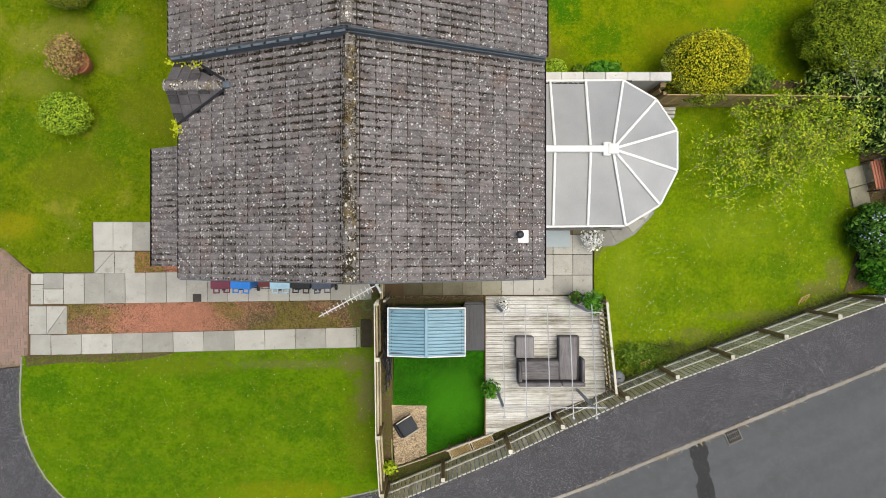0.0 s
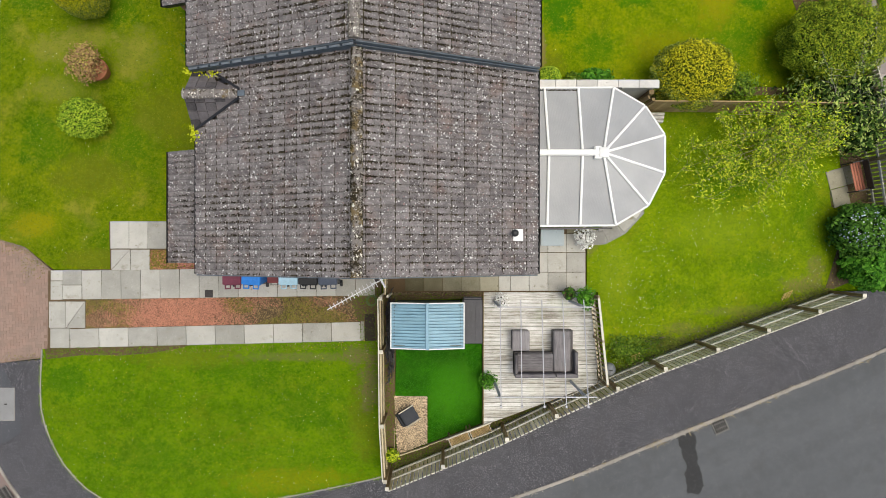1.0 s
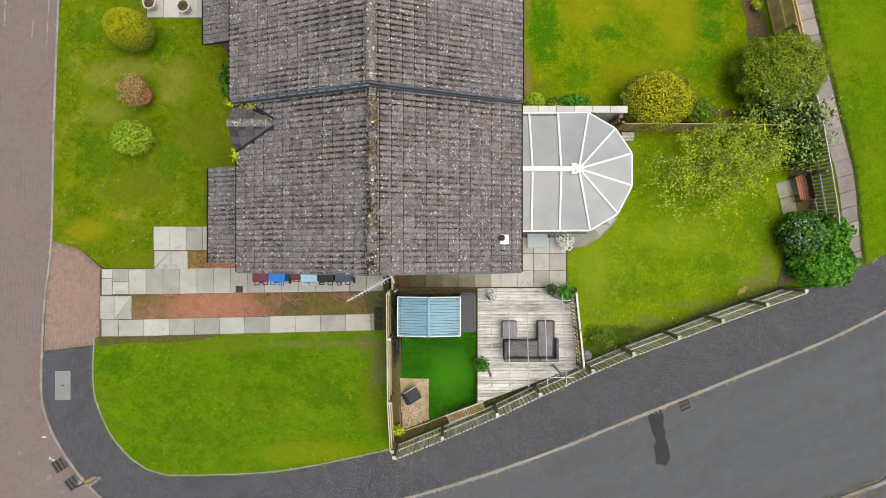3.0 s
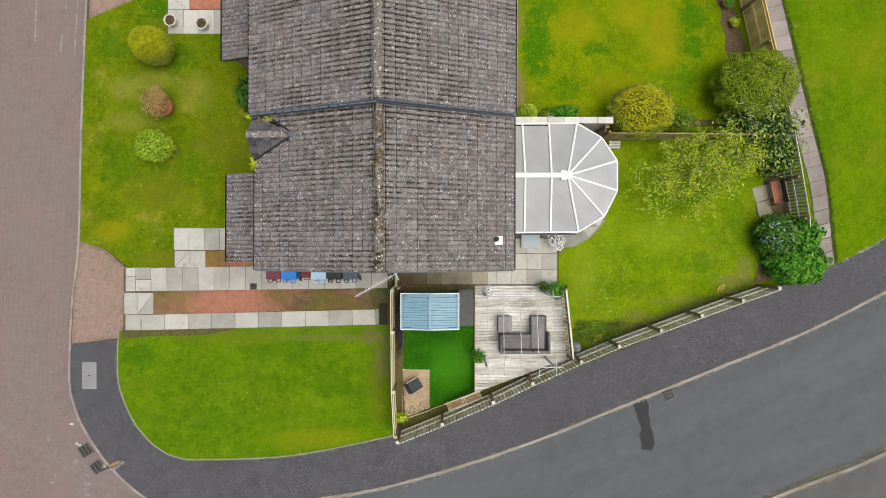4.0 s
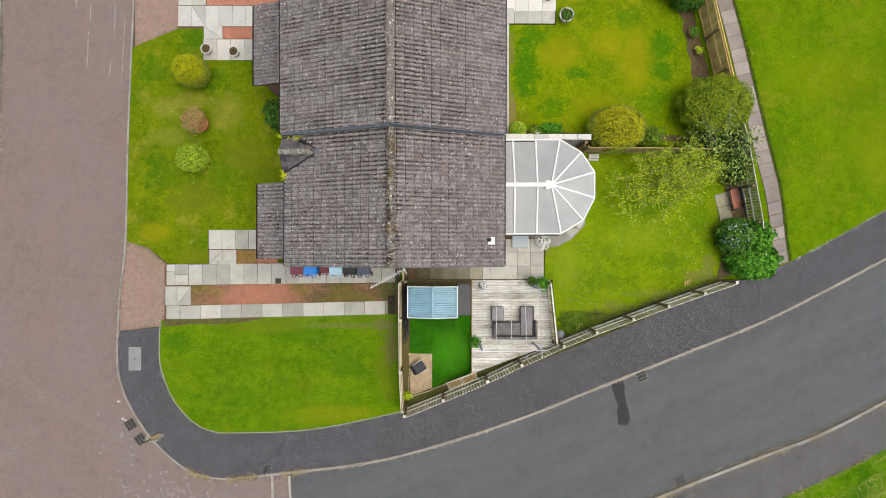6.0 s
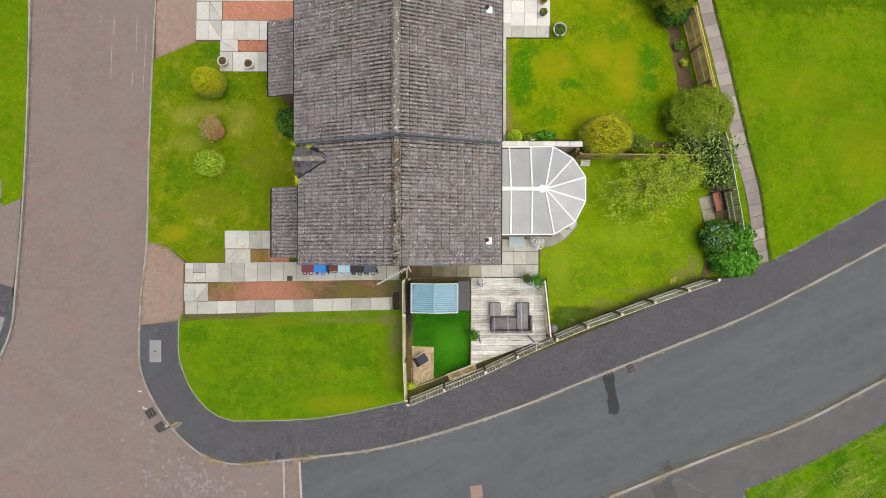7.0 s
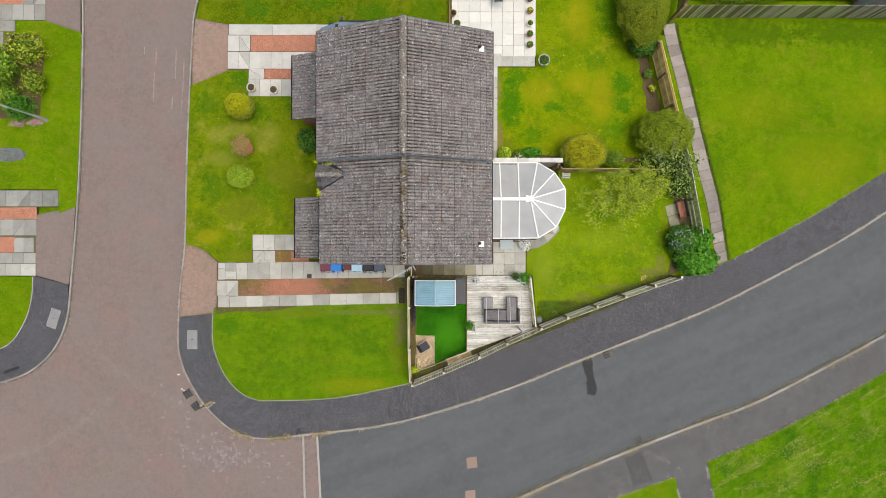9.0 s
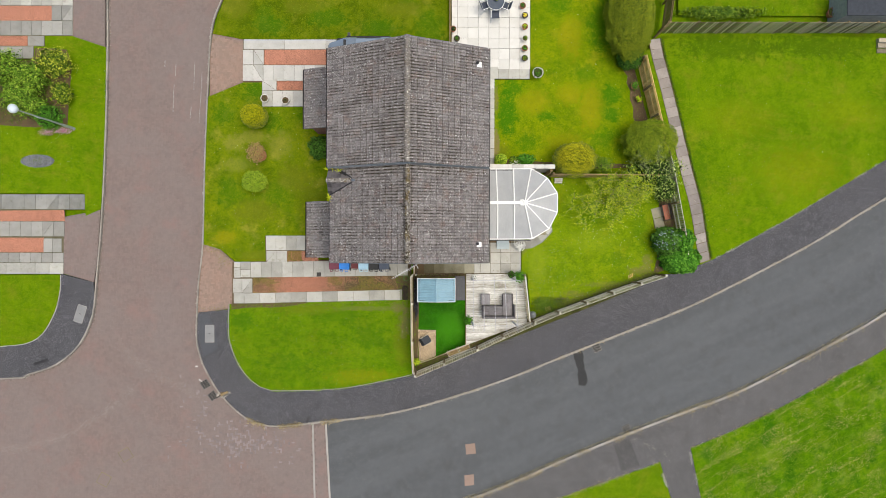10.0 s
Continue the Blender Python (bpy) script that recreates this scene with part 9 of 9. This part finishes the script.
# ---- block paving, laid in a herringbone ----
def herringbone(poly, turn, unit=0.1):
    """Middles and turns of 2:1 blocks in a herringbone that covers the outline."""
    p = np.array(poly)
    mid, reach = p.mean(0), np.linalg.norm(p - p.mean(0), axis=1).max()
    k2 = int(reach / unit) + 2
    a, b = np.meshgrid(np.arange(-2 * k2, 2 * k2), np.arange(-k2, k2), indexing="ij")
    cx, cy = (a + 2 * b).ravel(), (a - 2 * b).ravel()
    flat = np.column_stack([cx + 1.0, cy + 0.5])
    up = np.column_stack([cx + 3.5, cy + 1.0])
    c, s2 = math.cos(turn), math.sin(turn)
    q = np.concatenate([flat, up]) * unit @ np.array(((c, s2), (-s2, c))) + mid
    ang = np.concatenate([np.full(len(flat), turn), np.full(len(up), turn + math.pi / 2)])
    ok = (np.abs(q[:, 0]) < 29) & (np.abs(q[:, 1]) < 17.5)
    q, ang = q[ok], ang[ok]
    ok = np.ones(len(q), bool)
    for u, w in ((-1, -0.5), (1, -0.5), (1, 0.5), (-1, 0.5)):
        x, y = np.cos(ang) * u - np.sin(ang) * w, np.sin(ang) * u + np.cos(ang) * w
        ok &= inside(q + np.column_stack([x, y]) * unit, [tuple(v) for v in poly])
    return q[ok], ang[ok]


BLOCK_V = np.array([(x * k2, y * k2 if k2 == 1 else y * 0.93, z) for k2, z in ((1, -0.004), (0.965, 0.0)) for x, y in ((-0.0993, -0.0493), (0.0993, -0.0493), (0.0993, 0.0493), (-0.0993, 0.0493))])
BLOCK_F = np.array([(4, 5, 6, 7), (0, 1, 5, 4), (1, 2, 6, 5), (2, 3, 7, 6), (3, 0, 4, 7)])


def joined_blocks(name, q, ang, lift, mat, parent):
    """Many blocks as one mesh, each a little up or down."""
    n = len(q)
    c, s2 = np.cos(ang)[:, None], np.sin(ang)[:, None]
    x, y = BLOCK_V[None, :, 0] * c - BLOCK_V[None, :, 1] * s2 + q[:, :1], BLOCK_V[None, :, 0] * s2 + BLOCK_V[None, :, 1] * c + q[:, 1:]
    z = ground_z(x, y) + lift + r.uniform(-0.0015, 0.0015, (n, 1)) + BLOCK_V[None, :, 2]
    v = np.stack([x, y, z], -1)
    f = BLOCK_F[None] + 8 * np.arange(n)[:, None, None]
    return tagged(mesh_ob(name, v.reshape(-1, 3), f.reshape(-1, 4), mat, parent), kind="stuff")


q, ang = herringbone(WEST_ROAD, 0.02)
near = np.exp(-1.5 * (((q[:, 0] + 12.6) / 2.9) ** 2 + ((q[:, 1] + 12.0 + 0.12 * (q[:, 0] + 12.6)) / 1.0) ** 2)) + 0.5 * np.exp(-1.5 * (((q[:, 0] + 15.2) / 0.7) ** 2 + ((q[:, 1] + 9.6) / 1.2) ** 2))
patchy = np.array([noise.noise(Vector((a * 1.2, b * 1.2, 3))) for a, b in q]) * 0.5
pale = r.random(len(q)) < 0.6 * near + np.where(near > 0.15, patchy, 0)
joined_blocks("block", q[~pale], ang[~pale], -0.12, M["block_road"], west_road)
joined_blocks("pale_block", q[pale], ang[pale], -0.1195, M["block_pale"], west_road)
q, ang = herringbone([(-8.06, -10.9), (-7.36, -10.8), (-7.08, -15.4), (-6.98, -17.4), (-8.0, -17.4), (-8.0, -15.4)], 0.02)
joined_blocks("block", q, ang, -0.112, M["block_road"], band)
block = bpy.data.meshes.new("block")
block.from_pydata([tuple(map(float, p)) for p in BLOCK_V], [], [tuple(map(int, f)) for f in BLOCK_F])
block.materials.append(M["block_red"])
for ob, poly, mt, own in ((cross_e, CROSS_E, "block_red", 300), (cross_n, CROSS_N, "block_red", 0), (cross_w, CROSS_W, "block_road", 0), (cross_w2, CROSS_W2, "block_road", 0)):
    q, ang = herringbone(poly, 0.02 if mt == "block_road" else 0.05)
    order = np.argsort(-q[:, 0])
    q, ang = q[order], ang[order]
    for (x, y), a in zip(q[:own], ang[:own]):
        piece = new("block", block)
        piece.parent = ob
        ax, ay = math.atan2(gz(x, y + 0.1) - gz(x, y - 0.1), 0.2), -math.atan2(gz(x + 0.1, y) - gz(x - 0.1, y), 0.2)
        piece.matrix_basis = Matrix.Translation((x, y, gz(x, y) + 0.007 + r.uniform(-0.002, 0.002))) @ Euler((ax, ay, 0)).to_matrix().to_4x4() @ Matrix.Rotation(a, 4, "Z")
    joined_blocks("block", q[own:], ang[own:], 0.007, M[mt], ob)
# grass and grit creeping over the drive mouth
q = np.concatenate([r.normal((-13.7, 0.0), (0.35, 0.14), (420, 2)), np.column_stack([r.uniform(-13.6, -12.75, 420), r.normal(-0.55, 0.2, 420)]), np.column_stack([r.uniform(-14.7, -12.9, 200), r.normal(-3.6, 0.06, 200)])])
tagged(stones("mouth_grit", on_ground(q, 0.008), (0.005, 0.013), M["dust"], None, r, 0.5), "pale grit along the edge of the drive mouth", "grit", kind="stuff")
tagged(blades("mouth_grass", on_ground(q[::2] + r.normal(0, 0.05, q[::2].shape), 0.008), 0.07, 0.02, M["moss_olive"], None, r, 0.9), "creeping grass at the drive mouth", "grass", kind="stuff")
